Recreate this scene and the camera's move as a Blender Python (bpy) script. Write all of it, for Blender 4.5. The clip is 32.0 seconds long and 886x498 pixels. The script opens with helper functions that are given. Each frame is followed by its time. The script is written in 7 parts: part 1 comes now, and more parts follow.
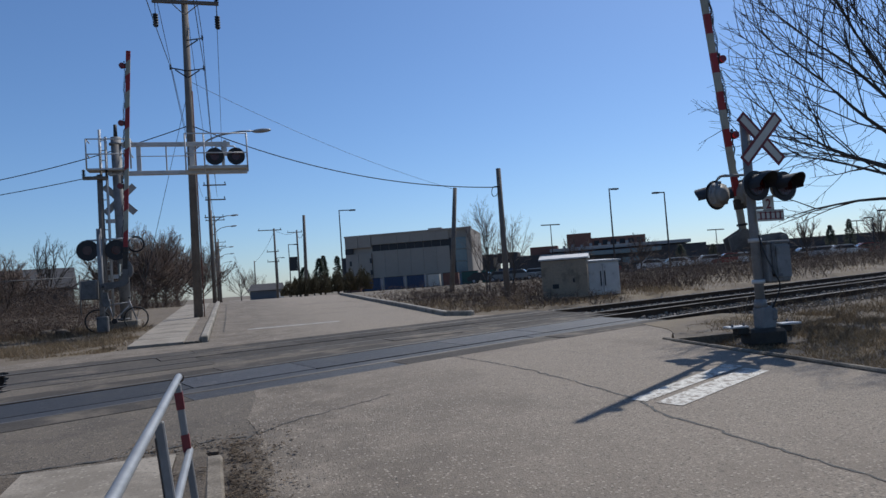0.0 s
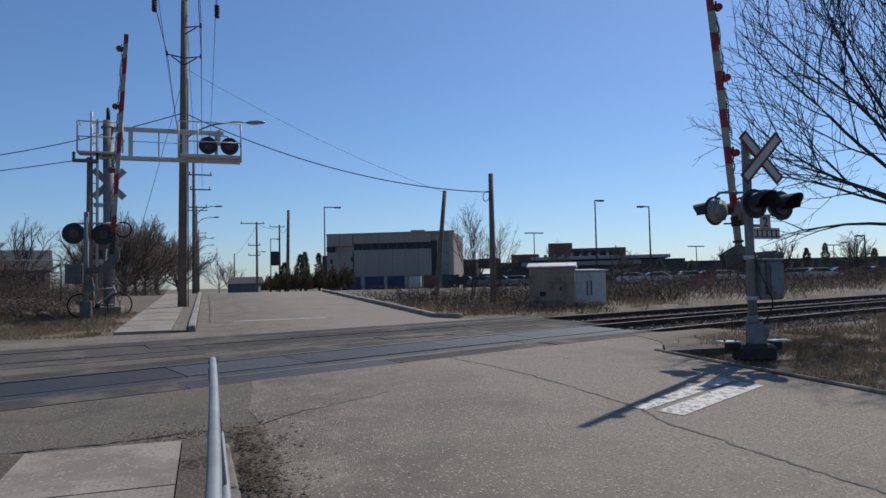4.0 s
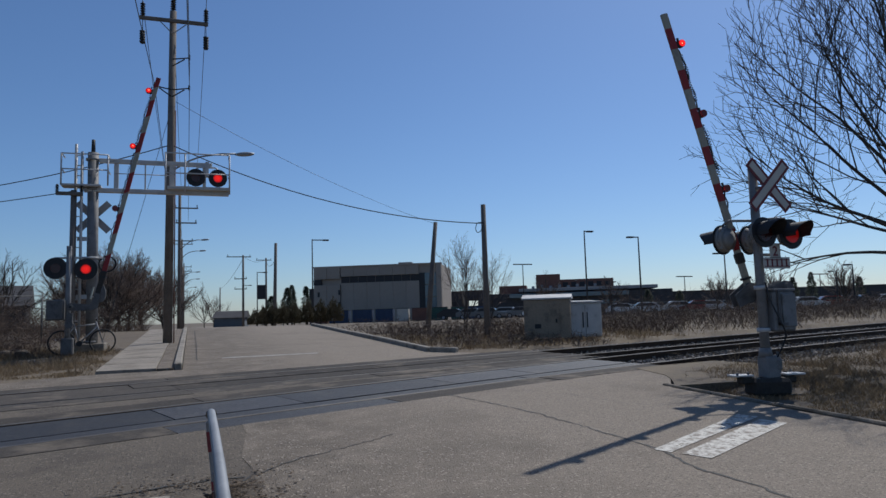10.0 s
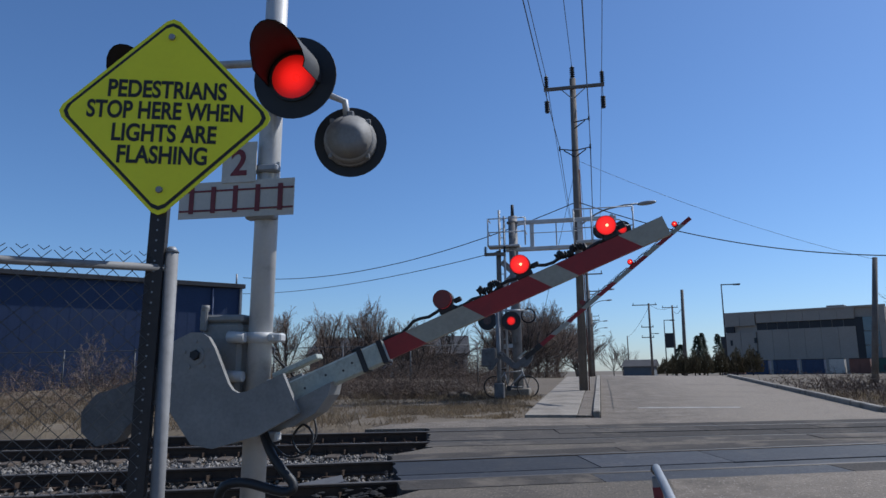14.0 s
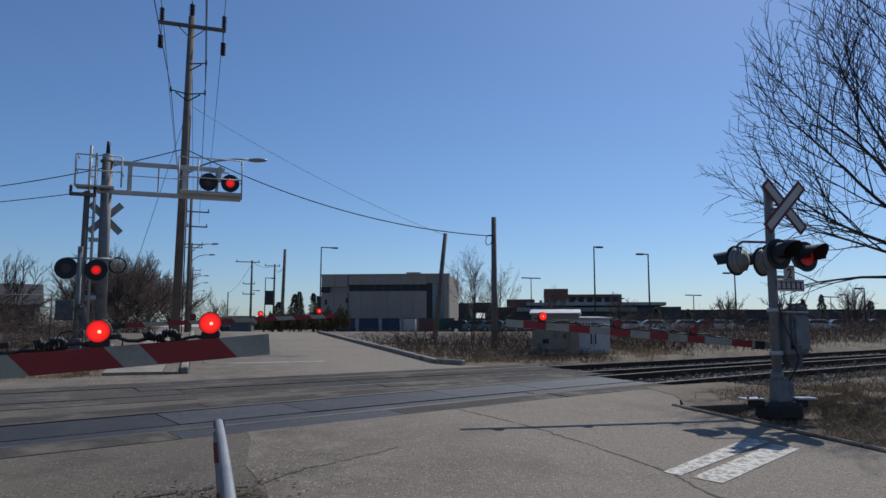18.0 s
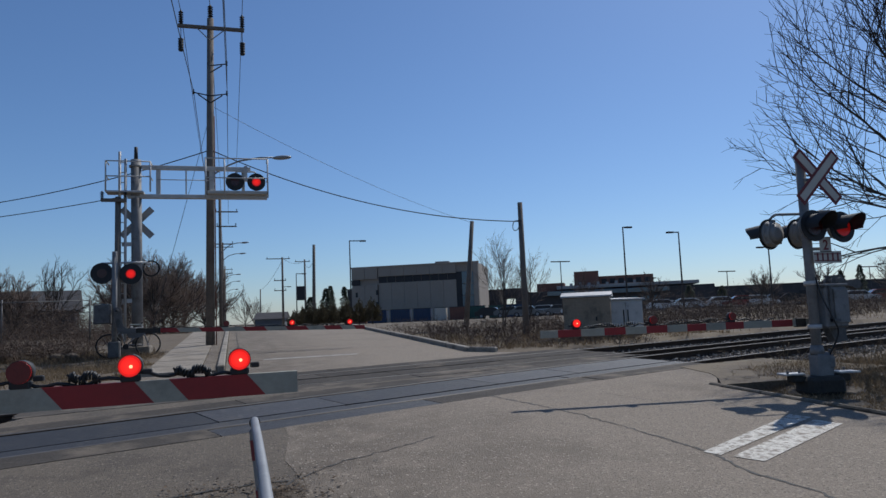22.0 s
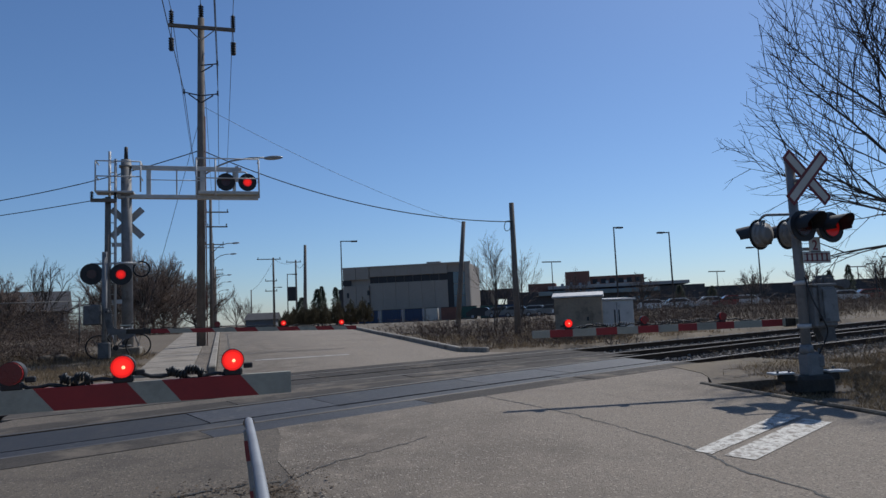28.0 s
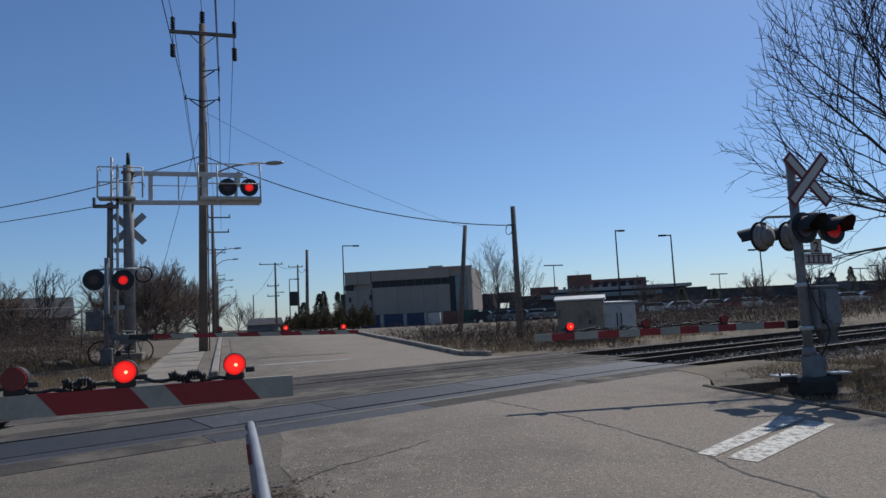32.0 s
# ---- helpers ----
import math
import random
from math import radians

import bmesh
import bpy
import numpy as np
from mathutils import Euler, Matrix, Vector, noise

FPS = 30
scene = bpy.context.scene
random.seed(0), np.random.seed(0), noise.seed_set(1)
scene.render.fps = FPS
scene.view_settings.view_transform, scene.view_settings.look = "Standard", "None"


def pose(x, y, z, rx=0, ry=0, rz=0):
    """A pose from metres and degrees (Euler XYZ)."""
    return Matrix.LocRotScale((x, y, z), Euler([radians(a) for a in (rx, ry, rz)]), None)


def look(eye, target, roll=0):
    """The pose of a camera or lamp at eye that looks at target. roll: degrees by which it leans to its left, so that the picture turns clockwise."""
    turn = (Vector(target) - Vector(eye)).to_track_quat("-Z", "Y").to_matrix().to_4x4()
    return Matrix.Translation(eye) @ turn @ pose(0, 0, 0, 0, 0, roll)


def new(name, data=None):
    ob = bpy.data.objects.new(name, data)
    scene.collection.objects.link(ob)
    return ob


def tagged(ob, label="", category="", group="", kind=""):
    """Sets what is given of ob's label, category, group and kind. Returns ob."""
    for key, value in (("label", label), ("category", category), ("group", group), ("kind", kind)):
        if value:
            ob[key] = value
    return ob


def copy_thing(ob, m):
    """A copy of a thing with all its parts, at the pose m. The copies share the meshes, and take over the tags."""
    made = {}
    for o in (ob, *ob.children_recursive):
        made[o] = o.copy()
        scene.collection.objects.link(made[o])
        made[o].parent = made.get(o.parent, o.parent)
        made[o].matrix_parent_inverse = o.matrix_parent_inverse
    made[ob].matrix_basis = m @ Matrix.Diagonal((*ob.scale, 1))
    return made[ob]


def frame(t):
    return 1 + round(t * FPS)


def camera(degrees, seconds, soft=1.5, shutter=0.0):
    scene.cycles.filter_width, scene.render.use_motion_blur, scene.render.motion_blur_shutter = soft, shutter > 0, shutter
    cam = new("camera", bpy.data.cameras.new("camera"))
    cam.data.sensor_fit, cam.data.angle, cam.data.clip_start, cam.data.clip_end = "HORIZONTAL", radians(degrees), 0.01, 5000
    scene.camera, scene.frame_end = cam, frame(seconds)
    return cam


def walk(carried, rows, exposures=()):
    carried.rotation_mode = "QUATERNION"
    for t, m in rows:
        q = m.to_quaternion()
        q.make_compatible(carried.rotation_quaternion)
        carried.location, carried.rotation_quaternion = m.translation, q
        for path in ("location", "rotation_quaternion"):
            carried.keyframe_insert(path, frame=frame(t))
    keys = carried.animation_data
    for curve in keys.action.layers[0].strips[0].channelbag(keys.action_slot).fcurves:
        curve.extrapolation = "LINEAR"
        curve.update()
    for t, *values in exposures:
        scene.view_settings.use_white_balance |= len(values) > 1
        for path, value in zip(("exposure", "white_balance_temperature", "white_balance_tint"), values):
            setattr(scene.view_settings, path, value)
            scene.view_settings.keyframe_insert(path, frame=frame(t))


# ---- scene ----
cam = camera(65.3, 32.0)
PATH = [
    (0, (0.529, -0.543, 1.483), (1.121, 1.364, 1.577), -4.1),
    (0.5, (0.684, -0.499, 1.445), (1.237, 1.423, 1.482), -3.7),
    (1, (0.741, -0.457, 1.394), (1.274, 1.47, 1.35), -3.8),
    (1.5, (0.72, -0.476, 1.402), (1.368, 1.414, 1.481), -2.7),
    (2, (0.626, -0.521, 1.431), (1.201, 1.392, 1.53), -1.7),
    (2.5, (0.469, -0.492, 1.434), (1.035, 1.424, 1.536), -1.4),
    (3, (0.304, -0.45, 1.462), (0.942, 1.443, 1.559), -1.7),
    (3.5, (0.253, -0.483, 1.459), (0.901, 1.407, 1.552), -1.1),
    (5.5, (0.183, -0.267, 1.464), (0.836, 1.617, 1.627), -2.1),
    (6, (0.224, -0.124, 1.477), (0.895, 1.751, 1.656), -2.4),
    (6.5, (0.186, -0.055, 1.483), (0.844, 1.823, 1.684), -2.4),
    (7, (0.172, -0.037, 1.486), (0.834, 1.837, 1.709), -2.6),
    (7.5, (0.178, -0.036, 1.487), (0.851, 1.832, 1.725), -2.6),
    (8, (0.183, -0.027, 1.484), (0.861, 1.841, 1.717), -2.5),
    (8.5, (0.195, -0.009, 1.481), (0.873, 1.861, 1.683), -2.7),
    (9, (0.215, 0.011, 1.482), (0.895, 1.881, 1.674), -2.6),
    (9.5, (0.185, -0.003, 1.488), (0.868, 1.867, 1.676), -2.0),
    (10, (0.173, -0.025, 1.491), (0.856, 1.845, 1.683), -1.7),
    (10.5, (0.175, -0.033, 1.487), (0.851, 1.838, 1.686), -2.1),
    (11, (0.171, -0.036, 1.489), (0.83, 1.841, 1.692), -2.3),
    (11.5, (0.142, 0.004, 1.502), (0.604, 1.938, 1.713), -2.0),
    (11.7, (0.123, 0.006, 1.503), (0.347, 1.981, 1.725), -1.7),
    (12, (0.075, -0.013, 1.508), (-0.181, 1.957, 1.746), -0.6),
    (12.3, (0.021, -0.036, 1.516), (-0.465, 1.886, 1.779), -0.3),
    (12.5, (0.01, -0.044, 1.521), (-0.528, 1.858, 1.821), -0.6),
    (13, (0.035, -0.064, 1.532), (-0.505, 1.832, 1.868), -0.1),
    (13.5, (0.034, -0.044, 1.519), (-0.478, 1.855, 1.88), -0.5),
    (14, (0.044, -0.035, 1.517), (-0.385, 1.887, 1.869), -0.6),
    (14.5, (0.049, -0.02, 1.529), (-0.306, 1.922, 1.849), -0.5),
    (16.5, (0.1, -0.036, 1.509), (0.091, 1.945, 1.791), -0.4),
    (17, (0.126, -0.024, 1.521), (0.408, 1.937, 1.798), -0.2),
    (17.5, (0.137, 0.022, 1.518), (0.678, 1.93, 1.781), 0.0),
    (18, (0.157, 0.031, 1.511), (0.816, 1.906, 1.735), 0.1),
    (18.5, (0.169, 0.05, 1.509), (0.736, 1.956, 1.722), -0.5),
    (19, (0.156, 0.056, 1.502), (0.725, 1.962, 1.709), -1.2),
    (19.5, (0.164, 0.05, 1.513), (0.755, 1.95, 1.715), -1.6),
    (20, (0.171, 0.05, 1.52), (0.744, 1.956, 1.718), -2.0),
    (20.5, (0.168, 0.052, 1.515), (0.743, 1.958, 1.711), -2.2),
    (21, (0.172, 0.051, 1.517), (0.751, 1.955, 1.711), -2.2),
    (21.5, (0.169, 0.052, 1.515), (0.732, 1.961, 1.708), -2.3),
    (22, (0.173, 0.05, 1.518), (0.756, 1.953, 1.71), -2.4),
    (22.5, (0.168, 0.046, 1.515), (0.784, 1.94, 1.705), -2.1),
    (23, (0.152, 0.046, 1.511), (0.773, 1.938, 1.7), -2.0),
    (23.5, (0.173, 0.049, 1.517), (0.795, 1.941, 1.706), -2.1),
    (24, (0.18, 0.053, 1.518), (0.795, 1.947, 1.706), -2.1),
    (24.5, (0.173, 0.046, 1.517), (0.782, 1.942, 1.704), -2.0),
    (25, (0.173, 0.043, 1.511), (0.774, 1.941, 1.7), -2.1),
    (25.5, (0.176, 0.046, 1.515), (0.777, 1.944, 1.705), -2.2),
    (27.5, (0.171, 0.043, 1.517), (0.775, 1.94, 1.707), -2.6),
    (28, (0.159, 0.046, 1.517), (0.766, 1.942, 1.709), -2.5),
    (28.5, (0.173, 0.049, 1.515), (0.78, 1.945, 1.71), -2.5),
    (29, (0.172, 0.044, 1.516), (0.781, 1.939, 1.713), -2.4),
    (29.5, (0.169, 0.038, 1.52), (0.777, 1.934, 1.719), -2.5),
    (30, (0.166, 0.039, 1.52), (0.775, 1.934, 1.72), -2.4),
    (30.5, (0.167, 0.043, 1.516), (0.775, 1.937, 1.718), -2.4),
    (31, (0.168, 0.043, 1.518), (0.777, 1.937, 1.721), -2.4),
    (31.5, (0.169, 0.044, 1.521), (0.777, 1.938, 1.724), -2.6),
    (32, (0.161, 0.033, 1.512), (0.763, 1.929, 1.716), -2.8),
]
walk(cam, [(t, look(eye, aim, roll)) for t, eye, aim, roll in PATH],
     ((0, -0.1, 6100, 10), (3.5, -0.15, 6100, 10), (6, -0.26, 6100, 10), (9, -0.35, 6100, 10), (11.2, -0.38, 6100, 10), (12, -0.48, 5950, 10), (13, -0.3, 5800, 10), (14, -0.04, 5800, 10), (14.6, 0.03, 5800, 10), (17, -0.2, 5950, 10), (18, -0.35, 6050, 10), (20, -0.31, 6100, 10), (32, -0.3, 6100, 10)))

# ---- light ----
SUN_AZ, SUN_EL = 53.0, 48.0
world = bpy.data.worlds.new("sky")
scene.world = world
world.use_nodes = True
wn = world.node_tree
sky = wn.nodes.new("ShaderNodeTexSky")
sky.sky_type = "NISHITA"
sky.sun_disc = False
sky.sun_elevation = radians(SUN_EL)
sky.sun_rotation = radians(SUN_AZ)
sky.altitude = 200
sky.air_density = 1.0
sky.dust_density = 0.5
sky.ozone_density = 8.0
wn.links.new(sky.outputs[0], wn.nodes["Background"].inputs[0])
wn.nodes["Background"].inputs[1].default_value = 0.109
sun_data = bpy.data.lights.new("sun", "SUN")
sun_data.energy = 4.3
sun_data.angle = radians(0.53)
sun_data.color = (1.0, 0.95, 0.87)
sun = new("sun", sun_data)
to_sun = Vector((math.sin(radians(SUN_AZ)) * math.cos(radians(SUN_EL)), math.cos(radians(SUN_AZ)) * math.cos(radians(SUN_EL)), math.sin(radians(SUN_EL))))
sun.matrix_world = look(to_sun * 60, (0, 0, 0))


# ---- materials ----
def mat(name, c1, c2=None, rough=0.8, metal=0.0, scale=3.0, fine=40.0, bump=0.1, island=0.0, obj=0.0, stain=None, stain_scale=0.6, stain_lo=0.5, glow=0.0, spec=None, grain=0.35, spot=0.0, edge=None, chips=None):
    """Two-scale noise between two colours, with stains, grain bump and a shade of its own for each piece."""
    m = bpy.data.materials.new(name)
    m.use_nodes = True
    nt = m.node_tree
    N, L = nt.nodes, nt.links
    b = N["Principled BSDF"]
    b.inputs["Roughness"].default_value = rough
    b.inputs["Metallic"].default_value = metal
    if spec is not None:
        b.inputs["Specular IOR Level"].default_value = spec
    c2 = c2 or tuple(v * 0.75 for v in c1)
    geo = N.new("ShaderNodeNewGeometry")

    def noise_at(sc, detail=4.0, rough_=0.6):
        n = N.new("ShaderNodeTexNoise")
        n.inputs["Scale"].default_value = sc
        n.inputs["Detail"].default_value = detail
        n.inputs["Roughness"].default_value = rough_
        L.new(geo.outputs["Position"], n.inputs["Vector"])
        return n

    def blend(fac, a, b_, kind="MIX"):
        x = N.new("ShaderNodeMix")
        x.data_type, x.blend_type = "RGBA", kind
        for sock, v in ((x.inputs[0], fac), (x.inputs[6], a), (x.inputs[7], b_)):
            if isinstance(v, (int, float)):
                sock.default_value = v
            elif isinstance(v, tuple):
                sock.default_value = (*v, 1)
            else:
                L.new(v, sock)
        return x.outputs[2]

    def ramp(src, lo, hi):
        r = N.new("ShaderNodeMapRange")
        r.inputs[1].default_value, r.inputs[2].default_value = lo, hi
        L.new(src, r.inputs[0])
        return r.outputs[0]

    big, small = noise_at(scale), noise_at(fine, 3.0)
    col = blend(ramp(big.outputs[0], 0.35, 0.65), c1, c2)
    col = blend(grain, col, blend(ramp(small.outputs[0], 0.3, 0.7), tuple(min(1, v * 1.3) for v in c1), tuple(v * 0.7 for v in c2)))
    if stain:
        st = noise_at(stain_scale, 6.0, 0.65)
        col = blend(ramp(st.outputs[0], stain_lo, stain_lo + 0.15), col, stain)
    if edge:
        # mottled brown towards the road's edge: colour, x where thickest, x where it ends
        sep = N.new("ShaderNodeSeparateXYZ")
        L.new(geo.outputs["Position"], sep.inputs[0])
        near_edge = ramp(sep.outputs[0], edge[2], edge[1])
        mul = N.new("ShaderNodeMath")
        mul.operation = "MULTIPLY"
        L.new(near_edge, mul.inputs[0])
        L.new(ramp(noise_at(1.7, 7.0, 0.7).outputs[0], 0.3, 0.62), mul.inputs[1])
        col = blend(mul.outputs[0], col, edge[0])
    if chips:
        # single pale and dark stones in the surface: scale, pale colour, dark colour
        vo = N.new("ShaderNodeTexVoronoi")
        vo.inputs["Scale"].default_value = chips[0]
        L.new(geo.outputs["Position"], vo.inputs["Vector"])
        sc = N.new("ShaderNodeSeparateColor")
        L.new(vo.outputs["Color"], sc.inputs[0])
        tone = blend(ramp(sc.outputs[0], 0.45, 0.55), chips[1], chips[2])
        mul2 = N.new("ShaderNodeMath")
        mul2.operation = "MULTIPLY"
        L.new(ramp(vo.outputs["Distance"], 0.42, 0.3), mul2.inputs[0])
        L.new(ramp(sc.outputs[1], 0.45, 0.6), mul2.inputs[1])
        col = blend(mul2.outputs[0], col, tone)
    if island or obj:
        src = geo.outputs["Random Per Island"] if island else N.new("ShaderNodeObjectInfo").outputs["Random"]
        r = N.new("ShaderNodeMapRange")
        k = island or obj
        r.inputs[3].default_value, r.inputs[4].default_value = 1 - k, 1 + k
        L.new(src, r.inputs[0])
        h = N.new("ShaderNodeHueSaturation")
        L.new(r.outputs[0], h.inputs["Value"])
        L.new(col, h.inputs["Color"])
        col = h.outputs[0]
    L.new(col, b.inputs["Base Color"])
    if bump:
        bp = N.new("ShaderNodeBump")
        bp.inputs["Strength"].default_value = bump
        bp.inputs["Distance"].default_value = 0.02
        L.new(small.outputs[0], bp.inputs["Height"])
        L.new(bp.outputs[0], b.inputs["Normal"])
    if glow:
        b.inputs["Emission Color"].default_value = (1.0, 0.012, 0.006, 1) if glow < 4 else (1.0, 0.25, 0.12, 1)
        b.inputs["Emission Strength"].default_value = glow
    if spot:
        # bright in the middle of the lens, deep red at its rim
        tc, ln = N.new("ShaderNodeTexCoord"), N.new("ShaderNodeVectorMath")
        ln.operation = "LENGTH"
        L.new(tc.outputs["Object"], ln.inputs[0])
        r = N.new("ShaderNodeMapRange")
        r.interpolation_type = "SMOOTHERSTEP"
        r.inputs[1].default_value, r.inputs[2].default_value = 0.0, spot
        r.inputs[3].default_value, r.inputs[4].default_value = glow, glow * 0.16
        L.new(ln.outputs["Value"], r.inputs[0])
        L.new(r.outputs[0], b.inputs["Emission Strength"])
    return m


M_GROUND = mat("dry_ground", (0.145, 0.112, 0.076), (0.09, 0.07, 0.048), 0.95, scale=1.4, fine=22, bump=0.7, grain=0.6, stain=(0.165, 0.128, 0.08), stain_scale=0.5)
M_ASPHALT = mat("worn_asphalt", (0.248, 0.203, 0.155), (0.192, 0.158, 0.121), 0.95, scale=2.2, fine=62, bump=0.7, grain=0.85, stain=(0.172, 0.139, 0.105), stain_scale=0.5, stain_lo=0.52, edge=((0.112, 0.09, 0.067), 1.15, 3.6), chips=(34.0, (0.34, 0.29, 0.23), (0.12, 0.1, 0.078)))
M_ASPHALT_DARK = mat("dark_asphalt", (0.034, 0.032, 0.031), (0.022, 0.021, 0.021), 0.85, scale=3, fine=60, bump=0.4, spec=0.2)
M_PANEL = mat("crossing_panel", (0.034, 0.034, 0.038), (0.014, 0.014, 0.017), 0.66, scale=2.6, fine=45, bump=0.35, grain=0.6, stain=(0.06, 0.054, 0.048), stain_scale=1.3, stain_lo=0.54, obj=0.4, spec=0.45, chips=(9.0, (0.05, 0.048, 0.047), (0.018, 0.018, 0.021)))
M_CONCRETE = mat("pale_concrete", (0.285, 0.245, 0.195), (0.22, 0.19, 0.152), 0.9, scale=1.4, fine=50, bump=0.25, grain=0.5, stain=(0.17, 0.143, 0.11), stain_scale=1.3, stain_lo=0.47, obj=0.08, chips=(28.0, (0.3, 0.262, 0.21), (0.15, 0.128, 0.1)))
M_KERB = mat("kerb_concrete", (0.31, 0.275, 0.225), (0.2, 0.178, 0.148), 0.9, scale=3, fine=40, bump=0.4, grain=0.5, stain=(0.14, 0.118, 0.09), stain_scale=2.2, stain_lo=0.5, obj=0.1)
M_PAINT = mat("road_paint", (0.6, 0.57, 0.5), (0.46, 0.43, 0.375), 0.8, scale=6, fine=60, bump=0.2, grain=0.5, stain=(0.2, 0.165, 0.128), stain_scale=11, stain_lo=0.46, chips=(26.0, (0.62, 0.59, 0.52), (0.19, 0.158, 0.122)))
M_KERB_OLD = mat("dirty_kerb_concrete", (0.2, 0.168, 0.128), (0.12, 0.1, 0.076), 0.95, scale=3, fine=40, bump=0.5, grain=0.6, stain=(0.085, 0.068, 0.048), stain_scale=1.6, stain_lo=0.47, obj=0.2)
M_PAINT_OLD = mat("faded_road_paint", (0.40, 0.38, 0.35), (0.27, 0.255, 0.23), 0.85, scale=4, fine=50, bump=0.1, stain=(0.21, 0.195, 0.175), stain_scale=4, stain_lo=0.5)
M_CRACK = mat("crack_sealant", (0.035, 0.033, 0.03), (0.05, 0.046, 0.04), 0.8, scale=6)
M_RAIL = mat("rail_steel", (0.072, 0.048, 0.034), (0.04, 0.029, 0.022), 0.85, 0.0, scale=4, fine=60, bump=0.15, spec=0.2)
M_RAILTOP = mat("rail_head", (0.13, 0.115, 0.1), (0.055, 0.047, 0.04), 0.6, 0.3, scale=1.2, fine=90, bump=0.05)
M_TIE = mat("timber_tie", (0.085, 0.062, 0.045), (0.05, 0.04, 0.032), 0.9, scale=4, fine=40, bump=0.5, obj=0.2)
M_BALLAST = mat("ballast_stone", (0.25, 0.222, 0.19), (0.14, 0.126, 0.11), 0.9, scale=6, fine=50, bump=0.2, island=0.55)
M_GALV = mat("galvanised_steel", (0.30, 0.305, 0.31), (0.23, 0.235, 0.24), 0.55, 0.4, scale=5, fine=60, bump=0.04, grain=0.12)
M_WIRE = mat("dull_wire", (0.12, 0.12, 0.12), (0.08, 0.08, 0.08), 0.6, 0.3, scale=8, bump=0.0)
M_BED = mat("ballast_bed", (0.12, 0.094, 0.07), (0.07, 0.056, 0.043), 0.95, scale=4, fine=26, bump=0.8)
M_APRON = mat("stained_old_asphalt", (0.132, 0.107, 0.079), (0.09, 0.073, 0.056), 0.95, scale=1.6, fine=60, bump=0.6, grain=0.75, stain=(0.07, 0.057, 0.044), stain_scale=0.9, stain_lo=0.54, chips=(30.0, (0.2, 0.168, 0.13), (0.06, 0.05, 0.04)))
M_ALU = mat("silver_painted_steel", (0.52, 0.51, 0.49), (0.43, 0.42, 0.405), 0.55, 0.12, scale=3, fine=50, bump=0.02, stain=(0.29, 0.28, 0.265), stain_scale=3, stain_lo=0.58, grain=0.08)
M_GREY = mat("grey_cast_paint", (0.235, 0.228, 0.215), (0.185, 0.179, 0.17), 0.6, 0.05, scale=4, fine=50, bump=0.05, stain=(0.13, 0.122, 0.11), stain_scale=3, stain_lo=0.56, grain=0.2)
# darker stained copy of M_GREY: shade on backlit gate parts put into the colour
M_SHADEGREY = mat("shaded_grey_paint", (0.135, 0.13, 0.125), (0.095, 0.09, 0.087), 0.7, 0.1, scale=5, fine=40, bump=0.08, stain=(0.06, 0.055, 0.05), stain_scale=4, stain_lo=0.54, grain=0.2)
# greyer stained copy of M_ALU: shade on backlit masts is put into the colour
M_SHADEALU = mat("grey_shaded_silver_paint", (0.23, 0.225, 0.22), (0.17, 0.165, 0.16), 0.7, 0.1, scale=4, fine=40, bump=0.05, stain=(0.11, 0.1, 0.09), stain_scale=3, stain_lo=0.55, grain=0.2)
M_BLACK = mat("matt_black_paint", (0.014, 0.014, 0.016), (0.022, 0.022, 0.024), 0.65, scale=6, bump=0.05)
M_CABLE = mat("black_cable", (0.012, 0.012, 0.013), (0.02, 0.02, 0.02), 0.55, scale=8, bump=0.05)
M_WHITE = mat("white_sheeting", (0.51, 0.485, 0.43), (0.43, 0.41, 0.365), 0.6, scale=3, fine=40, bump=0.02, grain=0.15, stain=(0.4, 0.375, 0.33), stain_scale=4, stain_lo=0.56)
M_SOCKET = mat("pale_green_paint", (0.40, 0.425, 0.37), (0.33, 0.35, 0.305), 0.6, 0.05, scale=4, fine=40, bump=0.04, stain=(0.25, 0.25, 0.22), stain_scale=5, stain_lo=0.56)
M_POST = mat("dark_bronze_paint", (0.030, 0.025, 0.023), (0.021, 0.018, 0.017), 0.6, 0.1, scale=5, fine=50, bump=0.08)
M_RUSTPIPE = mat("rusty_pipe", (0.17, 0.125, 0.095), (0.10, 0.072, 0.055), 0.75, 0.2, scale=7, fine=60, bump=0.2, stain=(0.24, 0.225, 0.205), stain_scale=5, stain_lo=0.54)
M_RED = mat("red_sheeting", (0.27, 0.015, 0.016), (0.22, 0.013, 0.014), 0.55, scale=3, fine=40, bump=0.02, grain=0.15, stain=(0.2, 0.016, 0.017), stain_scale=4, stain_lo=0.56)
# beige white, darker than M_WHITE: the arm's shaded face is put into the colour
M_BOARD = mat("shaded_beige_board", (0.33, 0.312, 0.25), (0.28, 0.265, 0.215), 0.65, scale=3, fine=40, bump=0.03, grain=0.2, stain=(0.22, 0.205, 0.165), stain_scale=3, stain_lo=0.56)
M_REDDARK = mat("maroon_sheeting", (0.16, 0.018, 0.022), (0.12, 0.015, 0.018), 0.55, scale=3, fine=40, bump=0.04)
M_YELLOW = mat("fluorescent_yellow_sheeting", (0.82, 0.78, 0.008), (0.78, 0.74, 0.008), 0.5, scale=2, fine=40, bump=0.0, grain=0.05)
M_AMBER = mat("amber_sheeting", (0.72, 0.36, 0.02), (0.62, 0.31, 0.02), 0.5, scale=2, fine=40, bump=0.03)
M_LENS_OFF = mat("dark_red_lens", (0.05, 0.006, 0.006), (0.035, 0.005, 0.005), 0.25, scale=20, fine=120, bump=0.1)
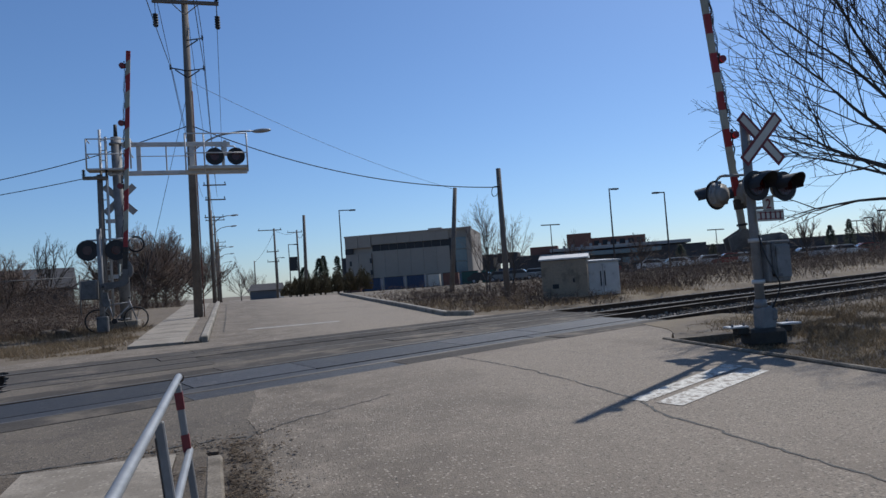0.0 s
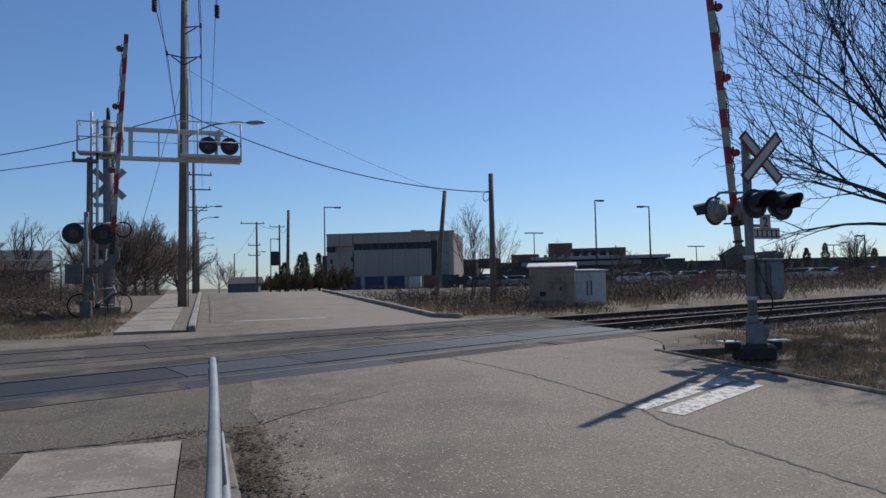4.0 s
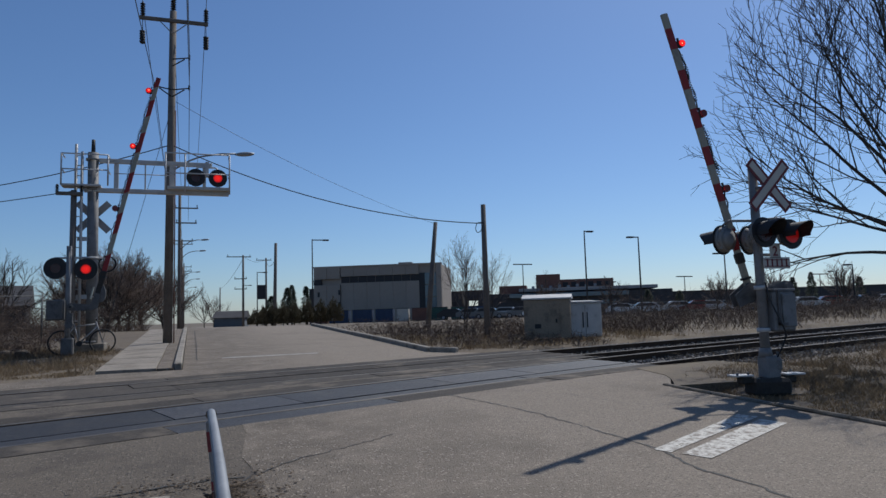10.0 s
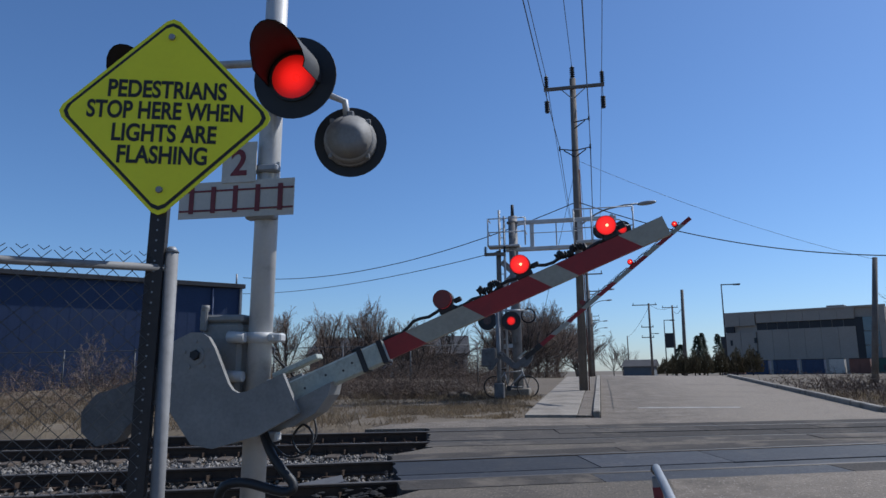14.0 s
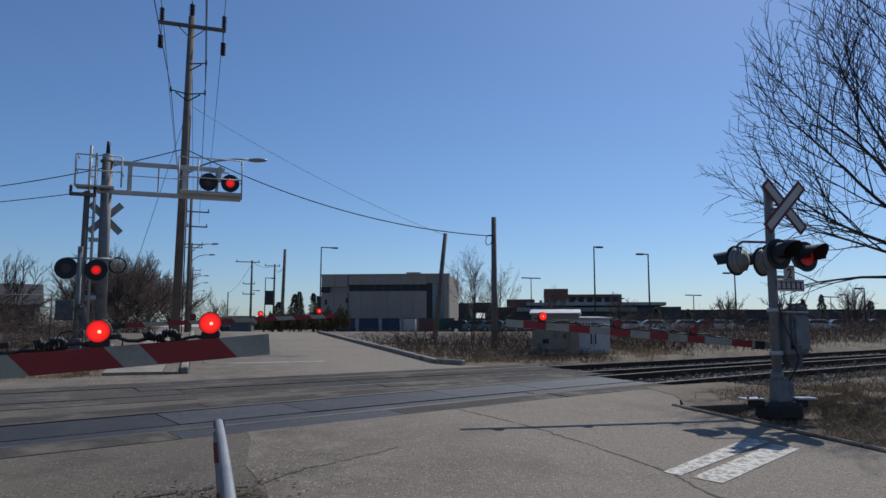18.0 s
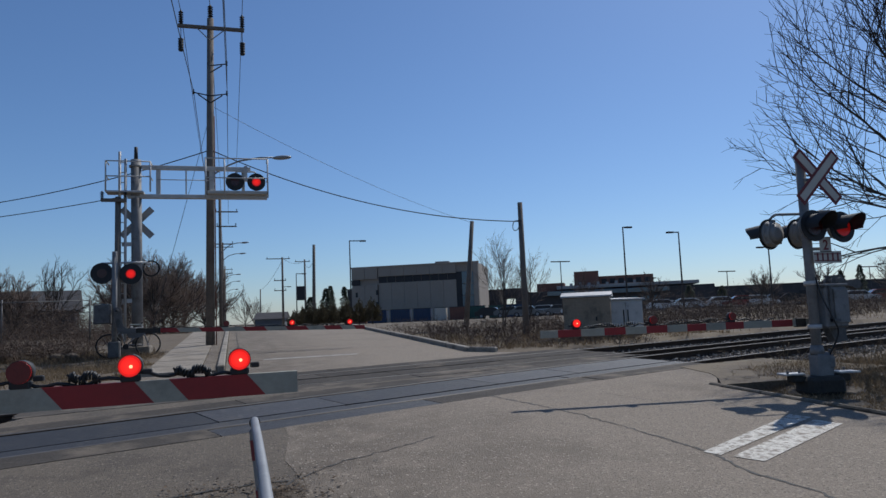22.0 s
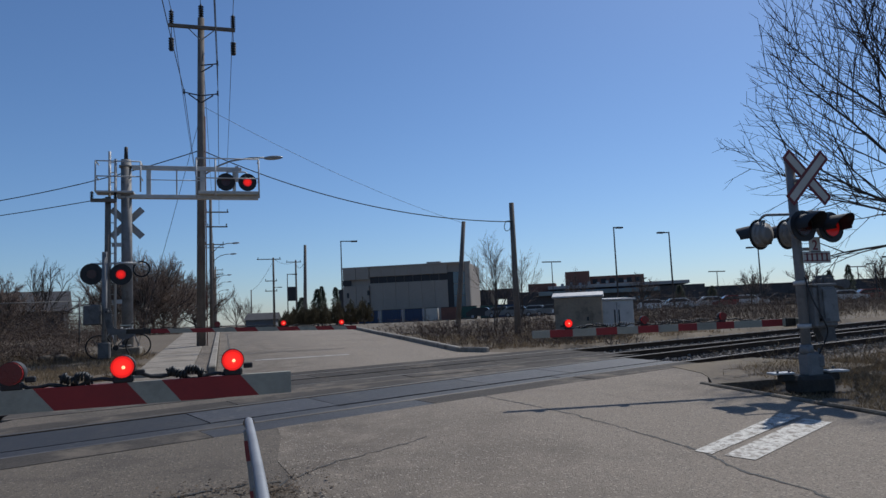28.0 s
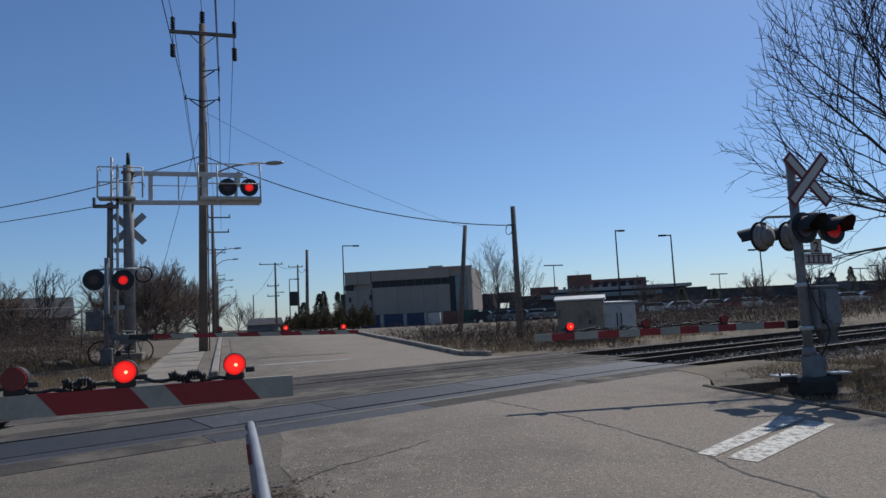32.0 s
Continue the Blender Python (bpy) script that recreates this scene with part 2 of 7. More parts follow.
M_LENS_DULL = mat("red_plastic_lens", (0.16, 0.008, 0.008), (0.12, 0.007, 0.007), 0.3, scale=20, fine=120, bump=0.1)
M_LENS_ON = mat("lit_red_lens", (0.3, 0.01, 0.008), (0.25, 0.01, 0.008), 0.4, scale=40, fine=150, bump=0.1, glow=1.05, spot=0.2)
M_LENS_ARM = mat("lit_arm_lens", (0.3, 0.01, 0.008), (0.25, 0.01, 0.008), 0.4, scale=40, fine=150, bump=0.1, glow=2.6, spot=0.075)
M_LENS_DIM = mat("dim_red_lens", (0.2, 0.01, 0.01), (0.15, 0.008, 0.008), 0.4, scale=40, fine=150, bump=0.1, glow=0.12)
M_LENS_CORE = mat("lit_lamp_core", (0.9, 0.3, 0.2), (0.9, 0.2, 0.1), 0.4, scale=40, bump=0.0, glow=4.2)
M_WOODPOLE = mat("weathered_pole_timber", (0.19, 0.163, 0.138), (0.12, 0.102, 0.086), 0.95, scale=2, fine=30, bump=0.5)
M_BARK = mat("bark", (0.075, 0.062, 0.052), (0.045, 0.038, 0.033), 0.95, scale=4, fine=30, bump=0.5)
M_TWIG = mat("twigs", (0.05, 0.039, 0.031), (0.03, 0.024, 0.02), 0.9, scale=2, bump=0.0, island=0.3)
# brown twigs made much paler than M_TWIG: distance haze put into the colour
M_FARTWIG = mat("hazy_far_twigs", (0.24, 0.175, 0.135), (0.16, 0.12, 0.096), 0.9, scale=1, bump=0.0, island=0.3)
M_BRUSH = mat("brown_brush", (0.15, 0.104, 0.074), (0.085, 0.06, 0.045), 0.95, scale=1.0, bump=0.0, island=0.4)
M_GRASS = mat("dry_grass", (0.225, 0.165, 0.098), (0.135, 0.1, 0.063), 0.9, scale=0.8, bump=0.0, island=0.4)
M_GREENGRASS = mat("reviving_grass", (0.235, 0.172, 0.1), (0.16, 0.12, 0.074), 0.9, scale=0.8, bump=0.0, island=0.4)
M_CONIFER = mat("conifer_needles", (0.030, 0.045, 0.022), (0.018, 0.028, 0.014), 0.9, scale=2, bump=0.0, island=0.3)
M_CEDAR = mat("cedar_foliage", (0.085, 0.066, 0.03), (0.055, 0.045, 0.022), 0.9, scale=2, bump=0.0, island=0.3)
M_BLDG = mat("beige_cladding", (0.32, 0.275, 0.23), (0.285, 0.245, 0.205), 0.85, scale=0.3, fine=8, bump=0.05, obj=0.02)
M_CABINET = mat("weathered_tan_steel", (0.3, 0.235, 0.165), (0.24, 0.188, 0.132), 0.7, scale=2, fine=20, bump=0.05, stain=(0.15, 0.118, 0.085), stain_scale=2, stain_lo=0.56)
M_BAND = mat("dark_glazing_band", (0.016, 0.016, 0.019), (0.022, 0.022, 0.025), 0.6, scale=0.5, bump=0.0)
M_GLASS = mat("reflective_glazing", (0.12, 0.17, 0.20), (0.08, 0.12, 0.15), 0.12, scale=0.4, bump=0.0)
M_BRICK = mat("red_brick", (0.20, 0.095, 0.07), (0.15, 0.075, 0.058), 0.9, scale=1, fine=12, bump=0.1)
M_BLUE = mat("blue_metal_cladding", (0.018, 0.038, 0.095), (0.014, 0.03, 0.078), 0.7, 0.0, scale=0.6, fine=14, bump=0.06, obj=0.05)
# dark grey lifted: distance haze on far buildings is put into the colour
M_ROOF = mat("dark_roofing", (0.085, 0.083, 0.085), (0.058, 0.057, 0.06), 0.95, scale=1, bump=0.1, spec=0.1)
M_GRIT = mat("road_grit", (0.21, 0.185, 0.155), (0.15, 0.132, 0.11), 0.9, scale=6, bump=0.0, island=0.4)
M_LEAF = mat("leaf_litter", (0.16, 0.118, 0.078), (0.07, 0.05, 0.034), 0.95, scale=5, bump=0.0, island=0.65)
# near black: shade on the gate's foundation is put into the colour
M_SHADEBLACK = mat("shade_black_surface", (0.05, 0.042, 0.034), (0.03, 0.026, 0.022), 0.9, scale=6, fine=40, bump=0.3, stain=(0.075, 0.063, 0.05), stain_scale=5, stain_lo=0.58)
M_DIRT = mat("dark_soil", (0.105, 0.08, 0.056), (0.06, 0.047, 0.034), 0.97, scale=5, fine=45, bump=0.9, grain=0.8, stain=(0.135, 0.108, 0.078), stain_scale=3, stain_lo=0.52, chips=(40.0, (0.17, 0.14, 0.105), (0.04, 0.032, 0.024)))
M_PANEL_WORN = mat("dusty_crossing_panel", (0.088, 0.077, 0.066), (0.05, 0.045, 0.041), 0.92, scale=1.6, fine=40, bump=0.5, grain=0.6, stain=(0.16, 0.135, 0.108), stain_scale=1.2, stain_lo=0.52, obj=0.2, spec=0.15)


def let_light(m, share):
    """Thin blades and leaves pass light through."""
    N, L = m.node_tree.nodes, m.node_tree.links
    out, b = N["Material Output"], N["Principled BSDF"]
    t, mix = N.new("ShaderNodeBsdfTranslucent"), N.new("ShaderNodeMixShader")
    mix.inputs[0].default_value = share
    L.new(b.inputs["Base Color"].links[0].from_socket, t.inputs[0])
    L.new(b.outputs[0], mix.inputs[1])
    L.new(t.outputs[0], mix.inputs[2])
    L.new(mix.outputs[0], out.inputs[0])


for m_, share_ in ((M_GRASS, 0.35), (M_GREENGRASS, 0.45), (M_CEDAR, 0.4), (M_LEAF, 0.3)):
    let_light(m_, share_)
M_TYRE = mat("tyre_rubber", (0.015, 0.015, 0.016), (0.022, 0.022, 0.022), 0.8, scale=10, bump=0.1)


# ---- mesh helpers ----
def gz(y):
    """Height of the ground: the road climbs to a crest beyond the tracks."""
    return 0.0331 * max(-14.0, min(y, 36.0)) - 0.006 * max(0.0, min(y, 140.0) - 40.0)


def box(bm, c, s, rot=None, bevel=0.0):
    r = bmesh.ops.create_cube(bm, size=1.0)
    vs = r["verts"]
    bmesh.ops.scale(bm, vec=s, verts=vs)
    if bevel:
        es = list({e for v in vs for e in v.link_edges})
        vs = list({v for f in bmesh.ops.bevel(bm, geom=es, offset=bevel, segments=1, affect="EDGES", profile=0.5)["faces"] for v in f.verts} | {v for v in vs if v.is_valid})
    if rot is not None:
        bmesh.ops.transform(bm, matrix=rot.to_4x4(), verts=vs)
    bmesh.ops.translate(bm, vec=c, verts=vs)
    return vs


def cyl(bm, p0, p1, r0, r1=None, seg=12, caps=True):
    p0, p1 = Vector(p0), Vector(p1)
    r1 = r0 if r1 is None else r1
    q = (p1 - p0).to_track_quat("Z", "Y").to_matrix()
    rings = []
    for p, r in ((p0, r0), (p1, r1)):
        rings.append([bm.verts.new(p + q @ Vector((r * math.cos(2 * math.pi * i / seg), r * math.sin(2 * math.pi * i / seg), 0))) for i in range(seg)])
    fs = []
    for i in range(seg):
        j = (i + 1) % seg
        f = bm.faces.new((rings[0][i], rings[0][j], rings[1][j], rings[1][i]))
        f.smooth = True
        fs.append(f)
    if caps:
        bm.faces.new(rings[0][::-1])
        bm.faces.new(rings[1])
    return rings


def tube(bm, pts, r, seg=8):
    """A bent pipe or cable through points."""
    pts = [Vector(p) for p in pts]
    rings = []
    for i, p in enumerate(pts):
        d = (pts[min(i + 1, len(pts) - 1)] - pts[max(i - 1, 0)]).normalized()
        q = d.to_track_quat("Z", "Y").to_matrix()
        rings.append([bm.verts.new(p + q @ Vector((r * math.cos(2 * math.pi * k / seg), r * math.sin(2 * math.pi * k / seg), 0))) for k in range(seg)])
    for a, b in zip(rings, rings[1:]):
        for k in range(seg):
            f = bm.faces.new((a[k], a[(k + 1) % seg], b[(k + 1) % seg], b[k]))
            f.smooth = True
    bm.faces.new(rings[0][::-1])
    bm.faces.new(rings[-1])


def slab(bm, outline, thick, axis="Y"):
    """A plate: outline in two coordinates, thick along the axis, centred on it."""
    def at(u, v, w):
        return {"Y": (u, w, v), "Z": (u, v, w), "X": (w, u, v)}[axis]
    a = [bm.verts.new(at(u, v, -thick / 2)) for u, v in outline]
    b = [bm.verts.new(at(u, v, thick / 2)) for u, v in outline]
    n = len(outline)
    bm.faces.new(a)
    bm.faces.new(b[::-1])
    for i in range(n):
        j = (i + 1) % n
        bm.faces.new((a[j], a[i], b[i], b[j]))
    bmesh.ops.recalc_face_normals(bm, faces=bm.faces)


def part(name, bm, material, parent=None, label="", m=None):
    me = bpy.data.meshes.new(name)
    bm.to_mesh(me)
    bm.free()
    me.materials.append(material)
    ob = new(name, me)
    if parent is not None:
        ob.parent = parent
    if m is not None:
        ob.matrix_basis = m
    if label:
        ob["label"] = label
    return ob


def made(fn, *a, **k):
    bm = bmesh.new()
    fn(bm, *a, **k)
    return bm


def many(fn, items):
    bm = bmesh.new()
    for a in items:
        fn(bm, *a)
    return bm


def thing(name, m, label, category, group="", kind=""):
    ob = new(name)
    ob.empty_display_size = 0.2
    ob.matrix_basis = m
    return tagged(ob, label, category, group, kind)


def raw(name, verts, faces, material, parent=None, smooth=False):
    me = bpy.data.meshes.new(name)
    me.from_pydata(verts, [], faces)
    me.materials.append(material)
    if smooth:
        me.polygons.foreach_set("use_smooth", [True] * len(me.polygons))
    ob = new(name, me)
    if parent is not None:
        ob.parent = parent
    return ob


# ---- plan of the tracks ----
def track_a(x):
    return 9.75 + 0.355 * x if x < 3 else 10.815 + 0.355 * (x - 3) - 0.0042 * (min(x, 16) - 3) ** 2 + (-0.109 * (x - 16) if x > 16 else 0)


def track_b(x):
    return 13.0 + 0.25 * x


CROSS_L, CROSS_R = -2.6, 8.6


def sheet(name, x0, x1, y0, y1, nx, ny, height, material, keep=None):
    verts, faces = [], []
    for j in range(ny + 1):
        for i in range(nx + 1):
            x, y = x0 + (x1 - x0) * i / nx, y0 + (y1 - y0) * j / ny
            verts.append((x, y, height(x, y)))
    for j in range(ny):
        for i in range(nx):
            k = j * (nx + 1) + i
            faces.append((k, k + 1, k + nx + 2, k + nx + 1))
    return raw(name, verts, faces, material, smooth=True)


def road_half(y):
    """Left and right edge of the carriageway."""
    if y < 8.0:
        return 0.3, 7.1
    if y > 17:
        return 0.0, 5.95
    return -2.0, 8.4


def ground_h(x, y):
    z = gz(y)
    da = min(abs(y - track_a(x)), abs(y - track_b(x)))
    rl, rr = road_half(y)
    out = max(rl - x, x - rr, 0.0)
    n = noise.noise(Vector((x * 0.35, y * 0.35, 0))) * 0.06 + noise.noise(Vector((x * 1.3, y * 1.3, 3))) * 0.02
    if da < 2.3 and (x < CROSS_L + 0.6 or x > CROSS_R - 0.4):
        return z - 0.34
    if out <= 0.0 and y < 60:
        return z - 0.16
    bank = min(1.0, out / 2.0)
    if da < 2.3 and (x < CROSS_L - 0.5 or x > CROSS_R + 0.5):
        return z - 0.34
    if x < 0.3 and -8 < y < 8.3 and x > -2.4:
        return z - 0.12
    return z - 0.05 + n * bank


# one ground sheet, fine near the crossing and coarse to the horizon
def ground():
    xs = [-2500, -1200, -500, -250, -120, -70, -45] + [-30 + 0.5 * i for i in range(141)] + [45, 55, 70, 120, 250, 500, 1200, 2500]
    ys = [-1200, -400, -150, -60, -30] + [-20 + 0.5 * i for i in range(141)] + [52, 55, 60, 70, 85, 110, 140, 180, 250, 500, 1200, 3000]
    verts = [(x, y, ground_h(x, y)) for y in ys for x in xs]
    w = len(xs)
    faces = [(j * w + i, j * w + i + 1, (j + 1) * w + i + 1, (j + 1) * w + i) for j in range(len(ys) - 1) for i in range(w - 1)]
    tagged(raw("ground", verts, faces, M_GROUND, smooth=True), "bare early-spring ground with dry brown grass", "ground", kind="structure")


ground()


def paved(name, outline, z_off, material, label="", category="", thick=0.18, parent=None):
    """A paved slab on the climbing plane, with real edges."""
    bm = bmesh.new()
    top = [bm.verts.new((x, y, gz(y) + z_off)) for x, y in outline]
    bot = [bm.verts.new((x, y, gz(y) + z_off - thick)) for x, y in outline]
    n = len(outline)
    bm.faces.new(top)
    for i in range(n):
        j = (i + 1) % n
        bm.faces.new((top[j], top[i], bot[i], bot[j]))
    bmesh.ops.triangulate(bm, faces=[f for f in bm.faces if len(f.verts) > 4])
    bmesh.ops.recalc_face_normals(bm, faces=bm.faces)
    if sum(f.normal.z for f in bm.faces) < 0:
        bmesh.ops.reverse_faces(bm, faces=bm.faces)
    ob = part(name, bm, material, parent)
    if parent is None:
        tagged(ob, label, category, kind="structure")
    return ob


def along(track, off, x0, x1, n):
    """Points beside a track's centre line, off metres to its far side."""
    out = []
    for i in range(n + 1):
        x = x0 + (x1 - x0) * i / n
        s = (track(x + 0.05) - track(x - 0.05)) / 0.1
        k = math.hypot(1, s)
        out.append((x - off * s / k, track(x) + off / k))
    return out


# carriageways
edge_a = along(track_a, -1.32, 0.3, CROSS_R, 8)
edge_l = along(track_a, -1.32, CROSS_L + 0.2, 0.3, 5)
paved("apron", edge_l + [(0.95, 8.05), (0.9, 6.9), (0.9, 6.2), (0.62, 5.715), (-1.7, 5.715), (-1.76, 5.9), (-1.8, 6.1), (-1.88, 6.25), (-1.92, 6.4), (-1.98, 6.6), (-2.08, 6.75), (-2.14, 6.9), (-2.2, 7.1)], -0.003, M_APRON, "stained brown patch of old asphalt before the tracks", "pavement")
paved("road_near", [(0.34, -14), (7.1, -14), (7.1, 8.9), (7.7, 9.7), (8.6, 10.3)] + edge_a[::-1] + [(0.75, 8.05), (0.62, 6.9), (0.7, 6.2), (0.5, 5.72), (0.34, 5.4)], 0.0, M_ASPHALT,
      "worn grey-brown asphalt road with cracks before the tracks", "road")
mid = along(track_a, 1.32, CROSS_L, CROSS_R, 10)
mid_far = along(track_b, -1.32, CROSS_L - 0.3, CROSS_R + 0.3, 10)
paved("road_between", mid + mid_far[::-1], -0.004, M_APRON, "strip of worn asphalt between the two tracks", "road")
edge_b = along(track_b, 1.32, CROSS_L - 1.6, 7.2, 10)
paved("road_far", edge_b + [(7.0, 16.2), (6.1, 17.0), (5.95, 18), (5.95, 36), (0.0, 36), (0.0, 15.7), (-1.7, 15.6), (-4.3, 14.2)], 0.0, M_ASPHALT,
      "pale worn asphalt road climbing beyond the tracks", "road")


def over_crest():
    verts, faces = [], []
    for i in range(30):
        y = 36 + i * 5
        verts += [(0.0, y, gz(y)), (5.95, y, gz(y))]
        if i:
            k = 2 * i
            faces.append((k - 2, k - 1, k + 1, k))
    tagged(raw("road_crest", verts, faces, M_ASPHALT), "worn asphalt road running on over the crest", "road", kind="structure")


over_crest()


# kerbs: stones end to end
def kerb(name, pts, label, length=1.8, w=0.16, h=0.12, material=None):
    root = thing(name, Matrix(), label, "kerb", kind="structure")
    for (x0, y0), (x1, y1) in zip(pts, pts[1:]):
        d = math.hypot(x1 - x0, y1 - y0)
        n = max(1, round(d / length))
        for i in range(n):
            a, b = (i + 0.006) / n, (i + 0.994) / n
            p = Vector((x0 + (x1 - x0) * a, y0 + (y1 - y0) * a, 0))
            q = Vector((x0 + (x1 - x0) * b, y0 + (y1 - y0) * b, 0))
            p.z, q.z = gz(p.y), gz(q.y)
            bm = bmesh.new()
            ln = (q - p).length
            box(bm, (0, 0, 0), (ln, w, h + 0.2), bevel=0.02)
            rot = (q - p).to_track_quat("X", "Z").to_matrix().to_4x4()
            part("kerbstone", bm, material or M_KERB, root, m=Matrix.Translation((p + q) / 2 + Vector((random.uniform(-.004, .004), 0, h / 2 - 0.1 + random.uniform(-.006, .006)))) @ rot)
    return root


kerb("kerb_far_left", [(-0.1, 15.9), (-0.1, 36)], "worn pale concrete kerb beside the sidewalk beyond the tracks")
kerb("kerb_far_right", [(6.55, 16.6), (6.03, 17.2), (6.03, 36)], "low concrete kerb with a rounded end beyond the tracks")
kerb("kerb_near_right", [(7.18, -14), (7.18, 9.2)], "low dirty concrete kerb along dry grass", length=1.1, h=0.03, w=0.1, material=M_KERB_OLD)
kerb("kerb_near_left", [(0.36, -6), (0.36, 4.2), (0.33, 5.4)], "broken concrete kerb beside the railing", length=1.3, w=0.13, h=0.05, material=M_KERB_OLD)


# sidewalks: slabs with open joints
def sidewalk(name, x0, x1, ys, label):
    root = thing(name, Matrix(), label, "sidewalk", kind="structure")
    for a, b in zip(ys, ys[1:]):
        paved("slab", [(x0, a + 0.012), (x1, a + 0.012), (x1, b - 0.012), (x0, b - 0.012)], 0.055 + random.uniform(-.004, .004), M_CONCRETE, thick=0.12, parent=root)


sidewalk("sidewalk_far", -1.66, -0.52, [15.75 + 1.5 * i for i in range(15)], "pale concrete sidewalk slabs beyond the tracks")
sidewalk("sidewalk_near", -1.08, 0.03, [-7.6, -6.4, -5.2, -4, -2.8, -1.6, -0.4, 0.8, 2.0, 3.2, 4.4, 5.6], "pale worn concrete sidewalk slabs beside the railing")
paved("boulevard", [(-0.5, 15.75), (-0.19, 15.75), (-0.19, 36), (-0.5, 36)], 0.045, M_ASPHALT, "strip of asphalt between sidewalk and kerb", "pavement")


paved("soil_shoulder", [(7.24, 9.0), (7.72, 9.7), (7.98, 10.2), (8.2, 11.4), (10.4, 11.75), (11.2, 9.6), (9.0, 8.9)], 0.008, M_GROUND, "bare brown shoulder beside the asphalt", "soil", thick=0.4)
paved("soil_strip", [(0.04, -7.6), (0.29, -7.6), (0.29, 5.4), (0.2, 5.75), (0.04, 5.62)], 0.045, M_DIRT, "strip of soil and dead leaves between slabs and kerb", "soil", thick=0.16)
paved("soil_verge", [(-1.78, -7.6), (-1.1, -7.6), (-1.1, 5.2), (-0.98, 5.5), (-1.3, 5.71), (-1.7, 5.71)], 0.03, M_DIRT, "trodden soil beside the sidewalk slabs", "soil", thick=0.16)


# ---- tracks ----
def rail(track, off, root):
    prof = [(-0.07, -0.175), (0.07, -0.175), (0.07, -0.16), (0.01, -0.14), (0.01, -0.045), (0.036, -0.035), (0.036, -0.008), (0.028, 0), (-0.028, 0), (-0.036, -0.008), (-0.036, -0.035), (-0.01, -0.045), (-0.01, -0.14), (-0.07, -0.16)]
    pts = along(track, off, -70, 110, 180)
    verts, faces, n = [], [], len(prof)
    for i, (x, y) in enumerate(pts):
        a, b = pts[max(i - 1, 0)], pts[min(i + 1, len(pts) - 1)]
        d = Vector((b[0] - a[0], b[1] - a[1])).normalized()
        for u, v in prof:
            verts.append((x - d.y * u, y + d.x * u, gz(y) + v + 0.004))
        if i:
            o = (i - 1) * n
            faces += [(o + k, o + (k + 1) % n, o + n + (k + 1) % n, o + n + k) for k in range(n)]
    ob = raw("rail", verts, faces, M_RAIL, root)
    ob.data.materials.append(M_RAILTOP)
    for k, p in enumerate(ob.data.polygons):
        if k % n in (6, 7, 8):
            p.material_index = 1


def railway(name, track, label):
    root = thing(name, Matrix(), label, "railway track", "railway tracks", kind="structure")
    for off in (-0.7535, 0.7535):
        rail(track, off, root)
    bm = made(box, (0, 0, 0), (0.22, 2.5, 0.17), bevel=0.012)
    tie = part("tie", bm, M_TIE, root)
    mesh = tie.data
    first = True
    x = -42.0
    while x < 48:
        if x < CROSS_L - 0.2 or x > CROSS_R + 0.2:
            s = (track(x + .05) - track(x - .05)) / 0.1
            m = pose(x, track(x), gz(track(x)) - 0.262, 0, 0, math.degrees(math.atan(s)) + random.uniform(-1.5, 1.5))
            if first:
                tie.matrix_basis, first = m, False
            else:
                o = new("tie", mesh)
                o.parent, o.matrix_basis = root, m
        x += 0.56
    return root


def fastenings(root, track, x0, x1):
    """Tie plates, spikes and rail anchors at every tie of the nearest stretch."""
    bm = bmesh.new()
    x = -42.0
    while x < x1:
        if x > x0:
            for off in (-0.7535, 0.7535):
                px, py = along(track, off, x, x + 0.001, 1)[0]
                z = gz(py)
                box(bm, (px, py, z - 0.168), (0.2, 0.34, 0.018))
                for s in (-0.1, 0.1):
                    box(bm, (px + s * 0.6, py + s, z - 0.14), (0.03, 0.03, 0.05))
                for s in (-0.16, 0.16):
                    box(bm, (px + s, py, z - 0.12), (0.022, 0.17, 0.07))
        x += 0.56
    part("fastenings", bm, M_RAIL, root, "rusty tie plates and spikes")["kind"] = "stuff"


near_track = railway("track_near", track_a, "railway track with dark rusty rails on timber ties")
far_track = railway("track_far", track_b, "second railway track with dark rails on timber ties")
fastenings(near_track, track_a, -12, CROSS_L - 0.2)
fastenings(far_track, track_b, -10, CROSS_L - 0.6)


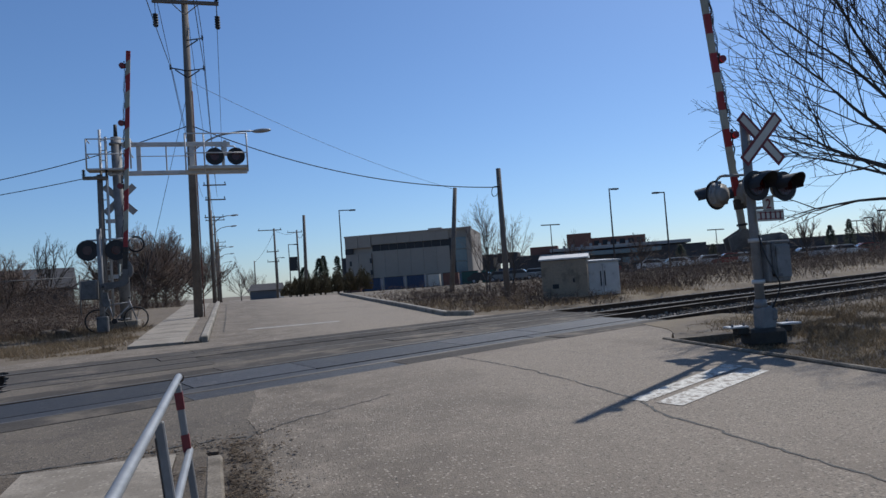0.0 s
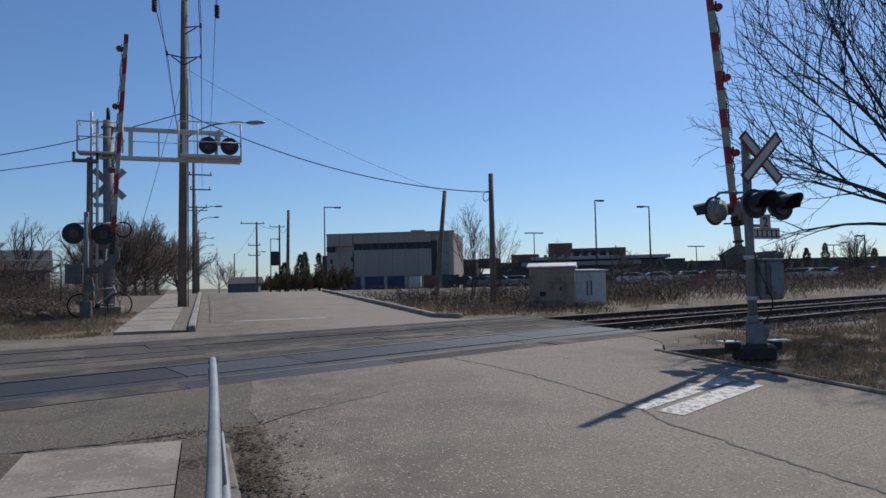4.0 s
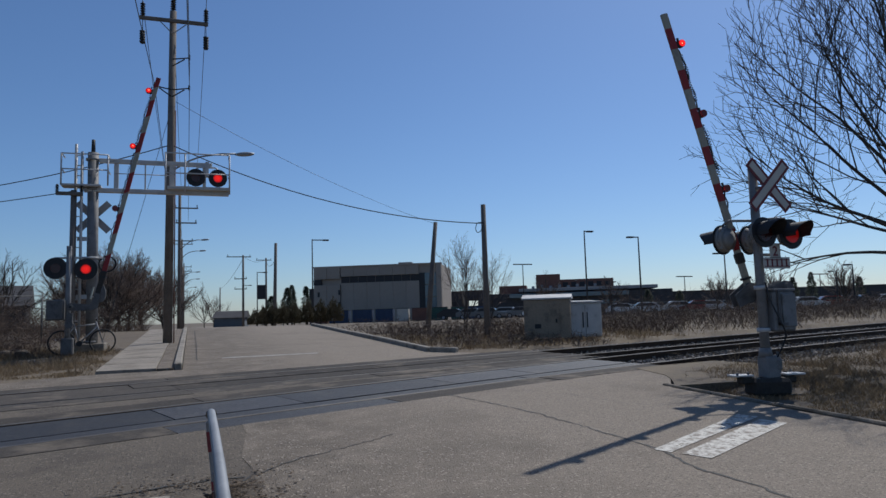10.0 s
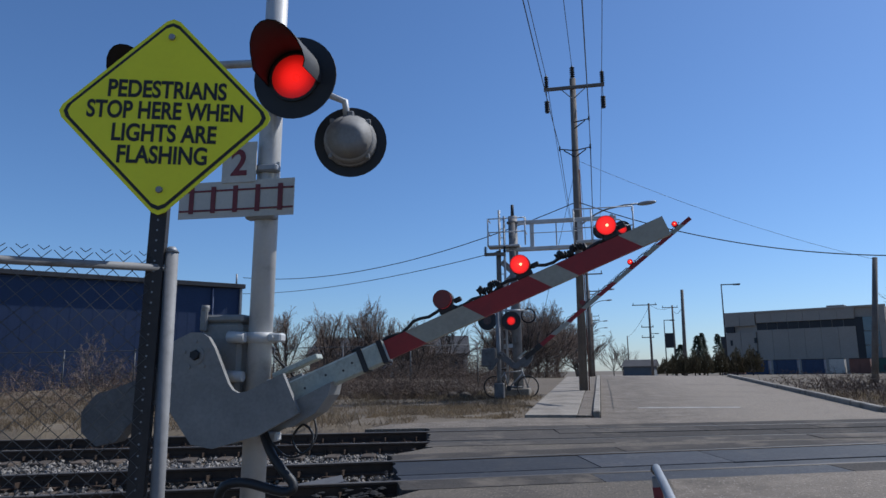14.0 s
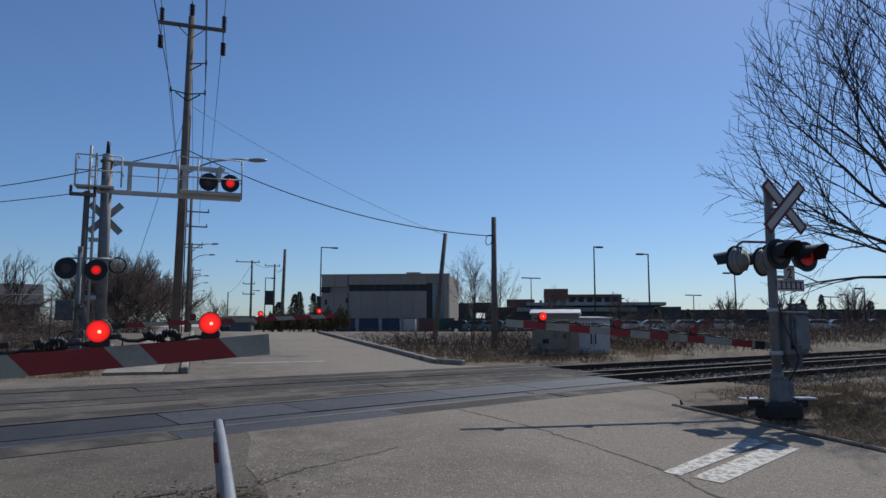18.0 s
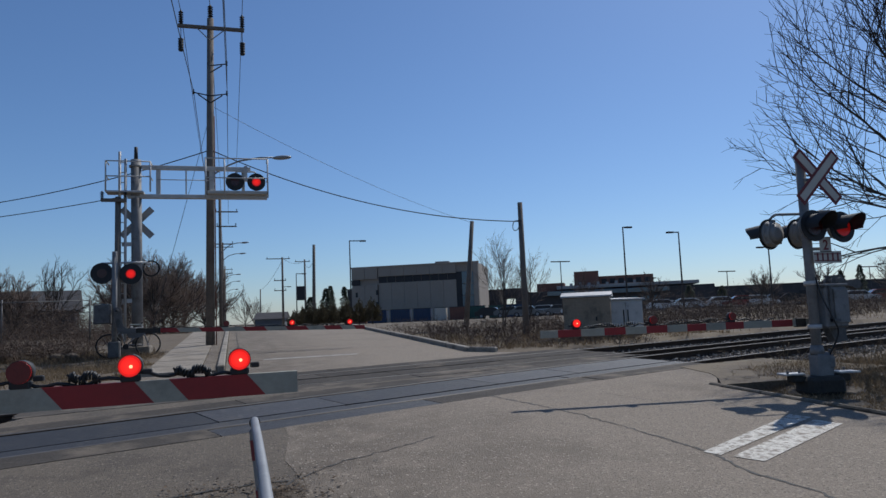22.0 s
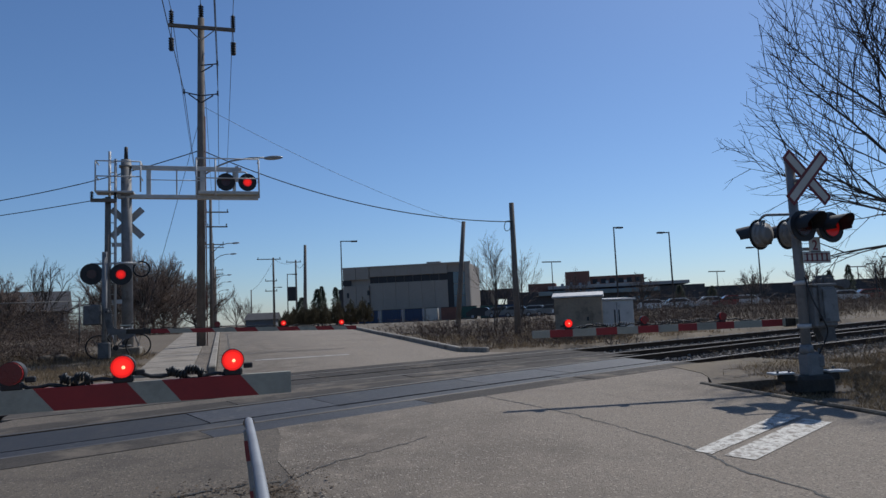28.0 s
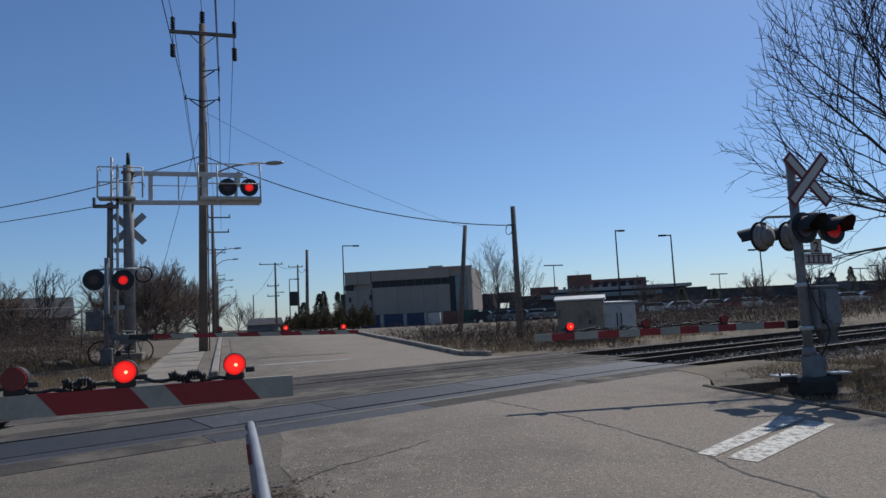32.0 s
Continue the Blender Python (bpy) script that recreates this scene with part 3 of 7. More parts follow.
def crossing_surface():
    root = thing("crossing_surface", Matrix(), "dark asphalt and rubber crossing panels between and beside the rails", "crossing surface", kind="structure")
    rnd = random.Random(31)
    for track in (track_a, track_b):
        x_l = CROSS_L if track is track_a else CROSS_L - 0.4
        # the near track's joint is an open groove beside a rubber filler strip
        inner = ((-1.31, -0.793, 4), (-0.714, -0.425, 3), (-0.35, 0.645, 5)) if track is track_a else ((-1.31, -0.805, 4), (-0.645, -0.02, 4), (0.05, 0.645, 5))
        for lo, hi, n in inner + ((0.805, 1.31, 4),):
            cuts = [x_l] + sorted(x_l + (CROSS_R - x_l) * (i + rnd.uniform(-0.22, 0.22)) / n for i in range(1, n)) + [CROSS_R]
            for xa, xb in zip(cuts, cuts[1:]):
                outer = abs(lo + hi) > 1.3
                ragged = (lambda p: [(x, y + rnd.gauss(0, 0.012)) for x, y in p])
                near_, far_ = along(track, lo, xa + 0.008, xb - 0.008, 5), along(track, hi, xa + 0.008, xb - 0.008, 5)[::-1]
                if outer and lo < 0:
                    near_ = ragged(near_)
                elif outer:
                    far_ = ragged(far_)
                if xa == x_l:
                    far_ = far_ + [(far_[-1][0] + (near_[0][0] - far_[-1][0]) * k / 14 + 0.1 * noise.noise(Vector((k * 0.23, lo * 7, 1.5 if track is track_a else 8.5))), far_[-1][1] + (near_[0][1] - far_[-1][1]) * k / 14) for k in range(1, 14)]
                paved("panel", near_ + far_, rnd.uniform(-0.006, 0.004), M_PANEL_WORN if track is track_b or outer and abs(lo) > 0.75 and rnd.random() < 0.75 else M_PANEL, thick=0.15, parent=root)


# ballast stones, thick beside the near rails
def ballast():
    rnd = random.Random(4)
    verts, faces = [], []
    base = [(1, 0, 0), (-1, 0, 0), (0, 1, 0), (0, -1, 0), (0, 0, 1), (0, 0, -1)]
    tri = [(0, 2, 4), (2, 1, 4), (1, 3, 4), (3, 0, 4), (2, 0, 5), (1, 2, 5), (3, 1, 5), (0, 3, 5)]
    for k in range(66000):
        near = rnd.random()
        x = CROSS_L - 0.02 - 14 * rnd.random() ** 1.5 if near < 0.55 else CROSS_R + 0.1 + 27 * rnd.random() ** 1.5
        ya, yb = track_a(x), track_b(x)
        y = rnd.uniform(ya - 2.1, yb + 2.1)
        if y > ya + 2.3 and y < yb - 2.3 and rnd.random() < 0.5:
            continue
        if min(abs(y - ya), abs(y - yb)) < 0.78 and rnd.random() < (0.8 if x < 0 else 0.5):
            continue
        s = rnd.uniform(0.022, 0.05)
        z = gz(y) - (0.205 if x < 0 else 0.155) + rnd.uniform(-0.03, 0.03)
        if y < ya - 1.4:
            z -= (ya - 1.4 - y) * 0.22
        q = Euler((rnd.uniform(0, 6), rnd.uniform(0, 6), rnd.uniform(0, 6))).to_matrix()
        o = len(verts)
        for v in base:
            w = q @ Vector((v[0] * s * rnd.uniform(.7, 1.2), v[1] * s * rnd.uniform(.7, 1.2), v[2] * s * rnd.uniform(.6, 1)))
            verts.append((x + w.x, y + w.y, z + w.z))
        faces += [(o + a, o + b, o + c) for a, b, c in tri]
    # loose stones beside the ragged end of the apron
    for k in range(2600):
        y = rnd.uniform(5.3, 7.9)
        x = -1.72 - (y - 5.7) * 0.27 - abs(rnd.gauss(0, 0.6)) + 0.06
        sz = rnd.uniform(0.012, 0.04)
        z = max(ground_h(x, y), gz(y) - 0.2) + rnd.uniform(-0.01, 0.03)
        q = Euler((rnd.uniform(0, 6), rnd.uniform(0, 6), rnd.uniform(0, 6))).to_matrix()
        o = len(verts)
        for v in base:
            w = q @ Vector(v) * sz * rnd.uniform(0.7, 1.1)
            verts.append((x + w.x, y + w.y, z + w.z))
        faces += [(o + a, o + b, o + c) for a, b, c in tri]
    tagged(raw("ballast", verts, faces, M_BALLAST), "grey crushed stone ballast along the tracks", "ballast", kind="stuff")
    for nm, tr in (("bed_near", track_a), ("bed_far", track_b)):
        for tag, xa, xb in (("left", -40, CROSS_L), ("right", CROSS_R, 60)):
            a, b = along(tr, -1.9, xa, xb, 30), along(tr, 1.9, xa, xb, 30)
            top = -0.172 if tag == 'right' else -0.245
            vs = [(x, y, gz(y) + top) for x, y in a] + [(x, y, gz(y) + top) for x, y in b]
            m = len(a)
            tagged(raw("track" + nm[3:] + "_bed_" + tag, vs, [(i, i + 1, m + i + 1, m + i) for i in range(m - 1)], M_BED), "bed of grey ballast under the ties", "ballast", kind="structure")


# ---- flashing lamps and gates ----
FLIPS = []  # (lamp disc, home pose, beat): discs with one lit face that turn over


def lit_disc(parent, m, r, beat, dull=None, lit=None):
    """A thin revolving disc: one face is the lit lens, the other the dark lens."""
    bm = bmesh.new()
    cyl(bm, (0, 0, 0), (0, -0.004, 0), r, r, 20)
    cyl(bm, (0, 0.004, 0), (0, 0.0005, 0), r, r, 20)
    cyl(bm, (r * 0.1, -0.0045, -r * 0.05), (r * 0.1, -0.006, -r * 0.05), r * 0.16, r * 0.1, 12)
    d = part("lens", bm, lit or M_LENS_ON, parent, "red lens")
    d.data.materials.append(dull or M_LENS_OFF)
    d.data.materials.append(M_LENS_CORE if lit is M_LENS_ARM else lit or M_LENS_ON)
    for p in d.data.polygons:
        if p.center.y > -0.0001:
            p.material_index = 1
        elif p.center.y < -0.0042:
            p.material_index = 2
    if beat:
        FLIPS.append((d, m, beat))
    d.matrix_basis = m if beat else m @ pose(0, 0, 0, 0, 0, 180)
    return d


def flasher(parent, x, y, z, az, beat, r=0.25, back=None, tilt=0.0, hood=0.3, lit=None, hr=0.162, lr=0.138):
    """A round crossing flasher; at az 0 its lens faces -y."""
    m = pose(x, y, z, tilt, 0, az)
    bm = bmesh.new()
    cyl(bm, (0, 0.0, 0), (0, 0.05, 0), 0.195, 0.19, 24)
    cyl(bm, (0, 0.05, 0), (0, 0.11, 0), 0.19, 0.165, 24)
    cyl(bm, (0, 0.11, 0), (0, 0.145, 0), 0.165, 0.06, 24)
    for k in range(4):
        ka = math.radians(45 + 90 * k)
        box(bm, (0.185 * math.cos(ka), 0.06, 0.185 * math.sin(ka)), (0.035, 0.05, 0.035), bevel=0.006)
    box(bm, (0.0, 0.07, 0.18), (0.05, 0.06, 0.05), bevel=0.008)
    box(bm, (0.16, 0.06, -0.02), (0.05, 0.04, 0.06), bevel=0.008)
    lamp = part("flasher_lamp", bm, back or M_GREY, parent, "round crossing lamp with black background disc", m)
    bm = bmesh.new()
    o = cyl(bm, (0, -0.012, 0), (0, 0.0, 0), r, r, 32)
    part("background_disc", bm, M_BLACK, lamp)
    part("lens_rim", made(lambda b: ring(b, lr + 0.017, lr - 0.003, 0.03)), M_BLACK, lamp)
    lit_disc(lamp, pose(0, -0.02, 0), lr, beat, None, lit)
    if hood:
        bm = bmesh.new()
        n = 14
        for rr in (hr, hr - 0.008):
            vs = []
            for i in range(n + 1):
                a = math.radians(-18 + 216 * i / n)
                k = max(0.0, math.sin(a))
                vs.append((bm.verts.new((rr * math.cos(a), -0.012, rr * math.sin(a))), bm.verts.new((rr * 0.92 * math.cos(a), -0.012 - hood * (0.6 + 0.4 * k), rr * 0.92 * math.sin(a) - 0.01))))
            for a, b in zip(vs, vs[1:]):
                f = bm.faces.new((a[0], a[1], b[1], b[0]))
                f.smooth = True
        part("hood", bm, M_SHADEALU if back else M_BLACK, lamp)
    return lamp


def ring(bm, r1, r2, depth, seg=24):
    vs = []
    for i in range(seg):
        a = 2 * math.pi * i / seg
        c, s = math.cos(a), math.sin(a)
        vs.append([bm.verts.new(v) for v in ((r1 * c, 0, r1 * s), (r1 * c, -depth, r1 * s), (r2 * c, -depth, r2 * s), (r2 * c, 0, r2 * s))])
    for i in range(seg):
        a, b = vs[i], vs[(i + 1) % seg]
        for k in range(4):
            bm.faces.new((a[k], a[(k + 1) % 4], b[(k + 1) % 4], b[k]))


def crossbuck(parent, m, size, w, face, border, label):
    for k, ang in enumerate((45, -45)):
        bm = made(box, (0, 0, 0), (size, 0.006, w))
        b = part("crossbuck_blade", bm, border or face, parent, label, m @ pose(0, -0.007 * k, 0, 0, ang, 0))
        if border:
            part("blade_face", made(box, (0, -0.005, 0), (size - 0.085, 0.004, w - 0.085)), face, b)


def gate_arm(parent, m, length, drop, reach, width, stripes, lamps, cw=1.0, slant=0.12, lamp_r=0.06, name="gate_arm", slim=False, flip=False, plate=None, start=None):
    """The moving arm with its plates; local +x runs along the arm and the hub is the origin. drop: how far the arm hangs below the hub."""
    bm = bmesh.new()
    # two cranked side plates
    for sy in ((-0.07, 0.07) if slim else (-0.14, 0.14)):
        o = [(-0.22, 0.05), (-0.16, 0.11), (-0.06, 0.15), (0.08, 0.155), (0.15, 0.125), (0.19, 0.075), (0.205, 0.0), (0.21, -0.06), (0.22, -drop + 0.2), (0.235, -drop + 0.15), (0.265, -drop + 0.118), (0.32, -drop + 0.105), (reach - 0.01, -drop + 0.115), (reach + 0.005, -drop - 0.155), (0.3, -drop - 0.18), (-0.02, -drop - 0.14), (-0.15, -drop - 0.06), (-0.24, -0.22), (-0.26, -0.06)]
        if slim:
            o = [(-0.1, 0.05), (-0.05, 0.1), (0.06, 0.09), (0.1, 0.03), (0.16, -drop + 0.12), (0.24, -drop + 0.07), (reach, -drop + 0.07), (reach, -drop - 0.07), (0.12, -drop - 0.09), (0.02, -drop + 0.02), (-0.08, -0.1)]
        if start is not None:
            o = [(-0.08, 0.1), (0.06, 0.1), (0.1, 0.0), (0.1, -drop + 0.16), (0.2, -drop + 0.08), (0.24, -drop - 0.02), (0.12, -drop - 0.31), (-0.07, -drop - 0.29), (-0.03, -drop + 0.05), (-0.09, -drop + 0.15)]
        b2 = bmesh.new()
        slab(b2, o, 0.018 if slim else 0.034)
        bmesh.ops.translate(b2, vec=(0, sy, 0), verts=b2.verts)
        me = bpy.data.meshes.new("tmp")
        b2.to_mesh(me)
        b2.free()
        bm.from_mesh(me)
        bpy.data.meshes.remove(me)
    hx = 0.0 if slim else 0.07
    cyl(bm, (hx, -0.165, 0), (hx, 0.165, 0), 0.06, 0.06, 16)
    for k in range(5):
        a = k * 2 * math.pi / 5
        cyl(bm, (hx + 0.09 * math.cos(a), -0.165, 0.09 * math.sin(a)), (hx + 0.09 * math.cos(a), -0.14, 0.09 * math.sin(a)), 0.014, 0.014, 6)
    arm = part(name, bm, plate or M_GREY, parent, "red-and-white striped gate arm on grey cast plates", m)
    part("hub_nut", made(cyl, (hx, -0.165, 0), (hx, -0.19, 0), 0.036, 0.03, 6), M_BLACK, arm)
    part("cross_tie", made(cyl, (reach - 0.12 if start is None else 0.06, -0.15, -drop + 0.1), (reach - 0.12 if start is None else 0.06, 0.15, -drop + 0.1), 0.02, 0.02, 8), M_ALU, arm)
    if start is None:
        part("arm_bracket", made(slab, [(reach - 0.25, -drop - 0.08), (reach + 0.25, -drop - 0.05), (reach + 0.2, -drop - 0.12), (reach + 0.08, -drop - 0.19), (reach - 0.1, -drop - 0.21), (reach - 0.2, -drop - 0.17)], 0.08 if slim else 0.2), plate or M_GREY, arm)
        # added pale bar stands in for sun on the rear plate's top edge
        part("top_angle", made(box, (reach - 0.02, 0.13, -drop + 0.17), (0.34, 0.1, 0.035), bevel=0.006), M_SOCKET, arm, "pale bar for the rear plate's sunlit top edge")
    # counterweight
    bm = bmesh.new()
    slab(bm, [(-0.25, 0.04), (-0.6, 0.06), (-0.8, 0.08), (-0.94, 0.01), (-0.98, -0.12), (-0.9, -0.25), (-0.75, -0.28), (-0.6, -0.2), (-0.28, -0.14)], 0.1)
    part("counterweight", bm, M_SHADEGREY, arm, m=pose(0, 0.02, 0.0) @ Matrix.Diagonal((cw, 1, cw, 1)))
    # clamp sleeve and arm board
    x0 = reach - 0.09
    if start is None:
        bm = made(box, (x0 + 0.35, 0, -drop), (0.75, 0.09, width * 1.18), bevel=0.012)
    else:
        bm = made(box, (0.62, 0, -drop), (0.16, 0.09, width * 1.3), bevel=0.012)
    sleeve = part("arm_sleeve", bm, M_SHADEBLACK if slim else M_SOCKET, arm, "dark arm socket" if slim else "pale green-grey arm socket")
    for x, z in () if start is not None else ((0.14, -0.012), (0.3, 0.01), (0.42, -0.01), (0.49, 0.012)):
        part("bolt_hole", made(cyl, (x0 + x, -0.0465, -drop + z), (x0 + x, -0.0445, -drop + z), 0.008, 0.008, 8), M_BLACK, sleeve)
    for x in (x0 + 0.56, x0 + 0.7) if start is None else (0.3,):
        part("strap", made(box, (x, 0, -drop), (0.035, 0.1, width * 1.26)), M_BLACK, arm)
    xs = [x0 + 0.7 if start is None else start] + list(stripes) + [length]
    for k, (a, b) in enumerate(zip(xs, xs[1:])):
        sl = slant if k else 0.0
        se = slant if k < len(xs) - 2 else 0.0
        bm = bmesh.new()
        slab(bm, [(a - sl / 2, -drop + width / 2), (b - se / 2, -drop + width / 2), (b + se / 2, -drop - width / 2), (a + sl / 2, -drop - width / 2)], 0.05)
        red = k % 2 == (0 if start is None else 1)
        part("stripe", bm, M_RED if red else M_BOARD, arm, "red stripe" if red else "white stripe")
    # cable along the top
    pts, x = [], x0 + 0.5
    while x < lamps[-1][0]:
        pts.append((x, 0.0, -drop + width / 2 + 0.02 + 0.018 * math.sin(x * 9) + 0.012 * math.sin(x * 31)))
        x += 0.05
    part("lamp_cable", made(tube, pts, 0.011, 6), M_CABLE, arm)
    for k in range(len(lamps) - 1):
        bm = bmesh.new()
        xa = lamps[k][0] + 0.22
        xb = lamps[k + 1][0] - 0.15
        coil = [(xa + (xb - xa) * i / 170 + 0.012 * math.sin(i * 0.11), 0.022 * math.sin(i * 0.8), -drop + width / 2 + 0.036 + 0.02 * math.cos(i * 0.8) + 0.012 * math.sin(i * 0.07)) for i in range(170)]
        part("coiled_cable", made(tube, coil, 0.0075, 5), M_CABLE, arm)
    for x, beat in lamps:
        z = -drop + width / 2
        side = 1 if not flip else -1
        bm = bmesh.new()
        box(bm, (x, 0, z + 0.02), (0.11 * lamp_r / 0.06, 0.06, 0.045), bevel=0.01)
        cyl(bm, (x, 0.035, z + 0.03 + lamp_r), (x, -0.035, z + 0.03 + lamp_r), lamp_r * 1.12, lamp_r * 1.12, 18)
        box(bm, (x + lamp_r * 1.5, 0, z + 0.05), (0.05, 0.03, 0.03), bevel=0.005)
        part("lamp_body", bm, M_BLACK, arm)
        lit_disc(arm, pose(x, -0.042 * side, z + 0.03 + lamp_r, 0, 0, 180 if flip else 0), lamp_r * 1.05, beat, M_LENS_DULL, M_LENS_ARM)
    return arm


ARM_ROWS = []  # (arm, fixed pose, [(t, degrees)])


def smooth(pts, n=6):
    """A flowing line through the points."""
    v = [Vector(p) for p in pts]
    out = []
    for i in range(len(v) - 1):
        a, b, c, d = v[max(i - 1, 0)], v[i], v[i + 1], v[min(i + 2, len(v) - 1)]
        for k in range(n):
            t = k / n
            out.append(0.5 * (2 * b + (c - a) * t + (2 * a - 5 * b + 4 * c - d) * t * t + (3 * b - a - 3 * c + d) * t ** 3))
    return out + [v[-1]]


def mast(root, r, h, h0=0.0, material=None):
    part("mast", made(cyl, (0, 0, h0), (0, 0, h), r, r * 0.97, 20), material or M_ALU, root, "silver-painted steel mast")


def near_gate():
    bx, by = -2.2, 4.35
    root = thing("crossing_gate", pose(bx - 0.05, by, gz(by), 0, 0.9, 0), "silver crossing gate with striped arm and red flashers beside the sidewalk", "crossing gate", "gates of the crossing")
    mast(root, 0.082, 5.4, 0.4)
    part("mast_cap", made(cyl, (0, 0, 5.4), (0, 0, 5.45), 0.09, 0.05, 16), M_ALU, root)
    bm = bmesh.new()
    box(bm, (0, 0, 0.2), (0.42, 0.34, 0.4), bevel=0.03)
    box(bm, (0, 0, 0.43), (0.3, 0.26, 0.07), bevel=0.015)
    for sx in (-0.16, 0.16):
        cyl(bm, (sx, -0.1, 0.4), (sx, -0.1, 0.5), 0.022, 0.022, 8)
        cyl(bm, (sx, 0.1, 0.4), (sx, 0.1, 0.5), 0.022, 0.022, 8)
    part("junction_base", bm, M_ALU, root, "silver cast junction box base")
    for z in (0.97, 1.62):
        bm = made(cyl, (0, 0, z - 0.035), (0, 0, z + 0.035), 0.1, 0.1, 18)
        box(bm, (0.13, -0.02, z), (0.1, 0.09, 0.06), bevel=0.012)
        box(bm, (-0.13, -0.04, z), (0.12, 0.1, 0.08), bevel=0.02)
        cyl(bm, (0.12, -0.09, z), (0.12, 0.09, z), 0.014, 0.014, 8)
        part("mast_clamp", bm, M_ALU, root)
    # mechanism box behind the plates
    bm = bmesh.new()
    box(bm, (-0.25, 0.06, 1.45), (0.3, 0.3, 0.56), bevel=0.025)
    box(bm, (-0.25, 0.06, 1.75), (0.33, 0.32, 0.05), bevel=0.014)
    box(bm, (-0.37, -0.11, 1.74), (0.05, 0.03, 0.16), bevel=0.01)
    cyl(bm, (-0.37, -0.1, 1.8), (-0.37, -0.1, 1.84), 0.028, 0.028, 8)
    part("mechanism_box", bm, M_GREY, root, "grey gate mechanism housing")
    for z in (1.36, 1.62):
        part("buffer", made(cyl, (-0.17, -0.12, z), (-0.05, -0.12, z), 0.042, 0.034, 12), M_ALU, root)
    hub = pose(-0.36, -0.14, 1.47)
    arm = gate_arm(root, hub, 3.11, 0.46, 0.6, 0.12, (1.44, 1.84, 2.29, 2.465, 2.88), [(1.69, "L"), (2.22, "R"), (2.79, "on")], lamp_r=0.056, slant=0.1)
    ARM_ROWS.append((arm, hub, [(0, 84.5), (9.1, 84.5), (9.5, 80.5), (10.3, 67), (11, 56.5), (11.7, 46.8), (12, 42.8), (12.3, 38.6), (13, 30.5), (13.5, 26), (14, 23.1), (14.5, 19.9), (15.5, 13.2), (16.5, 7.6), (17, 6.3), (17.5, 5.9), (18, 5.5), (18.5, 4.8), (19, 4.1), (19.5, 3.4), (20, 3), (20.5, 2.5), (21, 2.05), (21.5, 1.55), (22, 1.2), (32, 1.2)]))
    # lamps
    part("lamp_arm", many(tube, [([(-0.75, -0.25, 3.55), (-0.1, -0.12, 3.58), (0, -0.09, 3.58), (0.15, -0.1, 3.58), (0.24, -0.16, 3.5)], 0.03), ([(0.05, 0.05, 3.42), (0.38, 0.12, 3.4), (0.5, 0.16, 3.35), (0.52, 0.17, 3.2)], 0.026)]), M_ALU, root)
    flasher(root, 0.25, -0.16, 3.42, 4, "R", 0.3, hood=0.5, hr=0.2, lr=0.165)
    flasher(root, -0.78, -0.2, 3.34, 4, "L", 0.28, hood=0.5, hr=0.2, lr=0.165)
    flasher(root, 0.53, 0.22, 3.06, 195, "L", 0.265, back=M_SHADEALU)
    # track count signs
    plate = part("number_sign", made(box, (-0.16, -0.13, 2.84), (0.26, 0.008, 0.29)), M_WHITE, root, "white sign with a red number")
    text(plate, "2", (-0.16, -0.136, 2.75), 0.26, M_REDDARK, bold=0.006)
    sign = part("tracks_sign", made(box, (-0.18, -0.12, 2.58), (0.88, 0.008, 0.26)), M_WHITE, root, "white sign with a red drawing of a track")
    part("track_drawing", many(box, [((-0.18, -0.126, 2.58 + dz), (0.87, 0.004, 0.013)) for dz in (-0.075, 0.065)] + [((-0.18 + dx, -0.1275, 2.58), (0.036, 0.004, 0.19)) for dx in (-0.34, -0.17, 0, 0.17, 0.34)]), M_REDDARK, sign)
    for z in (2.46, 2.8):
        part("sign_bracket", made(box, (0.0, -0.07, z), (0.22, 0.08, 0.05), bevel=0.01), M_GALV, root)
    # cables
    part("hose", made(tube, smooth([(0.07, -0.04, 1.02), (0.13, -0.1, 0.95), (0.2, -0.14, 0.86), (0.29, -0.16, 0.77), (0.35, -0.16, 0.71), (0.36, -0.17, 0.67), (0.31, -0.18, 0.65), (0.2, -0.19, 0.67), (0.05, -0.2, 0.7), (-0.08, -0.2, 0.68), (-0.15, -0.17, 0.6), (-0.17, -0.12, 0.45), (-0.15, -0.08, 0.38)]), 0.03, 10), M_CABLE, root, "black corrugated cable hose")
    part("lamp_wire", made(tube, smooth([(0.07, -0.08, 1.1), (0.16, -0.13, 0.97), (0.3, -0.14, 0.86), (0.44, -0.14, 0.9), (0.47, -0.14, 1.0), (0.4, -0.14, 1.06), (0.33, -0.14, 0.97), (0.4, -0.12, 0.88), (0.46, -0.06, 1.02), (0.3, 0.02, 1.3), (0.09, 0.03, 1.5)]), 0.008, 6), M_CABLE, root)
    return root


def text(parent, words, place, size, material, az=0, width=0.0, bold=0.0):
    c = bpy.data.curves.new("words", "FONT")
    c.body, c.size, c.extrude, c.align_x, c.offset = words, size, 0.001, "CENTER", bold
    tmp = bpy.data.objects.new("words", c)
    me = bpy.data.meshes.new_from_object(tmp)
    bpy.data.objects.remove(tmp)
    me.materials.clear()
    me.materials.append(material)
    if width:
        xs = [v.co.x for v in me.vertices]
        me.transform(Matrix.Diagonal((width / (max(xs) - min(xs)), 1, 1, 1)))
    ob = new("lettering", me)
    ob.parent = parent
    ob.matrix_basis = pose(*place, 90, 0, az)
    return ob


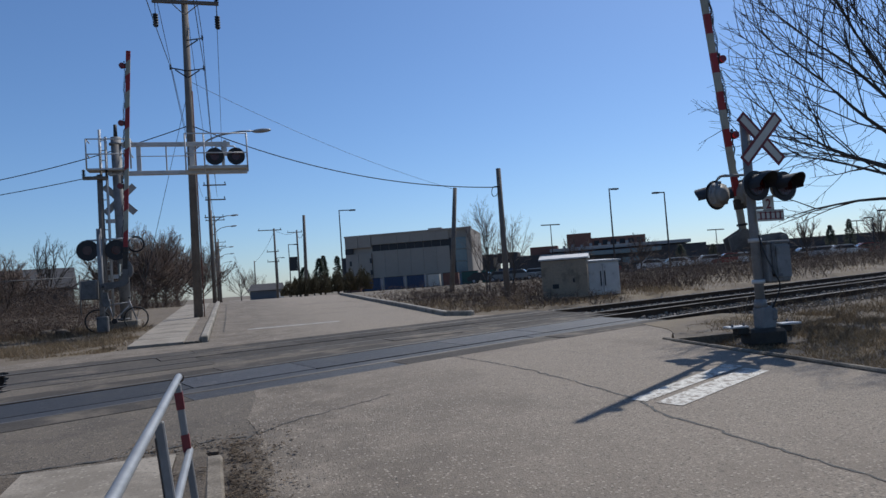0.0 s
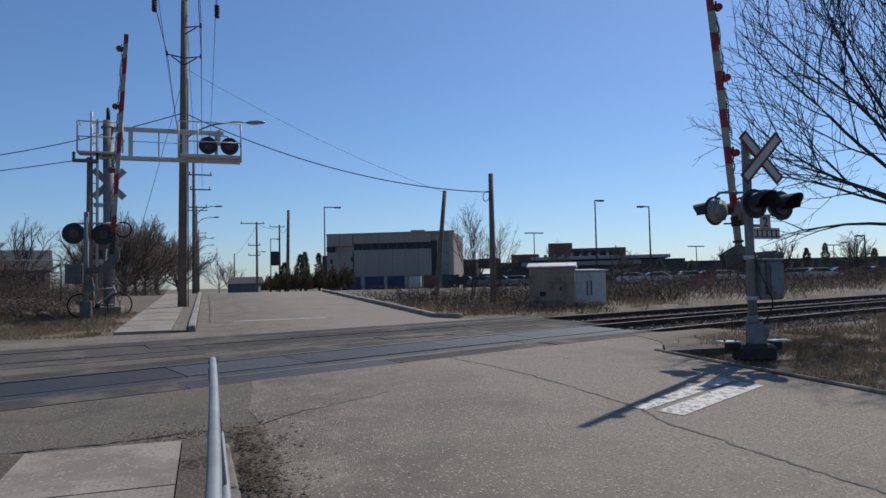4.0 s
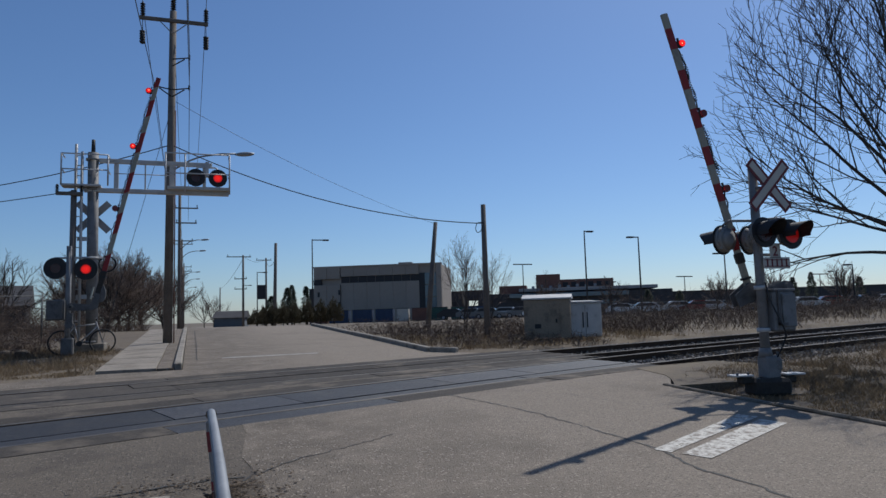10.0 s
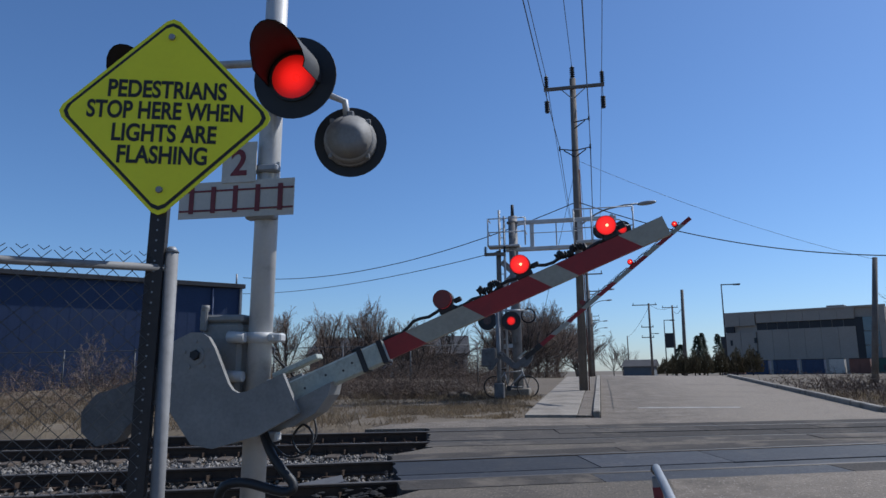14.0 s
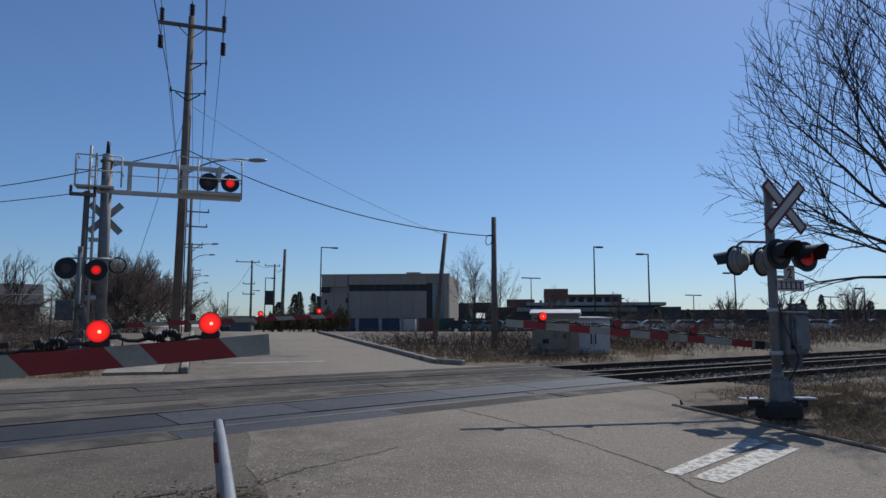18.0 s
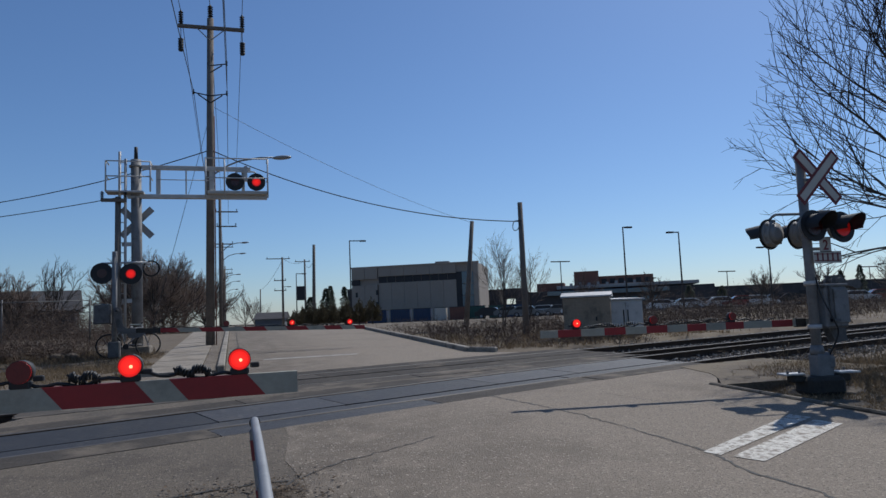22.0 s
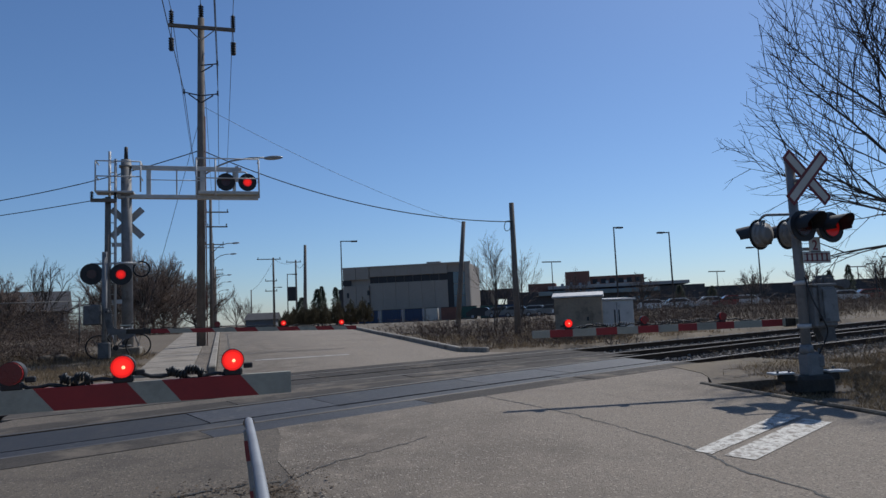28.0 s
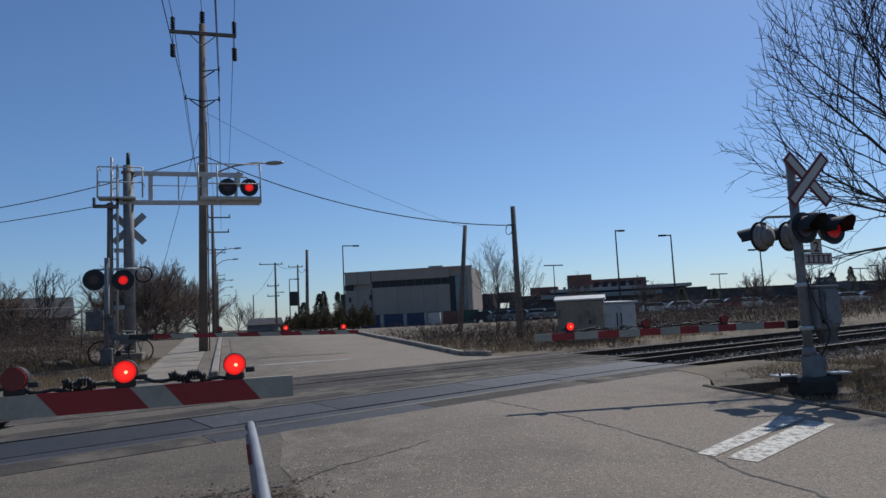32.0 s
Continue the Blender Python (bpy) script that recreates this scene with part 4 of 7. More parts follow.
def right_gate():
    bx, by = 8.08, 7.99
    root = thing("crossing_gate", pose(bx, by, gz(by) - 0.02), "silver crossing gate with crossbuck and striped arm on concrete base", "crossing gate", "gates of the crossing")
    mast(root, 0.068, 3.3, 0.4, M_SHADEALU)
    part("mast_cap", made(cyl, (0, 0, 3.3), (0, 0, 3.34), 0.075, 0.04, 16), M_SHADEALU, root)
    bm = bmesh.new()
    box(bm, (0, 0, 0.08), (0.54, 0.42, 0.26), bevel=0.05)
    # the block's shade is painted as its dark colour
    part("foundation", bm, M_SHADEBLACK, root, "concrete foundation with its shade put into the dark colour", pose(0, 0, 0, 0, 0, -14))
    for sx in (-0.4, 0.4):
        # sunlit top and shaded underside are put into these two colours
        part("foundation_wing", made(box, (sx, 0.02, 0.25), (0.3, 0.22, 0.026), bevel=0.006), M_ALU, root, "pale wing plate with sunlit brightness in its colour", pose(0, 0, 0, 0, 0, -14))
        part("wing_support", made(box, (sx * 0.8, 0.02, 0.18), (0.2, 0.18, 0.1), bevel=0.02), M_SHADEBLACK, root, m=pose(0, 0, 0, 0, 0, -14))
        for d in (-0.1, 0.1):
            part("anchor_bolt", made(cyl, (sx + d, 0.05, 0.24), (sx + d, 0.05, 0.3), 0.016, 0.016, 8), M_SHADEGREY, root)
    bm = made(box, (0.05, 0, 0.36), (0.26, 0.22, 0.34), bevel=0.03)
    box(bm, (0.14, -0.04, 0.4), (0.14, 0.18, 0.2), bevel=0.04)
    cyl(bm, (0.0, 0, 0.52), (0.0, 0, 0.64), 0.1, 0.078, 16)
    for sx in (-0.04, 0.14):
        cyl(bm, (sx, -0.08, 0.53), (sx, -0.08, 0.58), 0.016, 0.016, 8)
    part("junction_base", bm, M_SHADEALU, root, "silver junction box base with shade in its grey colour")
    bm = made(box, (0.3, 0.02, 1.17), (0.4, 0.32, 0.6), bevel=0.03)
    box(bm, (0.3, 0.02, 1.48), (0.42, 0.34, 0.04), bevel=0.01)
    part("mechanism_box", bm, M_SHADEALU, root, "grey gate mechanism housing")
    part("mechanism_door", made(box, (0.36, -0.15, 1.18), (0.26, 0.02, 0.48), bevel=0.008), M_SHADEALU, root)
    part("crank_lever", many(box, [((0.16, -0.16, 1.22), (0.04, 0.03, 0.5)), ((0.22, -0.16, 0.98), (0.16, 0.03, 0.04))]), M_SHADEGREY, root, "dark operating lever")
    for z in (0.9, 1.52):
        part("mast_clamp", made(cyl, (0, 0, z - .03), (0, 0, z + .03), 0.095, 0.095, 16), M_ALU, root)
    m0 = pose(0.6, 0.17, 1.53, 0, 0, 172)
    arm = gate_arm(root, m0, 4.53, 0.57, 0.62, 0.1, (0.75, 1.08, 1.52, 1.8, 2.1, 2.39, 2.69, 3.0, 3.31, 3.62, 3.96, 4.29), [(1.69, None), (2.89, None), (4.02, "on")], cw=0.4, slim=True, plate=M_SHADEGREY, flip=True, slant=0.0, lamp_r=0.052, start=0.16)
    ARM_ROWS.append((arm, m0, [(0, 85.2), (9.2, 85.2), (9.6, 81.2), (10, 75), (10.5, 70.2), (11, 65.8), (11.7, 58.5), (13, 47.5), (14.5, 34), (16.5, 17.8), (17, 13.8), (17.5, 9), (18, 4.6), (18.5, 1.2), (19, 0), (32, 0)]))
    crossbuck(root, pose(0.2, -0.1, 3.045), 0.99, 0.19, M_WHITE, M_REDDARK, "white crossbuck blade with a dark red border")
    for z in (3.0, 2.0):
        part("sign_bracket", made(box, (0.1, -0.06, z), (0.25, 0.05, 0.045)), M_SHADEALU, root)
    part("lamp_arm", many(tube, [([(-0.4, 0.2, 2.5), (-0.36, 0.16, 2.53), (0, 0.09, 2.53), (0.3, -0.05, 2.55), (0.46, -0.1, 2.54)], 0.02), ([(-0.37, 0.18, 2.53), (-0.37, 0.3, 2.46)], 0.018), ([(0.1, 0.1, 2.53), (0.13, 0.3, 2.46)], 0.018)]), M_SHADEALU, root)
    flasher(root, -0.06, -0.2, 2.32, 0, "L", 0.225, tilt=-3, hood=0.36, lit=M_LENS_DIM)
    flasher(root, 0.44, -0.2, 2.3, 0, "R", 0.225, tilt=-3, hood=0.36, lit=M_LENS_DIM)
    flasher(root, -0.37, 0.3, 2.26, 190, None, 0.225, hood=0.36)
    flasher(root, 0.13, 0.3, 2.26, 190, None, 0.225, hood=0.36)
    plate = part("number_sign", made(box, (0.2, -0.12, 2.06), (0.2, 0.008, 0.22)), M_WHITE, root, "white sign with a red number")
    text(plate, "2", (0.2, -0.126, 1.985), 0.2, M_REDDARK, bold=0.004)
    sign = part("tracks_sign", made(box, (0.22, -0.12, 1.878), (0.5, 0.008, 0.17)), M_WHITE, root, "white sign with a red drawing of a track")
    part("track_drawing", many(box, [((0.22, -0.126, 1.878 + dz), (0.48, 0.004, 0.012)) for dz in (-0.05, 0.045)] + [((0.22 + dx, -0.1275, 1.878), (0.026, 0.004, 0.12)) for dx in (-0.18, -0.09, 0, 0.09, 0.18)]), M_REDDARK, sign)
    part("lamp_wire", made(tube, smooth([(0.12, -0.1, 0.5), (0.2, -0.2, 0.8), (0.12, -0.22, 1.0), (0.02, -0.16, 1.3), (0.0, -0.09, 1.6)]), 0.012, 6), M_CABLE, root)


def far_gate():
    bx, by = -3.0, 21.3
    root = thing("crossing_gate", pose(bx, by, gz(by)), "silver crossing gate mast with a long striped arm beside a cantilever", "crossing gate", "gates of the crossing")
    mast(root, 0.07, 3.0, 0.0, M_SHADEALU)
    part("junction_base", made(box, (0, 0, 0.25), (0.3, 0.26, 0.46), bevel=0.03), M_SHADEGREY, root)
    part("mechanism_box", made(box, (-0.3, 0, 1.25), (0.42, 0.36, 0.56), bevel=0.03), M_SHADEGREY, root, "grey gate mechanism housing")
    m0 = pose(0.1, -0.15, 1.32, 0, 0, -2)
    arm = gate_arm(root, m0, 6.9, 0.55, 0.5, 0.12, (1.6, 2.2, 2.8, 3.4, 4.0, 4.6, 5.2, 5.7, 6.2, 6.6), [(2.9, "L"), (4.75, "R"), (6.45, "on")], lamp_r=0.075, slant=0.1, cw=0.6, slim=True, plate=M_SHADEGREY)
    ARM_ROWS.append((arm, m0, [(0, 86.7), (9.2, 86.7), (9.6, 82), (10, 76.5), (10.5, 71), (11, 65.8), (11.7, 60), (12.3, 54), (13, 47.3), (13.5, 43.2), (14, 38.8), (14.5, 34), (16.5, 17.2), (17, 12.6), (17.5, 8), (18, 3), (18.5, -0.5), (19, -1.6), (32, -1.6)]))


def cantilever():
    bx, by = -2.59, 22.6
    root = thing("cantilever_signal", pose(bx, by, gz(by)), "silver steel signal cantilever with walkway and red flashers over road", "cantilever signal")
    part("base", made(box, (0, 0, 0.12), (0.8, 0.8, 0.24), bevel=0.02), M_CONCRETE, root)
    part("mast", made(cyl, (0.03, 0, 0.2), (-0.02, 0, 5.9), 0.16, 0.15, 20), M_SHADEALU, root, "thick silver steel mast")
    for z in (5.66, 4.76, 0.26):
        part("mast_flange", made(cyl, (-0.02, 0, z), (-0.02, 0, z + 0.06), 0.2, 0.2, 20), M_SHADEALU, root)
    part("finial", made(cyl, (-0.02, 0, 5.9), (-0.02, 0, 6.3), 0.06, 0.05, 10), M_BLACK, root)
    # ladder
    lad = part("ladder", many(cyl, [((-0.46, -0.1, 0.4), (-0.46, -0.1, 6.12), 0.04, 0.04, 8), ((-0.3, -0.1, 0.4), (-0.3, -0.1, 5.9), 0.04, 0.04, 8)]), M_ALU, root)
    for i in range(18):
        part("rung", made(cyl, (-0.46, -0.1, 0.6 + 0.305 * i), (-0.3, -0.1, 0.6 + 0.305 * i), 0.016, 0.016, 6), M_ALU, lad)
    for z in (1.6, 3.3):
        part("ladder_bracket", made(box, (-0.22, -0.06, z), (0.36, 0.05, 0.12)), M_ALU, lad)
    # beams and walkway
    left, right = -0.81, 3.86
    part("beam", made(box, (1.8, -0.05, 4.76), (4.1, 0.2, 0.12), bevel=0.01), M_ALU, root, "lower beam")
    part("beam", made(box, (1.75, -0.05, 5.66), (3.2, 0.12, 0.13), bevel=0.01), M_ALU, root, "upper beam")
    part("walkway", made(box, (2.95, -0.1, 4.87), (1.8, 0.5, 0.1), bevel=0.01), M_WHITE, root, "pale walkway grating")
    part("platform", made(box, (-0.3, -0.1, 4.86), (1.05, 0.5, 0.06), bevel=0.01), M_ALU, root)
    for x, w in ((0.62, 0.13), (2.18, 0.15), (1.42, 0.04), (3.12, 0.1)):
        part("strut", made(box, (x, -0.05, 5.22), (w, 0.07, 0.86)), M_ALU, root)
    part("handrail", made(cyl, (0.6, -0.3, 5.24), (2.2, -0.3, 5.24), 0.014, 0.014, 6), M_ALU, root)
    for x0, x1, z0, z1 in ((left, 0.42, 4.86, 5.78), (2.0, right, 4.7, 5.94)):
        for x in (x0, x0 + (x1 - x0) * 0.3, x1):
            part("guard_post", made(cyl, (x, -0.35, z0), (x, -0.35, z1), 0.024, 0.024, 6), M_ALU, root)
        for z in (z1, (z0 + z1) / 2):
            part("guard_bar", made(cyl, (x0, -0.35, z), (x1, -0.35, z), 0.02, 0.02, 6), M_ALU, root)
            part("guard_bar", made(cyl, (x0, -0.35, z), (x0, 0.25, z), 0.02, 0.02, 6), M_ALU, root)
            part("guard_bar", made(cyl, (x1, -0.35, z), (x1, 0.25, z), 0.02, 0.02, 6), M_ALU, root)
    part("hanger", made(box, (3.2, -0.15, 5.5), (0.1, 0.06, 0.5)), M_ALU, root)
    part("lamp_arm", made(tube, smooth([(2.86, -0.16, 5.46), (2.95, -0.16, 5.56), (3.2, -0.16, 5.56), (3.45, -0.16, 5.56), (3.53, -0.16, 5.46)]), 0.025), M_ALU, root)
    flasher(root, 2.87, -0.2, 5.23, 0, "L", 0.28, hood=0)
    flasher(root, 3.52, -0.2, 5.23, 0, "R", 0.28, hood=0)
    # lamps on the mast
    part("lamp_arm", made(tube, [(-0.95, -0.2, 2.72), (0, -0.2, 2.74), (0.38, 0.15, 2.76)], 0.03), M_ALU, root)
    part("lamp_bracket", made(box, (-0.5, -0.22, 2.7), (0.24, 0.08, 0.12), bevel=0.01), M_ALU, root)
    flasher(root, -0.9, -0.3, 2.42, 0, "L", 0.31, hood=0)
    flasher(root, -0.12, -0.3, 2.39, 0, "R", 0.31, hood=0)
    part("background_ring", made(lambda b: ring(b, 0.25, 0.205, 0.04)), M_BLACK, root, m=pose(0.4, 0.1, 2.57))
    crossbuck(root, pose(-0.02, 0.25, 4.0), 1.22, 0.2, M_GALV, None, "bare metal back of a crossbuck blade")


near_gate()
right_gate()
far_gate()
cantilever()
crossing_surface()
ballast()


# ---- railing by the sidewalk ----
def railing():
    # leans a little over the sidewalk
    root = thing("railing", pose(0.352, 3.2, gz(3.2), 0, -5.5, 0), "galvanised pipe railing with red-banded end post beside the sidewalk", "railing")
    part("top_rail", made(tube, [(0, 0.03, 0.99), (0, 0, 1.0), (-0.002, -0.5, 0.988), (-0.006, -1.0, 0.972), (-0.018, -2.0, 0.94), (-0.045, -3.2, 0.9), (-0.12, -7, 0.78)], 0.0175, 12), M_GALV, root)
    part("rail_cap", made(cyl, (0, 0.02, 0.99), (0, 0.045, 0.99), 0.024, 0.021, 12), M_RUSTPIPE, root)
    part("middle_rail", made(tube, [(0.0, -0.01, 0.63), (0, -1.0, 0.625), (-0.01, -2.1, 0.6), (-0.12, -7, 0.46)], 0.0175, 10), M_GALV, root)
    for y, h in ((-0.03, 0.99), (-0.98, 0.965), (-2.1, 0.93), (-3.3, 0.89), (-4.5, 0.85)):
        post = part("post", made(box, (-0.01, y, h / 2 - 0.02), (0.034, 0.03, h), bevel=0.005), M_SHADEALU, root, "square grey steel post")
        if y > -0.1:
            for z in (0.885, 0.675):
                part("red_band", made(box, (-0.01, y, z), (0.038, 0.034, 0.085)), M_REDDARK, post, "faded red band")
        else:
            part("rust_streak", made(box, (-0.03, y, h * 0.72), (0.004, 0.026, h * 0.4)), M_RUSTPIPE, post, "rusty side of the post")
        part("base_flange", made(box, (-0.01, y, 0.055), (0.09, 0.09, 0.012), bevel=0.003), M_RUSTPIPE, root)


railing()


# ---- wires and poles ----
def sag_points(a, b, sag, n=24):
    a, b = Vector(a), Vector(b)
    return [a.lerp(b, i / n) - Vector((0, 0, 4 * sag * (i / n) * (1 - i / n))) for i in range(n + 1)]


def wire(a, b, sag, r=0.012, label="thin black overhead wire", n=24):
    ob = part("overhead_wire", made(tube, sag_points(a, b, sag, n), r, 5), M_CABLE)
    tagged(ob, label, "wire", "overhead wires")


def insulator(root, p, h=0.5, r=0.09, down=False):
    bm = bmesh.new()
    s = -1 if down else 1
    x, y, z = p
    for k in range(6):
        cyl(bm, (x, y, z + s * h * k / 6), (x, y, z + s * h * (k + 0.5) / 6), r, r * 0.45, 10)
    cyl(bm, (x, y, z), (x, y, z + s * h), r * 0.35, r * 0.35, 8)
    part("insulator", bm, M_BLACK, root)


def luminaire(root, p0, p1, r=0.03):
    a, b = Vector(p0), Vector(p1)
    mid_ = a.lerp(b, 0.45) + Vector((0, 0, (b.z - a.z) * 0.35))
    part("lamp_bracket", made(tube, [a, a.lerp(mid_, 0.6) + Vector((0, 0, 0.05)), mid_, mid_.lerp(b, 0.6) + Vector((0, 0, 0.04)), b], r), M_GALV, root)
    d = Vector((b.x - a.x, b.y - a.y, 0)).normalized()
    bm = bmesh.new()
    vs = bmesh.ops.create_uvsphere(bm, u_segments=14, v_segments=8, radius=1)["verts"]
    bmesh.ops.scale(bm, vec=(0.34, 0.12, 0.075), verts=vs)
    for f in bm.faces:
        f.smooth = True
    part("luminaire", bm, M_GALV, root, "grey cobra-head street light", Matrix.Translation(b + d * 0.3) @ pose(0, 0, 0, 0, -4, math.degrees(math.atan2(d.y, d.x))))


def main_pole():
    x, y = -0.57, 24.75
    root = thing("utility_pole", pose(x, y, gz(y)), "tall weathered timber utility pole beside the sidewalk", "utility pole", "poles along the road")
    part("pole", made(cyl, (0, 0, -0.3), (0.1, 0, 11.45), 0.15, 0.11, 16), M_WOODPOLE, root)
    part("crossarm", made(box, (0.14, -0.18, 11.03), (2.2, 0.1, 0.12), rot=None, bevel=0.01), M_WOODPOLE, root)
    part("brace", many(cyl, [((-0.35, -0.2, 11.0), (0.06, -0.17, 10.6), 0.018, 0.018, 6), ((0.6, -0.2, 11.0), (0.12, -0.17, 10.6), 0.018, 0.018, 6)]), M_GALV, root)
    for dx in (-0.86, 1.17):
        insulator(root, (dx, -0.18, 11.09), 0.5)
        bm = made(cyl, (dx, -0.2, 10.97), (dx, -0.2, 10.55), 0.012, 0.012, 6)
        for k in range(5):
            cyl(bm, (dx, -0.2, 10.55 - 0.09 * k), (dx, -0.2, 10.48 - 0.09 * k), 0.1, 0.07, 12)
        part("cutout", bm, M_BLACK, root, "dark hanging cutout")
    insulator(root, (0.1, 0, 11.45), 0.5, 0.1)
    for z, sides in ((9.7, (1,)), (8.62, (-1, 1))):
        for s in sides:
            part("bracket", many(cyl, [((0.08, -0.1, z), (0.08 + 0.55 * s, -0.15, z + 0.08), 0.022, 0.022, 6), ((0.08, -0.1, z - 0.25), (0.08 + 0.4 * s, -0.14, z + 0.02), 0.022, 0.022, 6)]), M_BLACK, root)
            insulator(root, (0.08 + 0.55 * s, -0.15, z + 0.02), 0.18, 0.04)
    luminaire(root, (0.1, -0.15, 5.8), (2.15, -0.3, 6.45))
    part("conduit", made(cyl, (0.2, -0.1, 0), (0.2, -0.1, 7.9), 0.02, 0.02, 6), M_BRICK, root, "red-brown conduit")


main_pole()


def road_pole(x, y, h, arms, lamps=(), lean=0.0, r=0.15, label="weathered timber utility pole with crossarms"):
    root = thing("utility_pole", pose(x, y, gz(y), 0, lean, 0), label, "utility pole", "poles along the road")
    part("pole", made(cyl, (0, 0, -0.5), (0, 0, h), r, r * 0.72, 12), M_WOODPOLE, root)
    for z, w, off in arms:
        part("crossarm", made(box, (off, -0.12, z), (w, 0.1, 0.1), bevel=0.01), M_WOODPOLE, root)
        for k in (-0.45, 0.45):
            insulator(root, (off + k * w, -0.12, z + 0.05), 0.22, 0.06)
    for z, ln in lamps:
        luminaire(root, (0.1, 0, z), (ln * 0.62, -0.2, z + 0.75), 0.035)
    return root


road_pole(-0.75, 58.6, 11.3, [(10.75, 2.5, 0.1), (9.6, 1.8, 0.5), (8.4, 1.6, 0.5)], [(6.3, 2.6)])
road_pole(-0.9, 70, 9.0, [(8.3, 1.8, 0.3)], [(6.6, 2.8)])
road_pole(-1.0, 93, 11.2, [(10.6, 2.4, 0.1)], [(6.3, 2.6)])
road_pole(-1.0, 108, 9.0, [(8.3, 1.8, 0.3)], [(6.4, 2.8)])
road_pole(-1.1, 128, 11.2, [(10.6, 2.4, 0.1)], [(6.3, 2.6)])
road_pole(6.94, 61.6, 7.2, [], [], 1.2, 0.17, "bare timber pole beside the road")
road_pole(5.9, 84.8, 8.4, [(8.2, 2.8, -0.5), (5.6, 1.4, -0.3), (4.4, 1.4, -0.3)], label="timber pole with a tilted crossarm")
road_pole(9.5, 94.5, 9.0, [(8.7, 2.0, -0.3)])
road_pole(4.6, 120, 6.5, [], [], 0, 0.12, "short distant timber pole")
road_pole(10.3, 30.0, 4.85, [], [], 6.0, 0.13, "leaning bare timber pole in the brush")
road_pole(10.02, 22.6, 4.68, [], [], 0.0, 0.12, "dark bare timber pole beside the far track")
road_pole(-3.08, 22.4, 4.72, [(4.6, 0.7, -0.1)], [], 0, 0.11, "short timber pole beside the signal cantilever")


def lamp_post(x, y, h, reach, az=0.0, label="slim grey parking-lot lamp post", head=True, banner=False, tee=False):
    root = thing("lamp_post", pose(x, y, gz(y), 0, 0, az), label, "lamp post", "distant lamp posts")
    part("post", made(cyl, (0, 0, 0), (0, 0, h), 0.075, 0.045, 10), M_ROOF, root)
    if tee:
        part("crossbar", made(box, (0, 0, h), (2.4, 0.12, 0.12), bevel=0.01), M_ROOF, root)
    elif head:
        part("arm", made(box, (reach / 2, 0, h - 0.05), (abs(reach), 0.08, 0.08)), M_ROOF, root)
        part("lamp_head", made(box, (reach, 0, h - 0.06), (0.55, 0.3, 0.12), bevel=0.02), M_ROOF, root)
    if banner:
        part("banner", made(box, (0.5, 0, h - 2.4), (0.9, 0.05, 1.7), bevel=0.01), M_BAND, root, "dark hanging banner")


lamp_post(10.2, 61.2, 7.5, 1.2)
lamp_post(7.5, 84.7, 6.4, 0.9, banner=True)
lamp_post(7.7, 110, 6.3, 0.9)
lamp_post(29.1, 46.8, 6.65, 0.5)
lamp_post(32.5, 44.6, 5.95, -0.75)
lamp_post(40.5, 44.4, 4.7, -0.8)
lamp_post(36.0, 71.5, 6.1, 0, tee=True)
lamp_post(57.1, 69.7, 4.4, 0, tee=True)
lamp_post(61.1, 51.8, 3.7, -0.7)
lamp_post(49.0, 40.0, 3.4, -0.6)
lamp_post(75.0, 66.0, 4.3, 0, tee=True)
lamp_post(50.0, 75.0, 4.2, 0.5)

PT = (-0.48, 24.75, gz(24.75))
for dx, z in ((-0.95, 11.55), (0.0, 11.95), (1.08, 11.55)):
    wire((PT[0] + dx, 24.57, PT[2] + z), (-0.65 + dx, 58.5, gz(58.5) + 11.0 + (0.3 if dx == 0 else 0)), 0.45)
    wire((PT[0] + dx, 24.57, PT[2] + z), (-0.6 + dx, -10, 10.6), 0.45)
for dx, z in ((0.55, 9.8), (0.55, 8.72), (-0.55, 8.72)):
    wire((PT[0] + dx, 24.6, PT[2] + z), (-0.65 + dx, 58.5, gz(58.5) + 8.6), 0.5)
    wire((PT[0] + dx, 24.6, PT[2] + z), (-0.6 + dx, -10, 8.0), 0.5)
wire((-0.6, 24.7, PT[2] + 6.68), (-19.2, 34.9, 6.85), 0.95, 0.018, "sagging black service cable")
wire((-3.08, 22.4, gz(22.4) + 4.7), (-19.2, 34.9, 5.95), 0.35, 0.014, "sagging black service cable")
wire((-0.5, 24.7, PT[2] + 6.72), (10.0, 22.6, gz(22.6) + 4.0), 0.6, 0.018, "sagging black service cable")
wire((-0.5, 24.7, PT[2] + 8.3), (10.8, 30.0, gz(30.0) + 4.75), 0.3, 0.007)
loop = part("cable_loop", made(tube, smooth([(10.0, 22.5, gz(22.6) + 4.0), (9.75, 22.5, gz(22.6) + 4.0), (9.66, 22.5, gz(22.6) + 3.8), (9.72, 22.5, gz(22.6) + 3.66), (9.86, 22.5, gz(22.6) + 3.72), (9.94, 22.5, gz(22.6) + 3.95)]), 0.014, 6), M_CABLE)
tagged(loop, "loose loop of black cable hanging at a pole", "cable")
wire((-0.6, 24.7, PT[2] + 7.6), (-2.4, 23.4, gz(23.4) + 0.1), 0.0, 0.008, "thin steel guy wire by the pole")
for x0, y0, z0, x1, y1, z1 in ((-0.75, 58.6, 11.0, -1.0, 93, 11.0), (-1.0, 93, 11.0, -1.1, 128, 11.0), (5.9, 84.8, 8.3, 9.5, 94.5, 8.8), (5.9, 84.8, 8.0, 4.6, 120, 6.3), (9.5, 94.5, 8.6, 6.9, 61.6, 5.5)):
    wire((x0, y0, gz(y0) + z0), (x1, y1, gz(y1) + z1), 0.5, 0.02)


